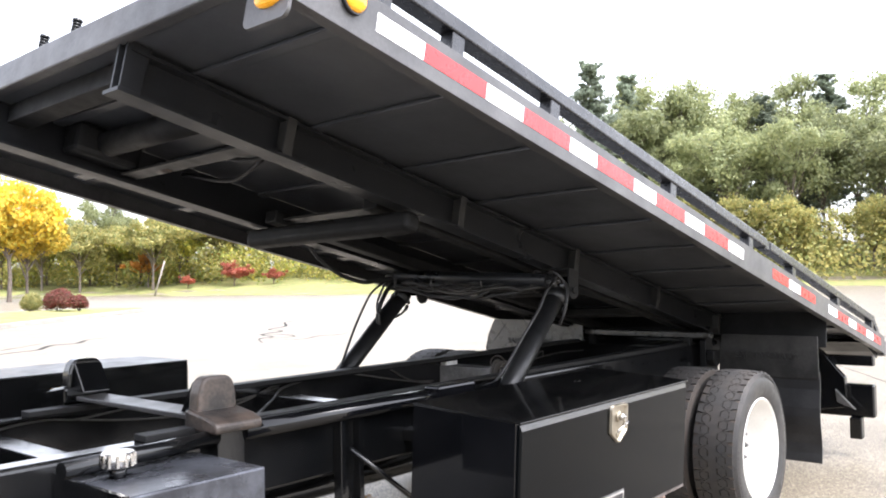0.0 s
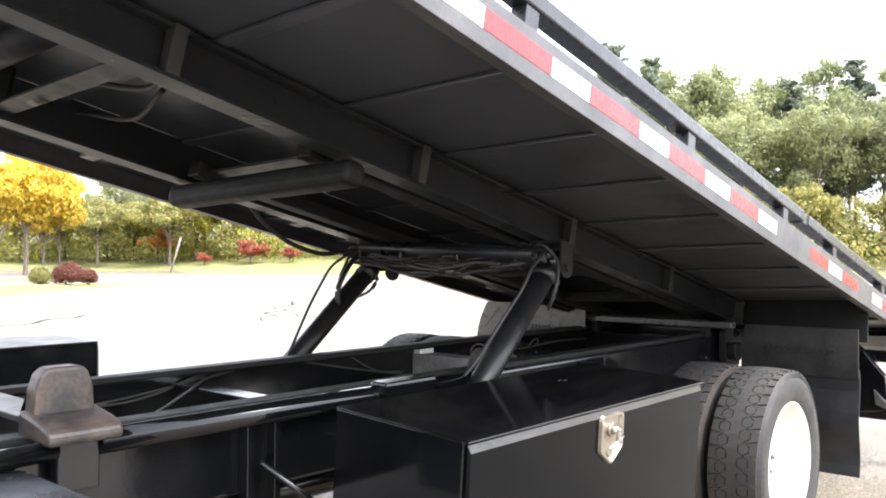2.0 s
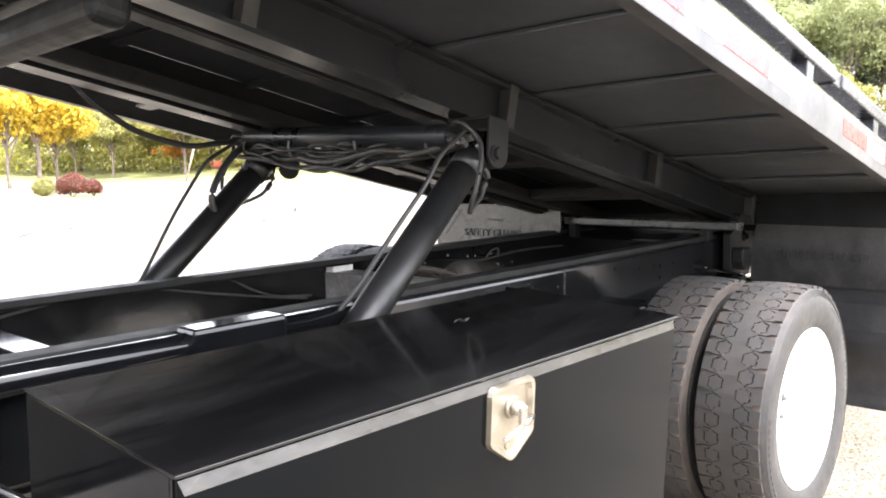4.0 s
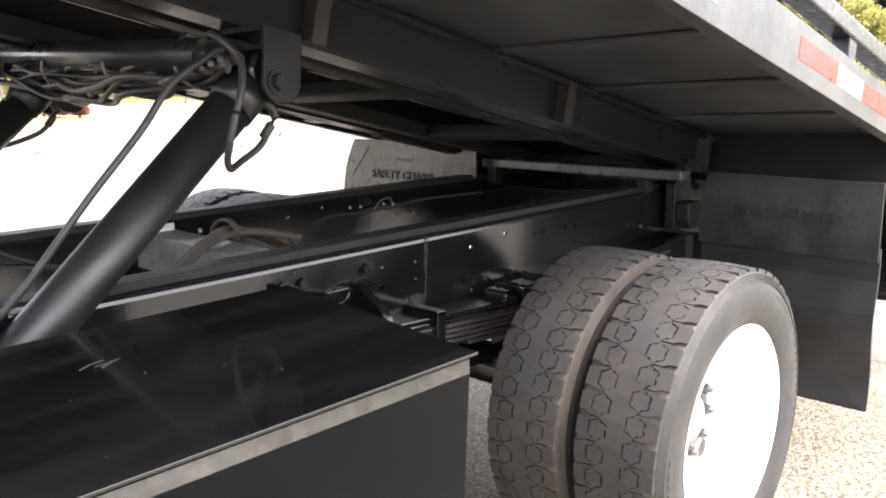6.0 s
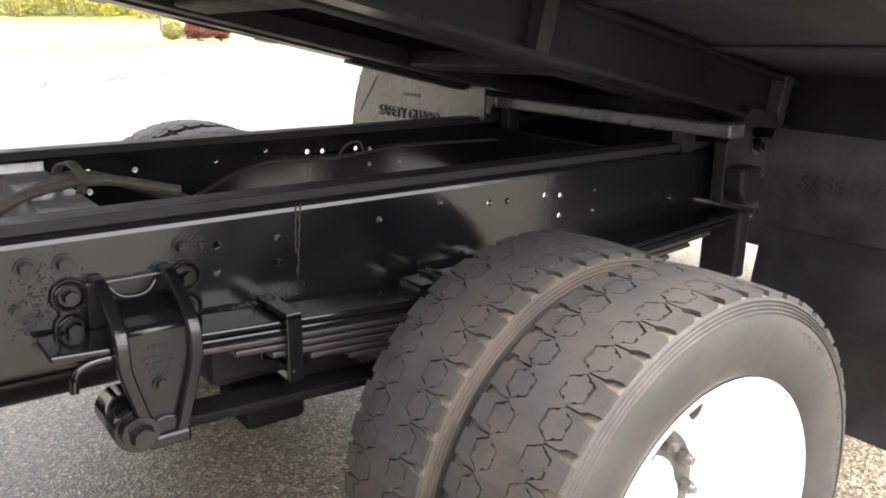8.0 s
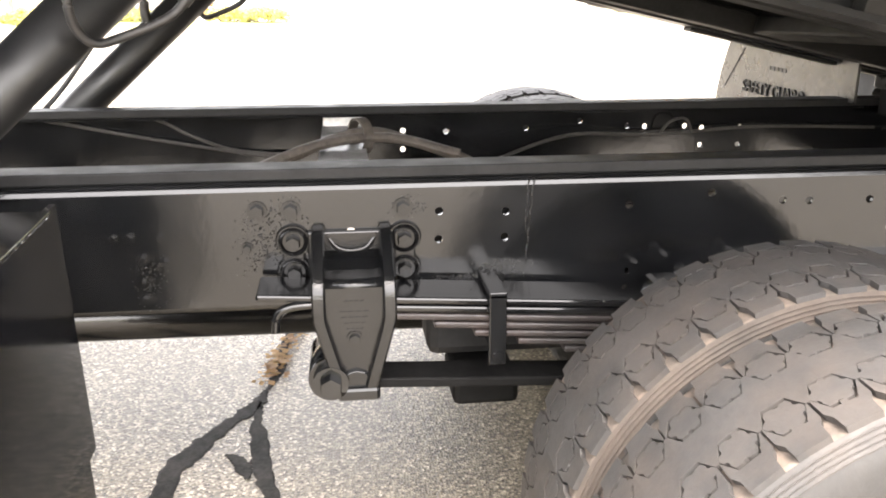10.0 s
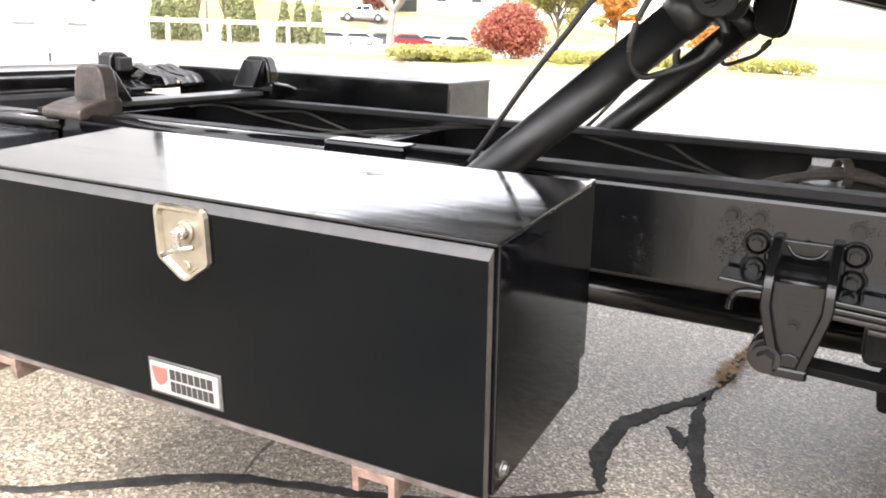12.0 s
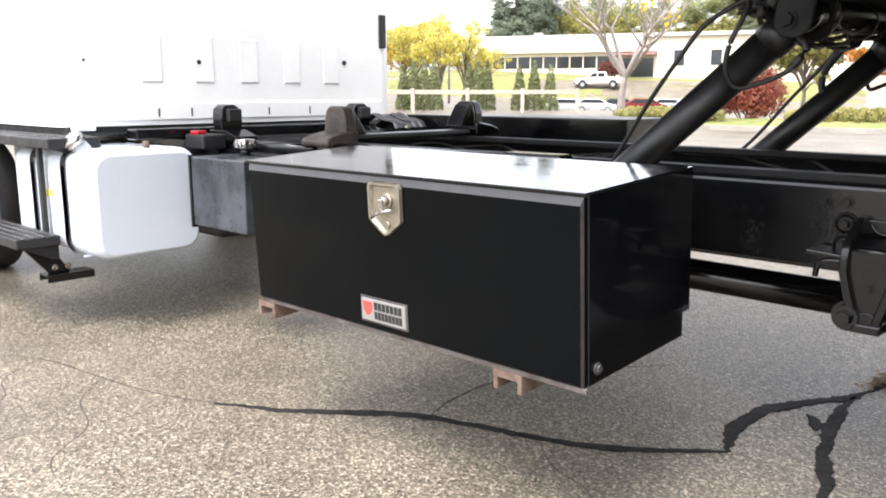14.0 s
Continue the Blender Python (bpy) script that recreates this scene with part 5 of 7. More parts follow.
part("clamp", box(B(), -0.79, -0.55, -0.535, -0.455, 0.800, 0.870, 0.010), M_GLOSS, pipe)
part("end_lug", box(B(), -0.36, -0.30, -0.505, -0.461, 0.80, 0.855, 0.004), M_FRAME, pipe)

# ---- tool boxes ----
def tool_box(x0, x1, yf, yb, z0, z1, side, label):
    """Steel underbody box; yf: its outer face; side -1 faces the driver's side."""
    o = side
    host = thing("tool_box", ((x0 + x1) / 2, (yf + yb) / 2, z0), label, "tool box", "tool boxes")
    a, b = min(yf - o * 0.016, yb), max(yf - o * 0.016, yb)
    part("body", box(B(), x0, x1, a, b, z0, z1 - 0.004, 0.003), M_GLOSS if side < 0 else M_FRAME, host)
    part("lid", box(B(), x0 - 0.003, x1 + 0.003, min(yf + o * 0.002, yb), max(yf + o * 0.002, yb), z1 - 0.004, z1 + 0.001, 0.0012), M_LID if side < 0 else M_GUARD, host)
    # seam of weld along the end's top edge
    bm = sweep(B(), [(x1 + 0.0022 + 0.0005 * math.sin(k * 2.1), yf + (yb - yf) * (0.03 + 0.96 * k / 60), z1 - 0.0035 + 0.0005 * math.sin(k * 1.7)) for k in range(61)], 0.0020, 6)
    part("weld_seam", bm, M_FRAME, host)
    # door with chamfered, rubbed edges; top and right ones lightened to stand in for highlights
    t, c, cs = 0.016, 0.018, 0.0055
    X0, X1, Z0, Z1 = x0 + 0.004, x1 - 0.006, z0 - 0.002, z1 - 0.010
    bm = B()
    f = [bm.verts.new((x, yf, z)) for x, z in ((X0 + cs, Z0 + cs), (X1 - cs, Z0 + cs), (X1 - cs, Z1 - c), (X0 + cs, Z1 - c))]
    e = [bm.verts.new((x, yf - o * 0.006, z)) for x, z in ((X0, Z0), (X1, Z0), (X1, Z1), (X0, Z1))]
    r = [bm.verts.new((x, yf - o * t, z)) for x, z in ((X0, Z0), (X1, Z0), (X1, Z1), (X0, Z1))]
    bm.faces.new(f)
    for i in range(4):
        j = (i + 1) % 4
        q = bm.faces.new((f[i], f[j], e[j], e[i]))
        q.material_index = 1 if i in (1, 2) else 0
        bm.faces.new((e[i], e[j], r[j], r[i]))
    bm.faces.new(r[::-1])
    bmesh.ops.recalc_face_normals(bm, faces=bm.faces)
    door = part("door", bm, [M_DOOR, M_EDGE], host, "black door with rubbed edges, top and right lightened as highlights", smooth=False)
    bm = box(B(), x0 + 0.01, x1, min(yf - o * 0.004, yf - o * 0.012), max(yf - o * 0.004, yf - o * 0.012), z0 - 0.014, z0 - 0.002, 0.001)
    part("bottom_lip", bm, M_WORN, host, "scuffed bare steel lip")
    cyl_b = nut(B(), (x1, yf - o * 0.045, z0 + 0.035), (1, 0, 0), 0.010, 0.006, 0.014)
    part("rivet", cyl_b, M_GUARD, host)
    if side > 0:
        part("dusty_end", box(B(), x1, x1 + 0.003, min(yf - o * 0.018, yb), max(yf - o * 0.018, yb), z0 + 0.002, z1 - 0.006), M_GUARD, host, "dusty grey end plate")
    # support channels
    for x in ((x0 - 0.012, x1 - 0.262) if side < 0 else (x0 + 0.012, x1 - 0.285)):
        bm = B()
        box(bm, x, x + 0.085, min(yf - o * 0.003, yb), max(yf - o * 0.003, yb), z0 - 0.032, z0 - 0.0145)
        box(bm, x, x + 0.012, min(yf - o * 0.003, yb), max(yf - o * 0.003, yb), z0 - 0.062, z0 - 0.032)
        box(bm, x + 0.073, x + 0.085, min(yf - o * 0.003, yb), max(yf - o * 0.003, yb), z0 - 0.062, z0 - 0.032)
        part("support_channel", bm, M_RUST, host, "rusty support channel")
    # brackets to the chassis rail
    for x in (x0 + 0.30, x1 - 0.60):
        bm = box(B(), x, x + 0.07, min(yb, C + o * 0.427), max(yb, C + o * 0.427), z0 + 0.20, z0 + 0.245, 0.003)
        part("mount_bracket", bm, M_FRAME, host)
    return host, door


near_box, near_door = tool_box(-1.22, 0.0, -1.22, -0.785, 0.430, 0.858, -1, "long black steel tool box with a steel latch")
# flecks of grit and old paint on the lid
rnd = random.Random(77)
bm = B()
for k in range(45):
    x, y = rnd.choice((-0.62, -0.48, -0.22)) + rnd.gauss(0, 0.10), -1.00 + rnd.gauss(0, 0.09)
    if -1.2 < x < -0.02 and -1.2 < y < -0.80:
        r = rnd.choice((0.0006, 0.0009, 0.0014))
        cyl(bm, (x, y, 0.8588), (x, y, 0.8596), r, r * 0.6, seg=6)
part("lid_grit", bm, M_PLATE, near_box, "pale grit flecks on the lid", kind="stuff")
# end plate behind the box
part("rear_flange", box(B(), -0.012, -0.004, -0.785, -0.745, 0.49, 0.855), M_GLOSS, near_box)
far_box, far_door = tool_box(-2.55, -1.09, C + 1.20, C + 0.785, 0.46, 0.938, 1, "long black steel tool box on the far side")
# dusty liner on its end, rounded at one upper corner
q = [(C + 0.79, 0.465), (C + 1.175, 0.465), (C + 1.175, 0.79)] + [(C + 1.055 + 0.12 * math.cos(radians(a)), 0.79 + 0.12 * math.sin(radians(a))) for a in range(10, 91, 10)] + [(C + 0.79, 0.91)]
part("end_plate", prism(B(), q, "x", -1.0865, -1.082), mat("dusty_grey_plate", (0.10, 0.092, 0.080), 0.6, vary=0.25, scale=5, dust=(0.16, 0.14, 0.12), dust_amount=0.5), far_box, "dusty grey end plate")


def latch(door, x, z, yf):
    """Recessed T-handle latch on a pentagon plate."""
    w, h = 0.122, 0.138
    outer = [(x - w / 2 + 0.012, z + h / 2), (x + w / 2 - 0.012, z + h / 2), (x + w / 2 - 0.003, z + h / 2 - 0.004), (x + w / 2, z + h / 2 - 0.014), (x + w / 2, z - 0.028), (x + w / 2 - 0.005, z - 0.036), (x + 0.010, z - h / 2), (x, z - h / 2 - 0.003), (x - 0.010, z - h / 2), (x - w / 2 + 0.005, z - 0.036), (x - w / 2, z - 0.028), (x - w / 2, z + h / 2 - 0.014), (x - w / 2 + 0.003, z + h / 2 - 0.004)]
    k = 0.80
    inner = [(x + (px - x) * k, z + (pz - z) * k) for px, pz in outer]
    bm = B()
    n = len(outer)
    a = [bm.verts.new((px, yf - 0.0005, pz)) for px, pz in outer]
    b = [bm.verts.new((x + (px - x) * 0.97, yf - 0.010, z + (pz - z) * 0.96)) for px, pz in outer]
    c = [bm.verts.new((x + (px - x) * 0.86, yf - 0.010, z + (pz - z) * 0.88)) for px, pz in outer]
    d = [bm.verts.new((px, yf - 0.0012, pz)) for px, pz in inner]
    for p, q in ((a, b), (b, c), (c, d)):
        for i in range(n):
            bm.faces.new((p[i], p[(i + 1) % n], q[(i + 1) % n], q[i]))
    bm.faces.new(d)
    bmesh.ops.recalc_face_normals(bm, faces=bm.faces)
    plate = part("latch", bm, M_STEEL, door, "stainless pentagon latch")
    # lock barrel, its collar and the folding handle
    part("collar", cyl(B(), (x + 0.006, yf - 0.001, z + 0.022), (x + 0.006, yf - 0.008, z + 0.022), 0.021, 0.018, seg=24), M_STEEL, near_box)
    part("lock_barrel", cyl(B(), (x + 0.006, yf - 0.008, z + 0.022), (x + 0.006, yf - 0.024, z + 0.022), 0.013, 0.012, seg=20), M_CHROME, near_box)
    bm = B()
    box(bm, x - 0.002, x + 0.014, yf - 0.030, yf - 0.020, z - 0.008, z + 0.030, 0.003)
    sweep(bm, [(x - 0.036, yf - 0.020, z - 0.024), (x - 0.008, yf - 0.025, z - 0.010), (x + 0.020, yf - 0.025, z - 0.002), (x + 0.040, yf - 0.020, z + 0.002)], 0.0048, 10)
    part("handle", bm, M_CHROME, near_box, "chrome folding handle")
    part("keyhole_boss", cyl(B(), (x, yf - 0.001, z - 0.042), (x, yf - 0.006, z - 0.042), 0.012, 0.010, seg=20), M_STEEL, near_box)


latch(near_door, -0.602, 0.769, -1.22)
# maker's badge: a white plate with a red mark and dark bars for its words
BX, BZ = -0.718, 0.454
badge = part("badge", box(B(), BX, BX + 0.170, -1.226, -1.2195, BZ, BZ + 0.062, 0.0015), M_BADGE, near_box, "white plate with a red mark")
part("badge_frame", box(B(), BX - 0.006, BX + 0.176, -1.223, -1.2195, BZ - 0.006, BZ + 0.068, 0.0015), M_GUARD, near_box)
part("red_mark", prism(B(), [(BX + a, BZ + b) for a, b in ((0.006, 0.054), (0.044, 0.054), (0.044, 0.030), (0.034, 0.020), (0.022, 0.016), (0.012, 0.025))], "y", -1.2275, -1.2255), M_BADGER, badge)
for row, count, w in ((0.045, 7, 0.0155), (0.019, 8, 0.0136)):
    for k in range(count):
        a = BX + 0.052 + k * w
        part("printed_bar", box(B(), a, a + w * 0.80, -1.2270, -1.2255, BZ + row - 0.0105, BZ + row + 0.0105), M_INK, badge)
# rubbed marks on the lid
rnd = random.Random(33)
for cx, cy, a, n in ((-0.365, -0.925, 0.3, 6),):
    bm = B()
    for k in range(n):
        x, y, w, h = cx + rnd.gauss(0, 0.018), cy + rnd.gauss(0, 0.010), rnd.uniform(0.006, 0.016), rnd.uniform(0.0010, 0.0022)
        box(bm, -w, w, -h, h, 0, 0.0002, m=Matrix.Translation((x, y, 0.8592)) @ pose(0, 0, 0, 0, 0, math.degrees(a) + rnd.gauss(0, 12)))
    part("scuff", bm, M_PLATE, near_box, "dull rubbed scuff", kind="stuff")
# the box hangs a little askew: its back sits higher than its front
near_box.matrix_basis = Matrix.Translation((0, -1.22, 0.858)) @ pose(0, 0, 0, 3.4, 0, 0) @ Matrix.Translation((0, 1.22, -0.858)) @ near_box.matrix_basis

# ---- bed cradles on the chassis ----
def cradle(x, y, side, label):
    host = thing("bed_cradle", (x, y, 0.80), label, "bed cradle", "bed cradles")
    q = [(x - 0.074, 0.880), (x + 0.074, 0.880), (x + 0.068, 0.955), (x + 0.056, 0.992), (x + 0.038, 1.006), (x - 0.038, 1.006), (x - 0.056, 0.992), (x - 0.068, 0.955)]
    part("upright", prism(B(), q, "y", y - 0.026, y + 0.030, 0.009), M_BROWN if side < 0 else M_FRAME, host)
    q = [(y - side * 0.02, 0.91), (y + side * 0.09, 0.892), (y + side * 0.128, 0.880), (y + side * 0.140, 0.868), (y + side * 0.136, 0.845), (y - side * 0.03, 0.845), (y - side * 0.03, 0.90)]
    part("shoe", prism(B(), q, "x", x - 0.086, x + 0.086, 0.009), M_BROWN if side < 0 else M_FRAME, host)
    q = [(y - side * 0.026, 0.990), (y - side * 0.036, 0.990), (y - side * 0.105, 0.889), (y - side * 0.026, 0.889)]
    part("gusset", prism(B(), q, "x", x - 0.052, x + 0.052, 0.004), M_FRAME, host)
    part("leg", box(B(), x - 0.05, x + 0.05, min(y + side * 0.055, y + side * 0.095), max(y + side * 0.055, y + side * 0.095), 0.73, 0.85, 0.004), M_FRAME, host)
    return host


cradle(-1.75, -0.415, -1, "worn brown and black bed cradle")
cradle(-1.762, 0.398, 1, "black steel bed cradle").matrix_basis.translation.z += 0.016
bar = thing("cradle_bar", (-1.76, C, 0.858), "flat black steel bar joining two bed cradles", "cross bar")
part("bar", box(B(), -1.815, -1.705, -0.39, 0.35, 0.872, 0.888, 0.003), M_SIDE, bar)
part("bar_lip", box(B(), -1.720, -1.705, -0.39, 0.35, 0.858, 0.872), M_FRAME, bar)


def head_cradle(x, y, side):
    host = thing("cab_cradle", (x, y, 0.80), "black curved locating horn behind the cab", "bed cradle", "cab cradles")
    q = [(y - 0.055, 0.880), (y + 0.055, 0.880), (y + 0.060, 0.94), (y + 0.050, 0.985), (y + 0.02, 1.005), (y - 0.03, 1.005), (y - 0.055, 0.985), (y - 0.060, 0.94)]
    part("horn", prism(B(), q, "x", x - 0.03, x + 0.05, 0.008), M_FRAME, host)
    part("rubber_block", box(B(), x + 0.050, x + 0.085, y - 0.035, y + 0.035, 0.925, 0.985, 0.006), M_DARK, host)
    q = [(x - 0.06, 0.885), (x + 0.08, 0.885), (x + 0.17, 0.858), (x + 0.17, 0.838), (x - 0.06, 0.838)]
    part("foot", prism(B(), q, "y", y - 0.06, y + 0.06, 0.004), M_FRAME, host)
    part("stem", box(B(), x - 0.03, x + 0.05, y - 0.05, y + 0.03, 0.70, 0.84, 0.004), M_FRAME, host)


head_cradle(-2.60, -0.42, -1)
head_cradle(-2.56, 0.37, 1)
tail = thing("side_lamp", (-2.60, -0.53, 0.84), "small red lamp in a black housing", "lamp")
part("housing", box(B(), -2.68, -2.52, -0.60, -0.475, 0.80, 0.868, 0.008), M_DARK, tail)
part("lens", box(B(), -2.635, -2.565, -0.60, -0.55, 0.866, 0.886, 0.006), M_REDLENS, tail, "red lens")
part("bracket", box(B(), -2.64, -2.56, -0.50, -0.458, 0.76, 0.80), M_FRAME, tail)
cb = thing("rear_cab_mount", (-2.74, C, 0.838), "black cross beam carrying the back of the cab", "cross beam")
part("beam", box(B(), -2.80, -2.70, C - 0.80, C + 0.90, 0.845, 0.895, 0.008), M_FRAME, cb)
for y in (0.52, 0.66):
    part("mount_block", box(B(), -2.72, -2.56, y, y + 0.09, 0.83, 0.90, 0.012), M_FRAME, cb)
part("pipe", cyl(B(), (-2.30, -0.56, 0.83), (-1.80, -0.50, 0.83), 0.023, seg=18), M_FRAME, cb)
part("air_valve", cyl(B(), (-2.66, 0.56, 0.90), (-2.52, 0.62, 0.92), 0.03, seg=14), M_GUARD, cb)

# folded black straps lying behind the cab
heap = thing("strap_heap", (-2.5, 0.55, 0.86), "heap of folded black rubber straps behind the cab", "straps")
rnd = random.Random(15)
for k in range(7):
    x, y = -2.52 + rnd.uniform(-0.06, 0.07), 0.44 + 0.05 * k
    z = 0.872 + 0.05 * (1 - k / 7) + rnd.uniform(-0.01, 0.02)
    q = [(x - 0.10, y - 0.03, z - 0.02), (x - 0.04, y, z + 0.03), (x + 0.02, y + 0.02, z + 0.005), (x + 0.08, y + 0.05, z - 0.01), (x + 0.12, y + 0.04, 0.868)]
    part("strap", sweep(B(), spline(q, 5), 0.022, 8, 0.45), M_DARK, heap)
part("board", box(B(), -2.62, -2.40, 0.40, 0.80, 0.850, 0.866, 0.003), M_FRAME, heap)

# ---- hydraulic reservoir ----
res = thing("hydraulic_reservoir", (-2.05, -0.64, 0.50), "dark grey metal hydraulic tank with a chrome cap", "hydraulic tank")
part("tank_body", box(B(), -2.262, -1.86, -0.815, -0.475, 0.50, 0.795, 0.006), mat("dull_dark_metal", (0.05, 0.053, 0.062), 0.30, 0.55, vary=0.4, scale=4, dust=(0.16, 0.17, 0.20), dust_amount=0.7), res)
part("strap", box(B(), -2.275, -2.262, -0.82, -0.47, 0.49, 0.80), M_FRAME, res)
neck = part("filler_neck", cyl(B(), (-2.17, -0.60, 0.79), (-2.17, -0.60, 0.825), 0.022, seg=16), M_FRAME, res)
cap = part("cap", cyl(B(), (-2.17, -0.60, 0.823), (-2.17, -0.60, 0.862), 0.040, seg=24), M_CHROME, res, "ribbed chrome cap")
for k in range(12):
    a = math.pi * k / 6
    x, y = -2.17 + 0.040 * math.cos(a), -0.60 + 0.040 * math.sin(a)
    part("cap_rib", box(B(), x - 0.004, x + 0.004, y - 0.004, y + 0.004, 0.826, 0.858), M_CHROME, cap)

# ---- fuel tank and steps ----
tank = thing("fuel_tank", (-2.85, -0.90, 0.345), "white rounded fuel tank held by black straps", "fuel tank")
q = rounded(0.50, 0.47, 0.075, -0.905, 0.585, 6)
bm = B()
xs = [(-3.34, 0.90), (-3.33, 0.96), (-3.31, 0.99), (-3.28, 1.0), (-2.545, 1.0), (-2.51, 0.99), (-2.485, 0.96), (-2.47, 0.90)]
rings = [[bm.verts.new((x, -0.905 + (a + 0.905) * k, 0.585 + (b - 0.585) * k)) for a, b in q] for x, k in xs]
for a, b in zip(rings, rings[1:]):
    for j in range(len(q)):
        bm.faces.new((a[j], a[(j + 1) % len(q)], b[(j + 1) % len(q)], b[j])).smooth = True
bm.faces.new(rings[0])
bm.faces.new(rings[-1][::-1])
bmesh.ops.recalc_face_normals(bm, faces=bm.faces)
part("shell", bm, M_TANK, tank)
part("end_seam", box(B(), -2.60, -2.592, -1.158, -0.655, 0.36, 0.37), M_TANK, tank)
for x in (-3.08, -2.74):
    bm = B()
    o = rounded(0.518, 0.488, 0.082, -0.905, 0.585, 6)
    ring = [[bm.verts.new((xx, a, b)) for a, b in o] for xx in (x - 0.022, x + 0.022)]
    for j in range(len(o)):
        bm.faces.new((ring[0][j], ring[1][j], ring[1][(j + 1) % len(o)], ring[0][(j + 1) % len(o)]))
    bmesh.ops.solidify(bm, geom=list(bm.faces), thickness=0.006)
    bmesh.ops.recalc_face_normals(bm, faces=bm.faces)
    part("strap", bm, M_DARK, tank)
neck = part("filler_neck", cyl(B(), (-2.70, -1.06, 0.79), (-2.70, -1.11, 0.845), 0.036, seg=18), M_TANK, tank)
part("cap", cyl(B(), (-2.70, -1.11, 0.845), (-2.70, -1.135, 0.872), 0.048, seg=20), M_CHROME, tank, "chrome filler cap")
part("sender", cyl(B(), (-2.56, -0.86, 0.81), (-2.56, -0.86, 0.85), 0.014, seg=12), M_RUST, tank)
part("label_plate", box(B(), -2.96, -2.88, -1.1585, -1.1555, 0.60, 0.63), mat("yellow_label", (0.7, 0.6, 0.1), 0.5, vary=0.1), tank)
part("rail_bracket", box(B(), -3.0, -2.9, -0.66, -0.459, 0.52, 0.66, 0.006), M_FRAME, tank)


def step(x0, x1, y0, y1, z, label):
    host = thing("cab_step", ((x0 + x1) / 2, (y0 + y1) / 2, z - 0.10), label, "step", "cab steps")
    part("frame", box(B(), x0, x1, y0, y1, z - 0.045, z, 0.006), M_DARK, host)
    bm = B()
    for i in range(int((x1 - x0) / 0.035)):
        for j in range(4):
            x, y = x0 + 0.03 + i * 0.035, y0 + 0.03 + j * (y1 - y0 - 0.06) / 3
            cyl(bm, (x, y, z - 0.002), (x, y, z + 0.006), 0.009, 0.006, seg=8)
    part("grip_studs", bm, M_GUARD, host, kind="stuff")
    part("end_plate", prism(B(), [(y0 + 0.01, z - 0.04), (y1, z - 0.04), (y1, z - 0.11), (y1 - 0.03, z - 0.11)], "x", x1 - 0.04, x1 - 0.03, 0.002), M_DARK, host)
    return host


up = step(-4.1, -2.70, -1.23, -1.0, 0.868, "black studded upper cab step over the fuel tank")
low = step(-4.2, -2.80, -1.36, -1.17, 0.435, "black studded lower cab step beside the fuel tank")
part("hanger_plate", prism(B(), [(-1.33, 0.395), (-1.21, 0.395), (-1.12, 0.255), (-1.21, 0.255)], "x", -2.87, -2.845, 0.003), M_FRAME, low)
part("hanger", channel(B(), -2.85, 0.10, 0.225, 0.258, -1.24, -1.03), M_FRAME, low)
for y in (-1.19, -1.13):
    part("bolt", nut(B(), (-2.845, y, 0.285), (1, 0, 0), 0.010, 0.008, 0.014), M_CHROME, low)
for x in (-3.5, -2.95):
    part("hanger", box(B(), x, x + 0.03, -1.19, -1.17, 0.40, 0.84), M_DARK, up)

# ---- cab ----
cab = thing("truck_cab", (-3.9, C, 0.9), "white painted truck cab, rear wall with pressed slots", "truck cab")
CX, CW = -2.93, 1.04


def cab_ring(x, z0, half, zt, r):
    out = []
    for sx, a0 in ((1, 0), (-1, 90)):
        for i in range(9):
            a = radians(a0 + 90 * i / 8)
            out.append((x, C + sx * (half - r) + r * math.cos(a), zt - r + r * math.sin(a)))
    return out + [(x, C - half, z0), (x, C + half, z0)]


bm = B()
rings = []
for x, k in ((CX + 0.0, 0.10), (CX - 0.015, 0.045), (CX - 0.05, 0.012), (CX - 0.10, 0.0), (-4.2, 0.0), (-4.75, 0.05), (-4.95, 0.18)):
    rings.append([bm.verts.new(p) for p in cab_ring(x, 0.905, CW - k, 2.55 - k, 0.16)])
for a, b in zip(rings, rings[1:]):
    for j in range(len(a)):
        bm.faces.new((a[j], a[(j + 1) % len(a)], b[(j + 1) % len(b)], b[j])).smooth = True
bm.faces.new(rings[0])
bm.faces.new(rings[-1][::-1])
bmesh.ops.recalc_face_normals(bm, faces=bm.faces)
part("shell", bm, M_WHITE, cab)
part("sill_skirt", box(B(), -4.7, CX - 0.02, C - CW + 0.03, C + CW - 0.03, 0.862, 0.905, 0.01), M_DARK, cab)
# engine bulk, drawn out low and rearward to keep light from the ground below
part("engine_cover", box(B(), -4.9, CX + 0.25, C - 0.40, C + 0.40, 0.34, 0.83, 0.02), M_DARK, cab)
part("lower_notch", box(B(), CX - 0.30, CX + 0.004, C - 0.99, C - 0.88, 0.885, 0.91, 0.006), M_WHITE, cab)
# pressed ledges, seam lines and plugs in the rear wall
for y in (-0.62, -0.33, -0.06, 0.22, 0.50):
    part("pressed_panel", prism(B(), [(CX - 0.003, 1.352), (CX + 0.0025, 1.336), (CX + 0.005, 1.124), (CX + 0.005, 1.116), (CX - 0.004, 1.110)], "y", y - 0.055, y + 0.055, 0.002), M_WHITE, cab)
part("waist_ledge", prism(B(), [(CX - 0.02, 1.045), (CX + 0.007, 1.012), (CX + 0.007, 0.93), (CX - 0.02, 0.912)], "y", C - 0.925, C + 0.925, 0.004), M_WHITE, cab)
for y in (-0.60, -0.42, -0.25, 0.05, 0.33, 0.60):
    part("drain_slot", box(B(), CX + 0.006, CX + 0.009, y, y + 0.008, 0.945, 0.985), M_GUARD, cab)
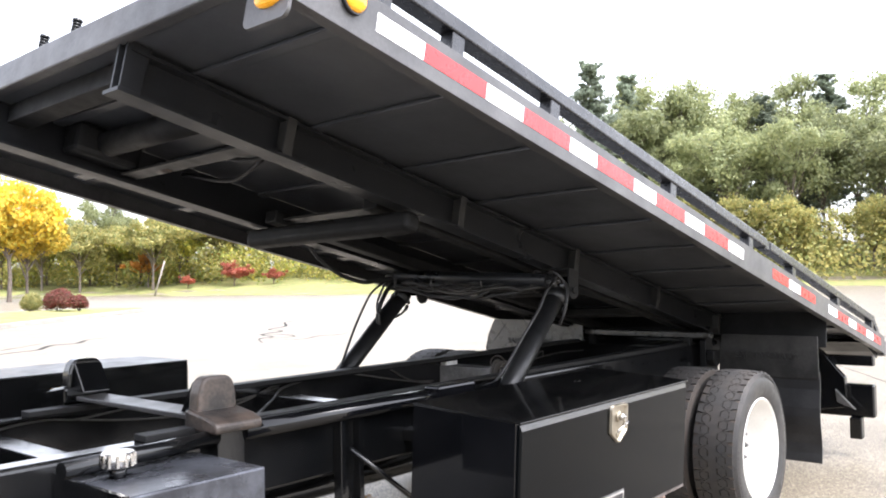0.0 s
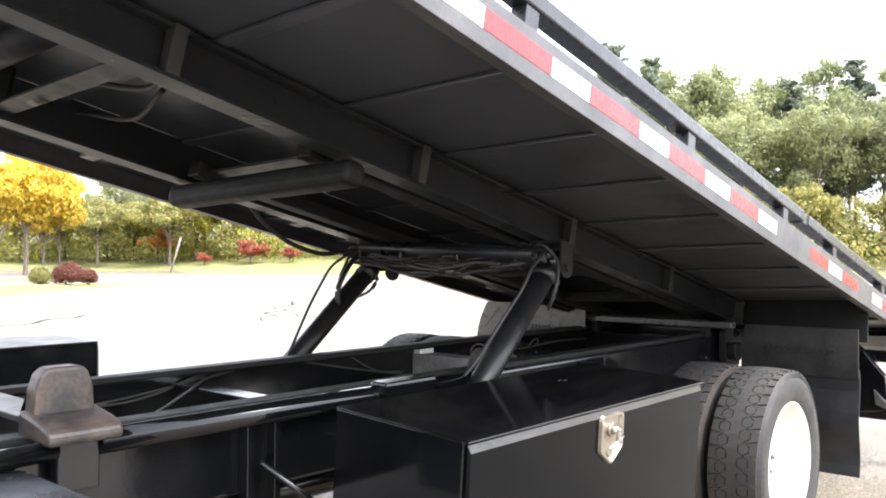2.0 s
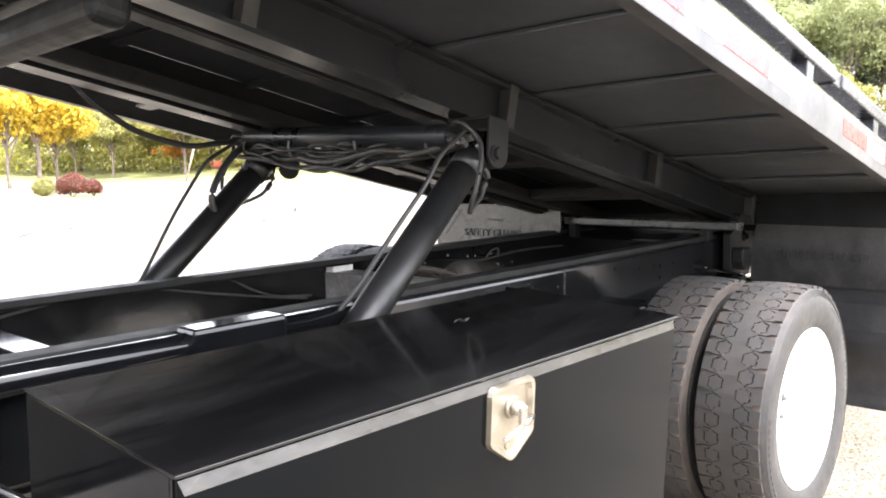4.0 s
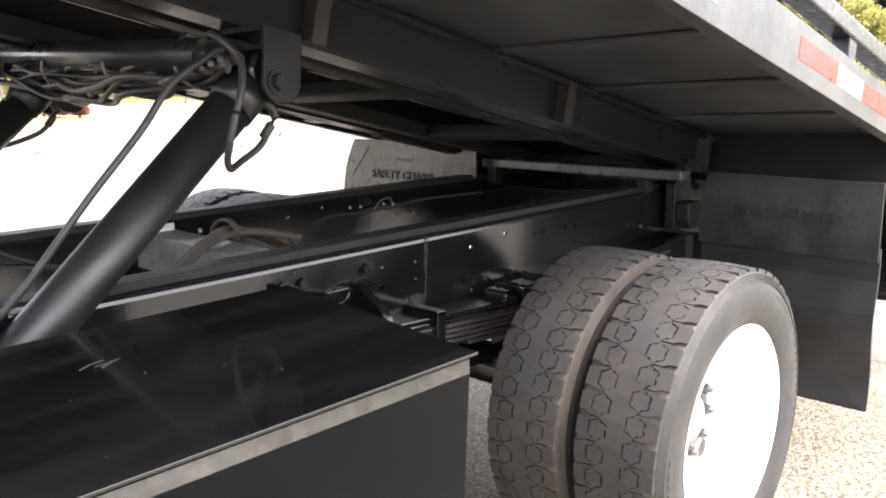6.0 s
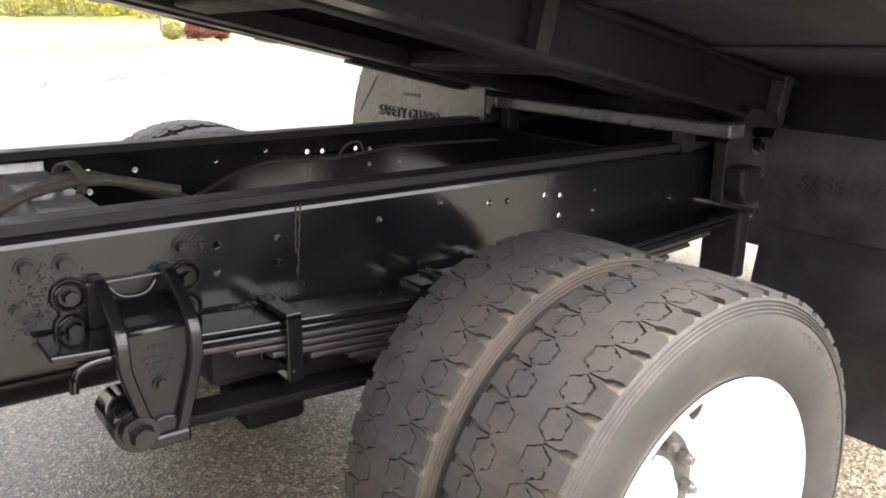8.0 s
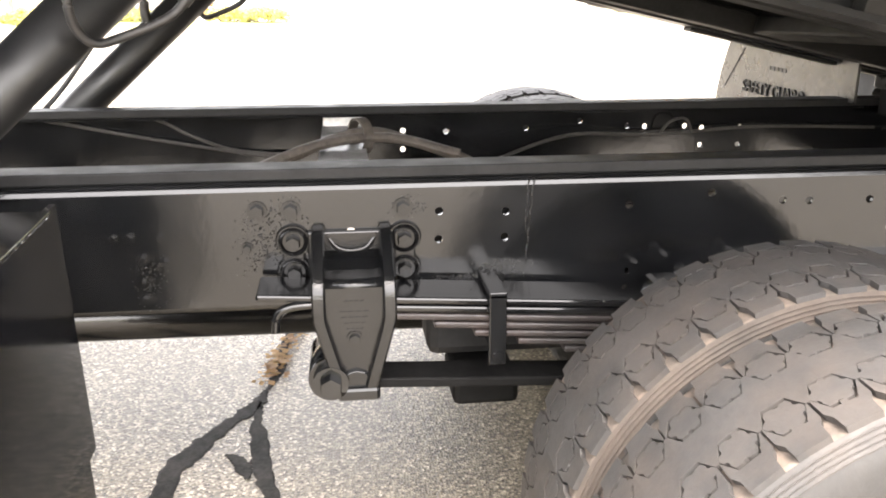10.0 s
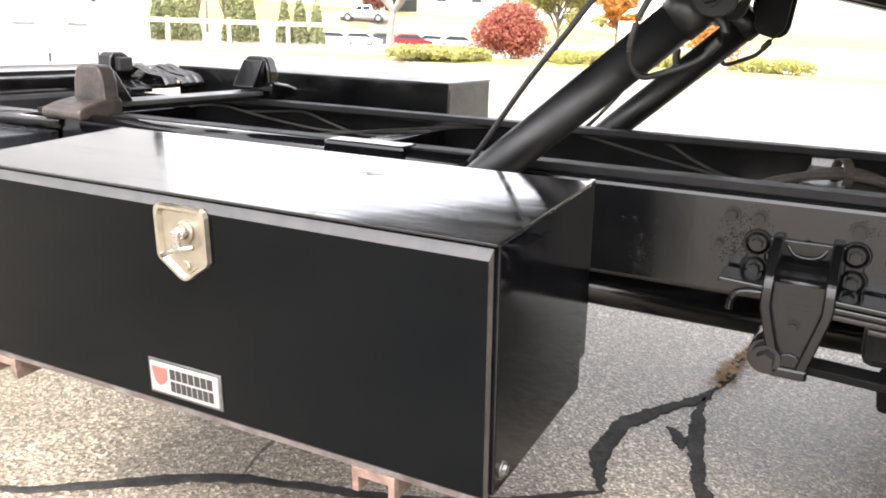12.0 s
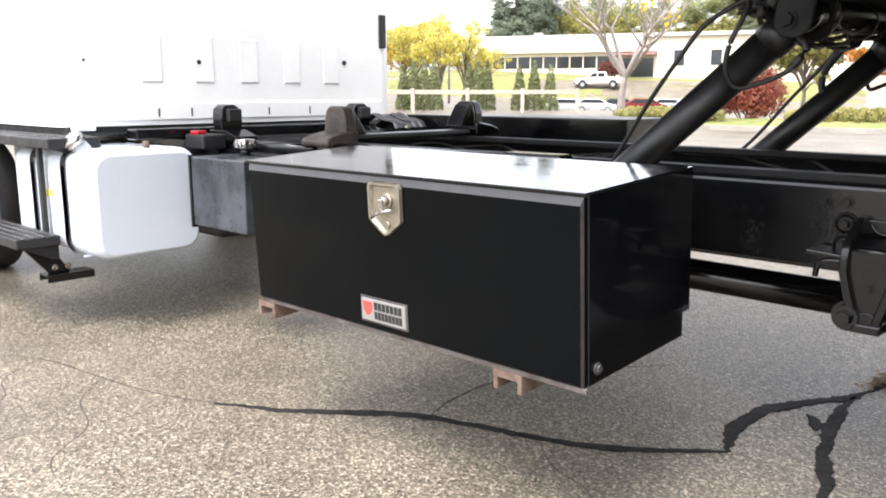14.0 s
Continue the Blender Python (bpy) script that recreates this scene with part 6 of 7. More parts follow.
for y, z, r in ((-0.36, 1.215, 0.012), (0.60, 1.235, 0.014), (-0.95, 1.21, 0.006)):
    part("plug", cyl(B(), (CX, y, z), (CX + 0.006, y, z), r, seg=12), M_DARK, cab)
part("air_vent", box(B(), CX - 0.02, CX + 0.016, C + 0.915, C + 0.965, 1.33, 1.53, 0.008), M_DARK, cab, "black vent strip")
for s in (-1, 1):
    part("side_window", box(B(), -4.15, -3.35, C + s * CW - 0.006, C + s * CW + 0.004, 1.75, 2.30, 0.01), M_GLASS, cab)
part("rear_window", box(B(), CX - 0.006, CX + 0.004, C - 0.55, C + 0.55, 1.75, 2.25, 0.02), M_GLASS, cab)
part("wind_screen", box(B(), -4.955, -4.94, C - 0.75, C + 0.75, 1.6, 2.25, 0.02), M_GLASS, cab)
FRONT = mesh_of(lathe(B(), [(-0.11, 0.285), (-0.12, 0.34), (-0.11, 0.385), (-0.09, 0.398), (0.09, 0.398), (0.11, 0.385), (0.12, 0.34), (0.11, 0.285)], 48), M_RUBBER, "tyre")
for y in (-0.93, 0.86):
    wheel = shared("wheel", RIM_IN, truck, pose(-4.55, y, Z_HUB, 0, 0, 0 if y < 0 else 180), "white painted front wheel")
    shared("tyre", FRONT, wheel)

# ---- planting and trees ----
def leaves(bm, rnd, centre, radius, count, size, squash=1.0, shell=0.35):
    for _ in range(count):
        d = Vector((rnd.gauss(0, 1), rnd.gauss(0, 1), rnd.gauss(0, 1))).normalized()
        k = radius * (shell + (1 - shell) * rnd.random() ** 0.5)
        p = Vector(centre) + Vector((d.x * k, d.y * k, d.z * k * squash))
        a = Vector((rnd.gauss(0, 1), rnd.gauss(0, 1), rnd.gauss(0, 1))).normalized()
        b = a.cross(d + Vector((0.01, 0, 0.02))).normalized()
        s = size * (0.6 + 0.8 * rnd.random())
        bm.faces.new([bm.verts.new(p + a * s * u + b * s * v) for u, v in ((-0.5, -0.15), (0.0, -0.42), (0.5, 0.1), (0.05, 0.42))])


def tree(kind, height, spread, material, seed, bark=M_BARK, density=1.0, leaf=0.30, label="", group="", trunk_r=0.16):
    """Trunk with limbs, and a crown of many small leaves gathered in uneven clumps."""
    rnd = random.Random(seed)
    host = thing(kind, (0, 0, 0), label, "tree", group)
    bm = B()
    clumps = []
    if kind == "pine_tree":
        sweep(bm, [(0, 0, -0.3), (0.05, 0.02, height * 0.5), (0, 0, height * 0.98)], trunk_r, 7, 1.0, 0.03)
        for k in range(int(17 * density)):
            z = height * (0.22 + 0.76 * (k + rnd.uniform(-0.5, 0.5)) / (17 * density))
            for j in range(5):
                a = rnd.random() * 6.28
                reach = spread * (0.08 + 1.0 * max(0.0, 1 - z / height) ** 0.75) * rnd.uniform(0.35, 1.15)
                e = Vector((reach * math.cos(a), reach * math.sin(a), z + rnd.uniform(-0.7, 0.7) + reach * rnd.uniform(-0.1, 0.35)))
                sweep(bm, [(0, 0, z), e], 0.05, 4, 1.0, 0.015)
                for q in (0.35, 0.7, 1.0):
                    clumps.append((e * q + Vector((0, 0, z * (1 - q))), 0.22 + 0.30 * reach * rnd.uniform(0.5, 1.0), 0.5))
    else:
        base = height * rnd.uniform(0.16, 0.24)
        sweep(bm, [(0, 0, -0.3), (rnd.uniform(-0.1, 0.1), rnd.uniform(-0.1, 0.1), base), (rnd.uniform(-0.2, 0.2), 0, height * 0.6)], trunk_r, 8, 1.0, trunk_r * 0.35)
        for k in range(13):
            a = k * 2.4 + rnd.random()
            z0 = base + (height * 0.45 - base) * rnd.random()
            reach = spread * rnd.uniform(0.55, 1.0)
            z1 = z0 + height * rnd.uniform(0.18, 0.48)
            e = Vector((reach * math.cos(a) * 0.8, reach * math.sin(a) * 0.8, min(z1, height * 0.95)))
            mid = Vector((e.x * 0.45, e.y * 0.45, z0 + (e.z - z0) * 0.6))
            limb = spline([(0, 0, z0), mid, e], 4)
            sweep(bm, limb, trunk_r * 0.45, 5, 1.0, 0.02)
            clumps.append((e, spread * rnd.uniform(0.24, 0.42), rnd.uniform(0.6, 0.95)))
            clumps.append((mid + Vector((rnd.gauss(0, 0.4), rnd.gauss(0, 0.4), 0.4)), spread * rnd.uniform(0.2, 0.36), 0.8))
            for j in range(3):
                t = e + Vector((rnd.gauss(0, 1), rnd.gauss(0, 1), rnd.uniform(-0.3, 0.9))) * spread * 0.26
                sweep(bm, [mid if j else e, t], 0.03, 4, 1.0, 0.008)
                clumps.append((t, spread * rnd.uniform(0.14, 0.26), 0.8))
        clumps.append((Vector((0, 0, height * 0.9)), spread * 0.35, 0.9))
    part("trunk", bm, bark, host, local=True)
    bm = B()
    for c, r, q in clumps:
        leaves(bm, rnd, c, r, int(density * (22 if kind == "pine_tree" else 55)), leaf, q, 0.1)
    part("crown", bm, material, host, local=True, smooth=False)
    return host


def bush(name, material, w, h, seed, label, count=1500, leaf=0.10, group="", category="bush"):
    rnd = random.Random(seed)
    host = thing(name, (0, 0, 0), label, category, group)
    bm = B()
    for k in range(7):
        a = k * 0.9
        sweep(bm, [(0, 0, -0.05), (0.5 * w * 0.5 * math.cos(a), 0.5 * w * 0.5 * math.sin(a), h * 0.5), (w * 0.36 * math.cos(a + 0.3), w * 0.36 * math.sin(a + 0.3), h * 0.8)], 0.02, 5, 1.0, 0.006)
    part("stem", bm, M_BARK, host, local=True)
    bm = B()
    for k in range(20):
        a, q = k * 2.4, ((k + 0.5) / 20) ** 0.5
        leaves(bm, rnd, (w * 0.28 * q * math.cos(a), w * 0.28 * q * math.sin(a), h * (0.34 + 0.36 * (1 - q * q) + 0.08 * rnd.random())), min(w, h) * 0.32, count // 12, leaf, 0.95, 0.6)
    part("foliage", bm, material, host, local=True, smooth=False)
    return host


def at(az, dist, dz=0.0, turn=0.0, scale=1.0, sz=None):
    ox, oy = (-3.3, -2.6) if az < 92 else (0.9, -2.6)
    x, y = ox + dist * math.cos(radians(az)), oy + dist * math.sin(radians(az))
    return Matrix.Translation((x, y, land(x, y) + dz)) @ pose(0, 0, 0, 0, 0, turn) @ Matrix.Diagonal((scale, scale, sz or scale, 1))


def stand(proto, spots, rnd):
    """Puts the tree at the first spot and copies of it at the others."""
    for i, (az, d, s) in enumerate(spots):
        m = at(az, d, -0.05, rnd.random() * 360, s, s * rnd.uniform(0.9, 1.1))
        if i:
            copy_thing(proto, m)
        else:
            proto.matrix_basis = m
    return proto


rnd = random.Random(21)
LB = {
    "g": "green leafy tree in a woodland edge", "o": "olive and yellowing tree in a woodland edge", "p": "tall dark green pine in a woodland edge",
    "y": "golden yellow autumn tree beside the lot", "r": "red autumn tree at a woodland edge", "a": "orange autumn tree at a woodland edge", "yg": "yellow and green autumn tree",
}
green_a = tree("tree", 13, 4.8, L_GREEN, 31, label=LB["g"], group="woodland trees", density=3.4, leaf=0.24)
green_b = tree("tree", 14, 4.6, L_GREEN, 32, label=LB["g"], group="woodland trees", density=3.4, leaf=0.24)
olive_a = tree("tree", 9, 3.8, L_OLIVE, 33, label=LB["o"], group="woodland trees", density=3.0, leaf=0.24)
olive_b = tree("tree", 8, 3.5, L_YGREEN, 34, label=LB["yg"], group="woodland trees", density=2.4, leaf=0.28)
pine_a = tree("pine_tree", 18, 4.0, L_PINE, 35, label=LB["p"], group="woodland pines", density=1.9, leaf=0.26)
pine_b = tree("pine_tree", 16.5, 4.4, L_PINE, 36, label=LB["p"], group="woodland pines", density=1.9, leaf=0.26)
yellow_a = tree("tree", 7.2, 3.3, L_YELLOW, 37, label=LB["y"], density=2.4, leaf=0.24)
orange_a = tree("tree", 6, 2.6, L_ORANGE, 38, label=LB["a"], group="woodland trees", density=1.1, leaf=0.34)
red_a = tree("tree", 4.5, 2.6, L_RED, 39, label=LB["r"], group="woodland trees", density=1.1, leaf=0.32)

# hillside on the truck's tail side: dense mixed wood
stand(green_a, [(8 + 3.1 * k + rnd.uniform(-1, 1), rnd.uniform(82, 92), rnd.uniform(0.85, 1.15)) for k in range(9)] + [(58 + 3.4 * k, rnd.uniform(108, 118), rnd.uniform(0.6, 0.8)) for k in range(9)], rnd)
stand(green_b, [(4 + 4.0 * k + rnd.uniform(-1, 1), rnd.uniform(90, 104), rnd.uniform(0.95, 1.25)) for k in range(9)] + [(29.5, 90, 1.0), (27.6, 92, 1.15), (25.4, 94, 1.2), (22.6, 92, 1.1)] + [(44 + 6 * k, rnd.uniform(100, 115), rnd.uniform(0.5, 0.7)) for k in range(4)] + [(126.5 - 2.4 * k + rnd.uniform(-0.6, 0.6), rnd.uniform(145, 160), rnd.uniform(0.8, 1.1)) for k in range(8)], rnd)
stand(pine_a, [(29.4, 84, 1.16), (26.8, 92, 0.90), (24.0, 96, 0.80), (18.2, 92, 0.70), (14.5, 96, 0.95), (34, 98, 0.85), (9, 95, 0.95), (128.5, 130, 1.05), (127.0, 136, 1.1)], rnd)
stand(pine_b, [(21.5, 86, 0.72), (16.0, 88, 0.78), (11.8, 90, 0.80), (31.5, 94, 0.80), (6.0, 90, 1.0), (129.5, 140, 1.1), (113.5, 140, 0.9), (109.0, 142, 0.8)], rnd)
stand(olive_a, [(27 - 3.6 * k + rnd.uniform(-1, 1), rnd.uniform(74, 80), rnd.uniform(0.75, 1.0)) for k in range(6)] + [(46 + 2.2 * k, rnd.uniform(92, 106), rnd.uniform(0.95, 1.25)) for k in range(11)] + [(127.5 - 2.7 * k, rnd.uniform(138, 150), rnd.uniform(1.1, 1.5)) for k in range(7)], rnd)
stand(olive_b, [(25, 73, 0.85), (22, 72, 0.72), (29.0, 76, 0.8), (57.5, 98, 1.1), (60, 100, 1.15), (63, 104, 1.1), (65.5, 108, 1.1), (49, 98, 1.0), (46, 100, 1.0), (52, 100, 0.8)], rnd)
stand(yellow_a, [(67.6, 72, 1.32), (66.6, 74, 0.72), (69.2, 71, 0.78), (136.0, 80, 0.85), (127.4, 150, 1.2)], rnd)
stand(orange_a, [(59.5, 97, 0.8), (55.0, 99, 0.7), (106.2, 75, 1.0), (125.0, 128, 1.1)], rnd)
stand(red_a, [(54.0, 90, 0.62), (51.4, 88, 0.62), (57.0, 92, 0.5), (126.8, 122, 1.2)], rnd)
stand(tree("tree", 5.4, 2.6, L_OLIVE, 44, label="drooping olive green tree beside a building", density=1.3, leaf=0.26), [(110.1, 62, 1.0)], rnd)
tall = tree("tree", 7.6, 2.3, L_PALE, 81, label="slender yellow and green tree behind the fence", group="fence trees", density=0.9, leaf=0.17, trunk_r=0.11)
stand(tall, [(133.6, 58, 1.0), (131.9, 60, 0.95), (135.3, 62, 1.05), (130.7, 66, 0.8)], rnd)
# young street tree, its leaves nearly all fallen
def bare_tree(seed, height, label):
    rnd = random.Random(seed)
    host = thing("street_tree", (0, 0, 0), label, "tree")
    bm, tips = B(), []
    def grow(p, d, length, r, level):
        pts = [p]
        for k in range(3):
            d = (d + Vector((rnd.gauss(0, 0.10), rnd.gauss(0, 0.10), 0.06 * level))).normalized()
            pts.append(pts[-1] + d * length / 3)
        sweep(bm, spline(pts, 2), r, 6 if level < 2 else 4, 1.0, r * 0.55)
        if level == 4:
            tips.append(pts[-1])
            return
        for k in range((7, 3, 3, 3)[level]):
            a = k * 2.4 + rnd.uniform(-0.5, 0.5)
            out = Vector((math.cos(a), math.sin(a), 0))
            q = pts[-1] if k < 2 or level == 0 else pts[2]
            grow(q, (d + out * rnd.uniform(0.55, 1.05)).normalized(), length * rnd.uniform(0.55, 0.85) * (1.5 if level == 0 else 1.0), r * (0.50 if level == 0 else 0.55), level + 1)
    grow(Vector((0, 0, -0.1)), Vector((0.02, 0, 1)), height * 0.20, 0.17, 0)
    part("trunk", bm, M_PALEBARK, host, local=True)
    bm = B()
    for p in tips:
        if rnd.random() < 0.22:
            leaves(bm, rnd, p, 0.30, 5, 0.15, 1.0, 0.1)
    part("crown", bm, L_YELLOW, host, local=True, smooth=False)
    return host


street = bare_tree(52, 7.4, "nearly bare street tree with a pale trunk")
street.matrix_basis = at(121.4, 38, 0, 40, 1.3)

# low wood all round behind the camera, unseen, added to fill the reflections
rnd = random.Random(77)
bm = B()
for k in range(150):
    az = rnd.uniform(145, 356)
    d = rnd.uniform(82, 100)
    x, y = d * math.cos(radians(az)), d * math.sin(radians(az))
    leaves(bm, rnd, (x, y, land(x, y) + rnd.uniform(2.5, 6)), rnd.uniform(2.5, 4.5), 70, 0.9, 1.0)
single("far_woods", bm, L_OLIVE, "unseen mixed autumn woods behind the camera, added for reflections", "woods", "stuff", smooth=False)
# undergrowth at the foot of the trees
bm = B()
for k in range(330):
    az = rnd.uniform(2, 84)
    d = lot_edge(az) + rnd.uniform(14, 34) if az < 40 else lot_edge(az) + rnd.uniform(17, 26)
    x, y = d * math.cos(radians(az)), d * math.sin(radians(az))
    leaves(bm, rnd, (x, y, land(x, y) + 0.8), rnd.uniform(0.8, 1.9), 45, 0.40, 0.9)
for k in range(170):
    az, d = rnd.uniform(3, 33), rnd.uniform(74, 86)
    x, y = -3.3 + d * math.cos(radians(az)), -2.6 + d * math.sin(radians(az))
    leaves(bm, rnd, (x, y, land(x, y) + rnd.uniform(0.8, 4.2)), rnd.uniform(1.3, 2.4), 85, 0.30, 0.9)
brush = B()
for k in range(800):
    az = rnd.uniform(38, 80)
    d = lot_edge(az) + rnd.uniform(13, 34)
    x, y = d * math.cos(radians(az)), d * math.sin(radians(az))
    leaves(bm if k % 5 < 3 else brush, rnd, (x, y, land(x, y) + rnd.uniform(0.5, 3.6)), rnd.uniform(1.0, 2.2), 70, 0.30, 0.9)
single("underbrush", brush, L_YGREEN, "yellowing brush at the foot of the woods", "shrubs", "stuff", smooth=False)
single("undergrowth", bm, L_OLIVE, "olive undergrowth at the foot of the woods", "shrubs", "stuff", smooth=False)

# ---- planted islands ----
def island(az, dist, w, d, turn, label):
    m = at(az, dist, 0, turn)
    o = rounded(w, d, min(w, d) * 0.42, k=8)
    host = thing("traffic_island", m, label, "traffic island", "traffic islands")
    inner = [(x * (1 - 0.22 / w), y * (1 - 0.22 / d)) for x, y in o]
    bm = B()
    n = len(o)
    rows = [[bm.verts.new((x, y, z)) for x, y in ring] for ring, z in ((o, -0.05), (o, 0.13), (inner, 0.14), (inner, 0.0))]
    for a, b in zip(rows, rows[1:]):
        for j in range(n):
            bm.faces.new((a[j], a[(j + 1) % n], b[(j + 1) % n], b[j]))
    bmesh.ops.recalc_face_normals(bm, faces=bm.faces)
    part("kerb", bm, M_KERB, host, local=True)
    bm = B()
    c = bm.verts.new((0, 0, 0.30))
    vs = [bm.verts.new((x, y, 0.115)) for x, y in inner]
    for j in range(n):
        bm.faces.new((vs[j], vs[(j + 1) % n], c))
    part("turf", bm, M_GRASS, host, local=True)


island(67.2, 35.0, 17.0, 5.4, 41, "kerbed grass island with clipped bushes on it")
island(111.5, 27.5, 26, 4.6, 8, "kerbed planted island with a red bush on it")
b1 = bush("bush", L_OLIVE, 0.80, 0.80, 61, "small clipped olive green bush on an island", 3600, 0.055, "clipped bushes")
b1.matrix_basis = Matrix.Translation((11.14, 30.33, 0.20))
b2 = bush("bush", L_MAROON, 1.55, 0.92, 62, "rounded maroon bush on a kerbed island", 6000, 0.06, "clipped bushes")
b2.matrix_basis = Matrix.Translation((12.18, 30.23, 0.20))
b3 = bush("bush", L_MAROON, 0.72, 0.68, 63, "small maroon bush on a kerbed island", 3000, 0.055, "clipped bushes")
b3.matrix_basis = Matrix.Translation((13.12, 30.50, 0.20))
fire = bush("bush", L_RED, 2.9, 2.05, 64, "large round fiery red bush on a planted island", 8200, 0.085)
fire.matrix_basis = at(113.5, 28.6, 0.05)
fire2 = bush("bush", L_ORANGE, 2.0, 1.8, 65, "round orange and yellow bush on a planted island", 2600, 0.085)
fire2.matrix_basis = at(100.5, 29.5, 0.15)
hedge_p = bush("hedge", L_OLIVE, 2.4, 0.55, 66, "low clipped yellow-green hedge plant", 1500, 0.07, "low hedge", "hedge")
for i, az in enumerate((117.6, 116.2, 109.5, 107.8, 106.0, 104.0, 102.0, 119.0, 120.3, 98, 96)):
    m = at(az, 26.9 + 0.3 * (i % 2), 0.12, i * 40)
    if i:
        copy_thing(hedge_p, m)
    else:
        hedge_p.matrix_basis = m
def cone_shrub(label):
    rnd = random.Random(67)
    host = thing("evergreen_shrub", (0, 0, 0), label, "shrub", "evergreen shrubs")
    part("stem", sweep(B(), [(0, 0, -0.1), (0, 0, 2.3)], 0.05, 6, 1.0, 0.01), M_BARK, host, local=True)
    bm = B()
    for k in range(1500):
        z = 2.7 * (1 - rnd.random() ** 0.6)
        r, a = 0.52 * (1 - z / 2.75) ** 0.7 * (0.7 + 0.35 * rnd.random()), rnd.random() * 6.28
        leaves(bm, rnd, (r * math.cos(a), r * math.sin(a), z + 0.08), 0.05, 1, 0.13, 1.0)
    part("foliage", bm, L_GREEN, host, local=True, smooth=False)
    return host


arbor = cone_shrub("narrow conical evergreen shrub behind a fence")
for i, (az, s) in enumerate(((128.2, 1.0), (127.2, 1.08), (126.1, 1.0), (130.4, 1.1), (131.0, 1.1), (131.6, 1.05), (134.0, 1.1), (134.7, 1.1), (135.4, 1.1), (136.1, 1.0))):
    m = at(az, 52, 0, i * 70, s)
    if i:
        copy_thing(arbor, m)
    else:
        arbor.matrix_basis = m

# ---- fence ----
fence = thing("rail_fence", (0, 0, 0), "weathered pale wooden fence with one wide board", "fence")
pts = [Vector((44 * math.cos(radians(a)), 44 * math.sin(radians(a)), 0)) for a in (141.0, 125.2)]
n = 4
for i in range(n + 1):
    p = pts[0].lerp(pts[1], i / n)
    bm = box(B(), -0.10, 0.10, -0.10, 0.10, 0, 1.32, 0.02, m=Matrix.Translation(p) @ pose(0, 0, 0, 0, 0, 35))
    part("post", bm, M_WOOD, fence)
    if i < n:
        q = pts[0].lerp(pts[1], (i + 1) / n)
        for z in (1.12,):
            d = (q - p)
            bm = box(B(), 0, d.length, -0.045, 0.045, z - 0.115, z + 0.115, 0.01, m=Matrix.Translation(p) @ pose(0, 0, 0, 0, 0, math.degrees(math.atan2(d.y, d.x))))
            part("rail", bm, M_WOOD, fence)

# ---- building across the road ----
def building():
    m = at(121, 112, 0) @ pose(0, 0, 0, 0, 0, 0)
    p = m.translation
    host = thing("office_building", Matrix.Translation(p) @ pose(0, 0, 0, 0, 0, 22), "long low cream office building with dark windows", "building")
    L0, L1, H = -22, 34, 5.0
    part("wall", box(B(), L0, L1, 0, 16, -2.5, H, 0.05), M_WALL, host, local=True)
    part("roof", box(B(), L0 - 0.6, L1 + 0.6, -0.6, 16.6, H, H + 0.5, 0.05), M_ROOF, host, local=True)
    part("fascia", box(B(), L0 - 0.62, 2.5, -0.9, -0.3, 3.2, H + 0.3, 0.03), M_WALL, host, local=True)
    band = part("window_band", box(B(), L0 + 1, -1.5, -0.06, 0.02, 1.2, 2.7), M_GLASS, host, local=True)
    for k in range(11):
        x = L0 + 1.6 + k * 1.8
        part("mullion", box(B(), x, x + 0.16, -0.12, 0.0, 1.2, 2.7), M_WALL, band, local=True)
    part("awning", prism(B(), [(-2.2, 2.7), (0, 3.3), (0, 2.7)], "x", -1.6, 3.6), M_AWNING, host, local=True)
    part("entrance", box(B(), -1.0, 3.2, -0.05, 0.02, 0.0, 2.4), M_GLASS, host, local=True)
    for x in (5.7, 10.2, 17.0, 24.0):
        w = part("window", box(B(), x, x + 1.3, -0.05, 0.02, 1.4, 3.3), M_GLASS, host, local=True)
        part("window_frame", box(B(), x - 0.12, x, -0.10, 0.0, 1.3, 3.4), M_WALL, w, local=True)
        part("window_frame", box(B(), x + 1.3, x + 1.42, -0.10, 0.0, 1.3, 3.4), M_WALL, w, local=True)
    part("chimney", box(B(), -14, -13, 5, 6, H + 0.5, H + 1.2), M_WALL, host, local=True)


building()
shrub = bush("bush", L_MAROON, 4.2, 2.2, 71, "dark red clipped bush before a building", 1600, 0.22)
shrub.matrix_basis = at(122.2, 109, 0.2)

# ---- parked cars ----
def parked(kind, material, m, label, tall=1.0):
    host = thing(kind, m, label, "car", "parked cars")
    body = [(-2.2, 0.35), (2.2, 0.35), (2.25, 0.75), (1.45, 0.92), (0.75, 1.38 * tall), (-1.0, 1.42 * tall), (-1.75, 0.98), (-2.25, 0.85)]
    part("body", prism(B(), body, "y", -0.85, 0.85, 0.06), material, host, local=True)
    for s in (-1, 1):
        part("side_window", prism(B(), [(-1.45, 0.98), (1.2, 0.95), (0.68, 1.30 * tall), (-0.92, 1.33 * tall)], "y", s * 0.852, s * 0.862), M_GLASS, host, local=True)
        for x in (-1.4, 1.4):
            w = part("wheel", cyl(B(), (x, s * 0.70, 0.33), (x, s * 0.87, 0.33), 0.33, seg=20), M_RUBBER, host, local=True)
            part("rim", cyl(B(), (x, s * 0.86, 0.33), (x, s * 0.88, 0.33), 0.2, seg=16), M_CARS, w, local=True)
    return host


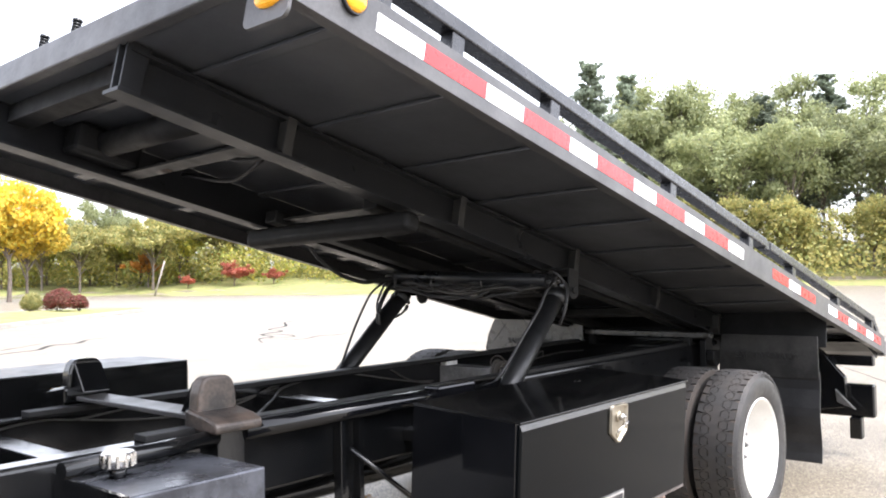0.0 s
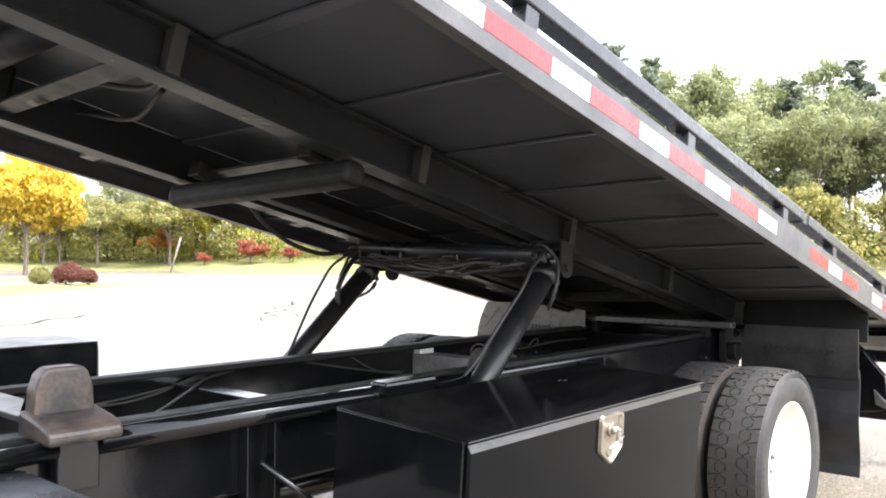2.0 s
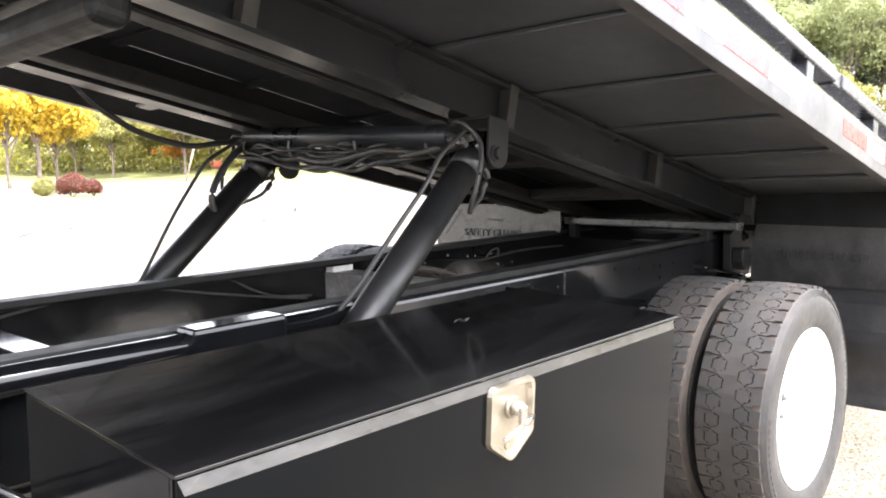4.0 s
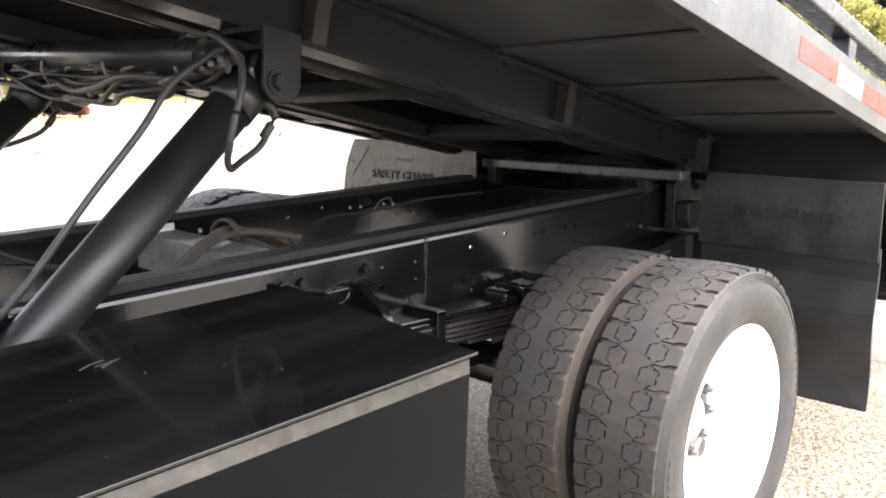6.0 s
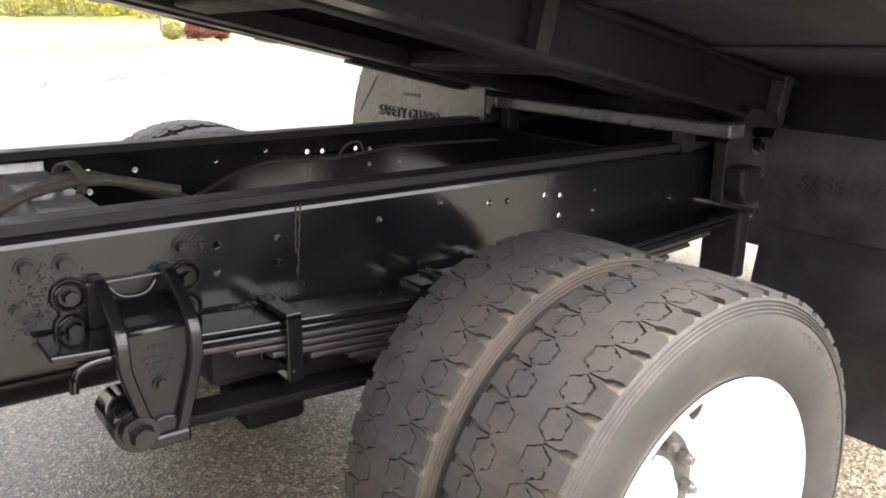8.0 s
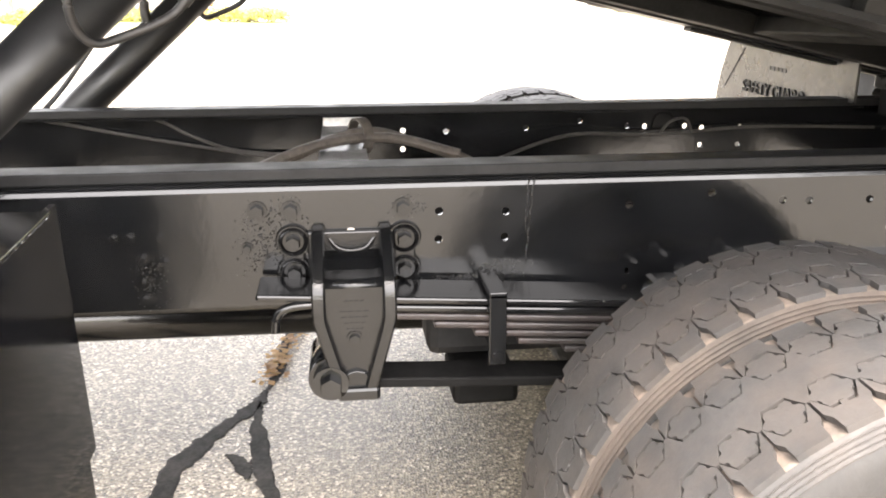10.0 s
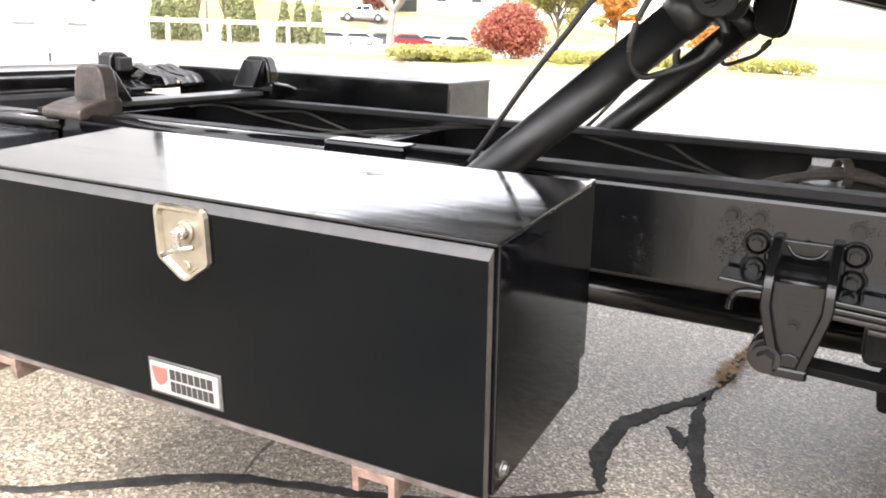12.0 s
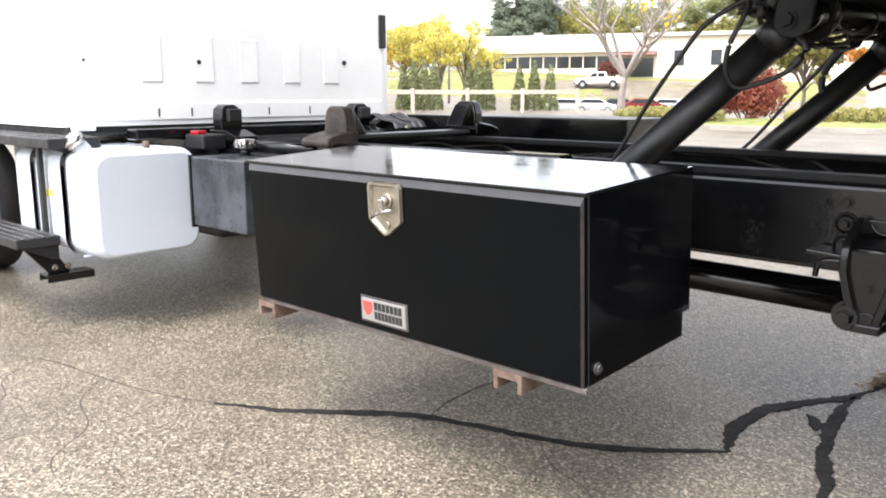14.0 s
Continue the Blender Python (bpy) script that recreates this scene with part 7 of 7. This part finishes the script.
def pickup(m, label):
    """White four-door pickup: hood, cab and open load bed, dark glass, dark wheels."""
    host = thing("pickup_truck", m, label, "pickup truck")
    body = [(-2.8, 0.55), (2.7, 0.50), (2.8, 0.80), (2.7, 1.12), (1.35, 1.22), (0.65, 1.85), (-0.85, 1.88), (-1.05, 1.25), (-2.8, 1.22)]
    part("body", prism(B(), body, "y", -0.95, 0.95, 0.06), M_CARW, host, local=True)
    part("load_bed", box(B(), -2.72, -1.15, -0.8, 0.8, 1.16, 1.235), M_DARK, host, local=True)
    part("bumper", box(B(), 2.72, 2.90, -0.9, 0.9, 0.48, 0.72, 0.04), M_CARD, host, local=True)
    for s in (-1, 1):
        part("side_window", prism(B(), [(0.15, 1.28), (1.10, 1.28), (0.60, 1.72), (0.15, 1.74)], "y", s * 0.952, s * 0.962), M_GLASS, host, local=True)
        part("side_window", prism(B(), [(-0.80, 1.28), (0.05, 1.28), (0.05, 1.74), (-0.76, 1.74)], "y", s * 0.952, s * 0.962), M_GLASS, host, local=True)
        for x in (-1.75, 1.85):
            part("wheel_arch", cyl(B(), (x, s * 0.90, 0.46), (x, s * 0.956, 0.46), 0.50, seg=24), M_DARK, host, local=True)
            w = part("wheel", cyl(B(), (x, s * 0.72, 0.40), (x, s * 0.97, 0.40), 0.40, seg=24), M_RUBBER, host, local=True)
            part("rim", cyl(B(), (x, s * 0.96, 0.40), (x, s * 0.98, 0.40), 0.23, seg=16), M_CARS, w, local=True)
    return host


# pale road along the rise
bm = B()
strip = []
for k in range(15):
    a = radians(113 + k)
    strip.append([bm.verts.new((0.9 + d * math.cos(a), -2.6 + d * math.sin(a), land(0.9 + d * math.cos(a), -2.6 + d * math.sin(a)) + 0.05)) for d in (99.5, 103, 106.5)])
for a, b in zip(strip, strip[1:]):
    for j in range(2):
        bm.faces.new((a[j], a[j + 1], b[j + 1], b[j]))
bmesh.ops.recalc_face_normals(bm, faces=bm.faces)
single("road", bm, M_ASPHALT, "pale access road before a building", "road", "structure")
pickup(at(122.9, 103, 0.0, 208), "white pickup parked on the rise before a building")
for i, (az, d, material, kind, label, tall) in enumerate((
    (124.9, 84, M_CARS, "car", "silver car parked beyond the fence", 1.0), (123.2, 84, M_CARW, "car", "white car parked beyond the fence", 1.0),
    (121.5, 85, M_CARD, "car", "dark car parked beyond the fence", 1.0), (119.9, 84, M_CARR, "car", "dark red car parked beyond the fence", 1.0),
    (118.4, 85, M_CARW, "car", "white car parked beyond the fence", 1.0), (116.8, 85, M_CARS, "car", "silver car parked beyond the fence", 1.0),
)):
    parked(kind, material, at(az, d, 0, 30 + i * 3), label, tall)

# utility pole
pole = thing("utility_pole", at(133.0, 90, 0), "pale wooden utility pole with a cross arm", "utility pole")
part("pole", cyl(B(), (0, 0, 0), (0, 0, 9.2), 0.14, 0.10, seg=10), M_PALEBARK, pole, local=True)
part("cross_arm", box(B(), -1.0, 1.0, -0.06, 0.06, 7.6, 7.75), M_PALEBARK, pole, local=True)
stake = thing("leaning_pole", at(59.1, 84, 0), "thin pale pole leaning on the grass bank", "pole")
part("pole", cyl(B(), (0, 0, 0), (0.9, -0.3, 3.4), 0.08, seg=8), M_PALEBARK, stake, local=True)
# stone planter on the island
pl = thing("stone_planter", at(105.6, 30, 0), "square pale brick pier on the island", "planter")
part("plinth", box(B(), -0.9, 0.9, -0.9, 0.9, 0, 0.55, 0.04), M_BRICK, pl, local=True)
part("pier", box(B(), -0.4, 0.4, -0.4, 0.4, 0.55, 1.6, 0.03), M_BRICK, pl, local=True)
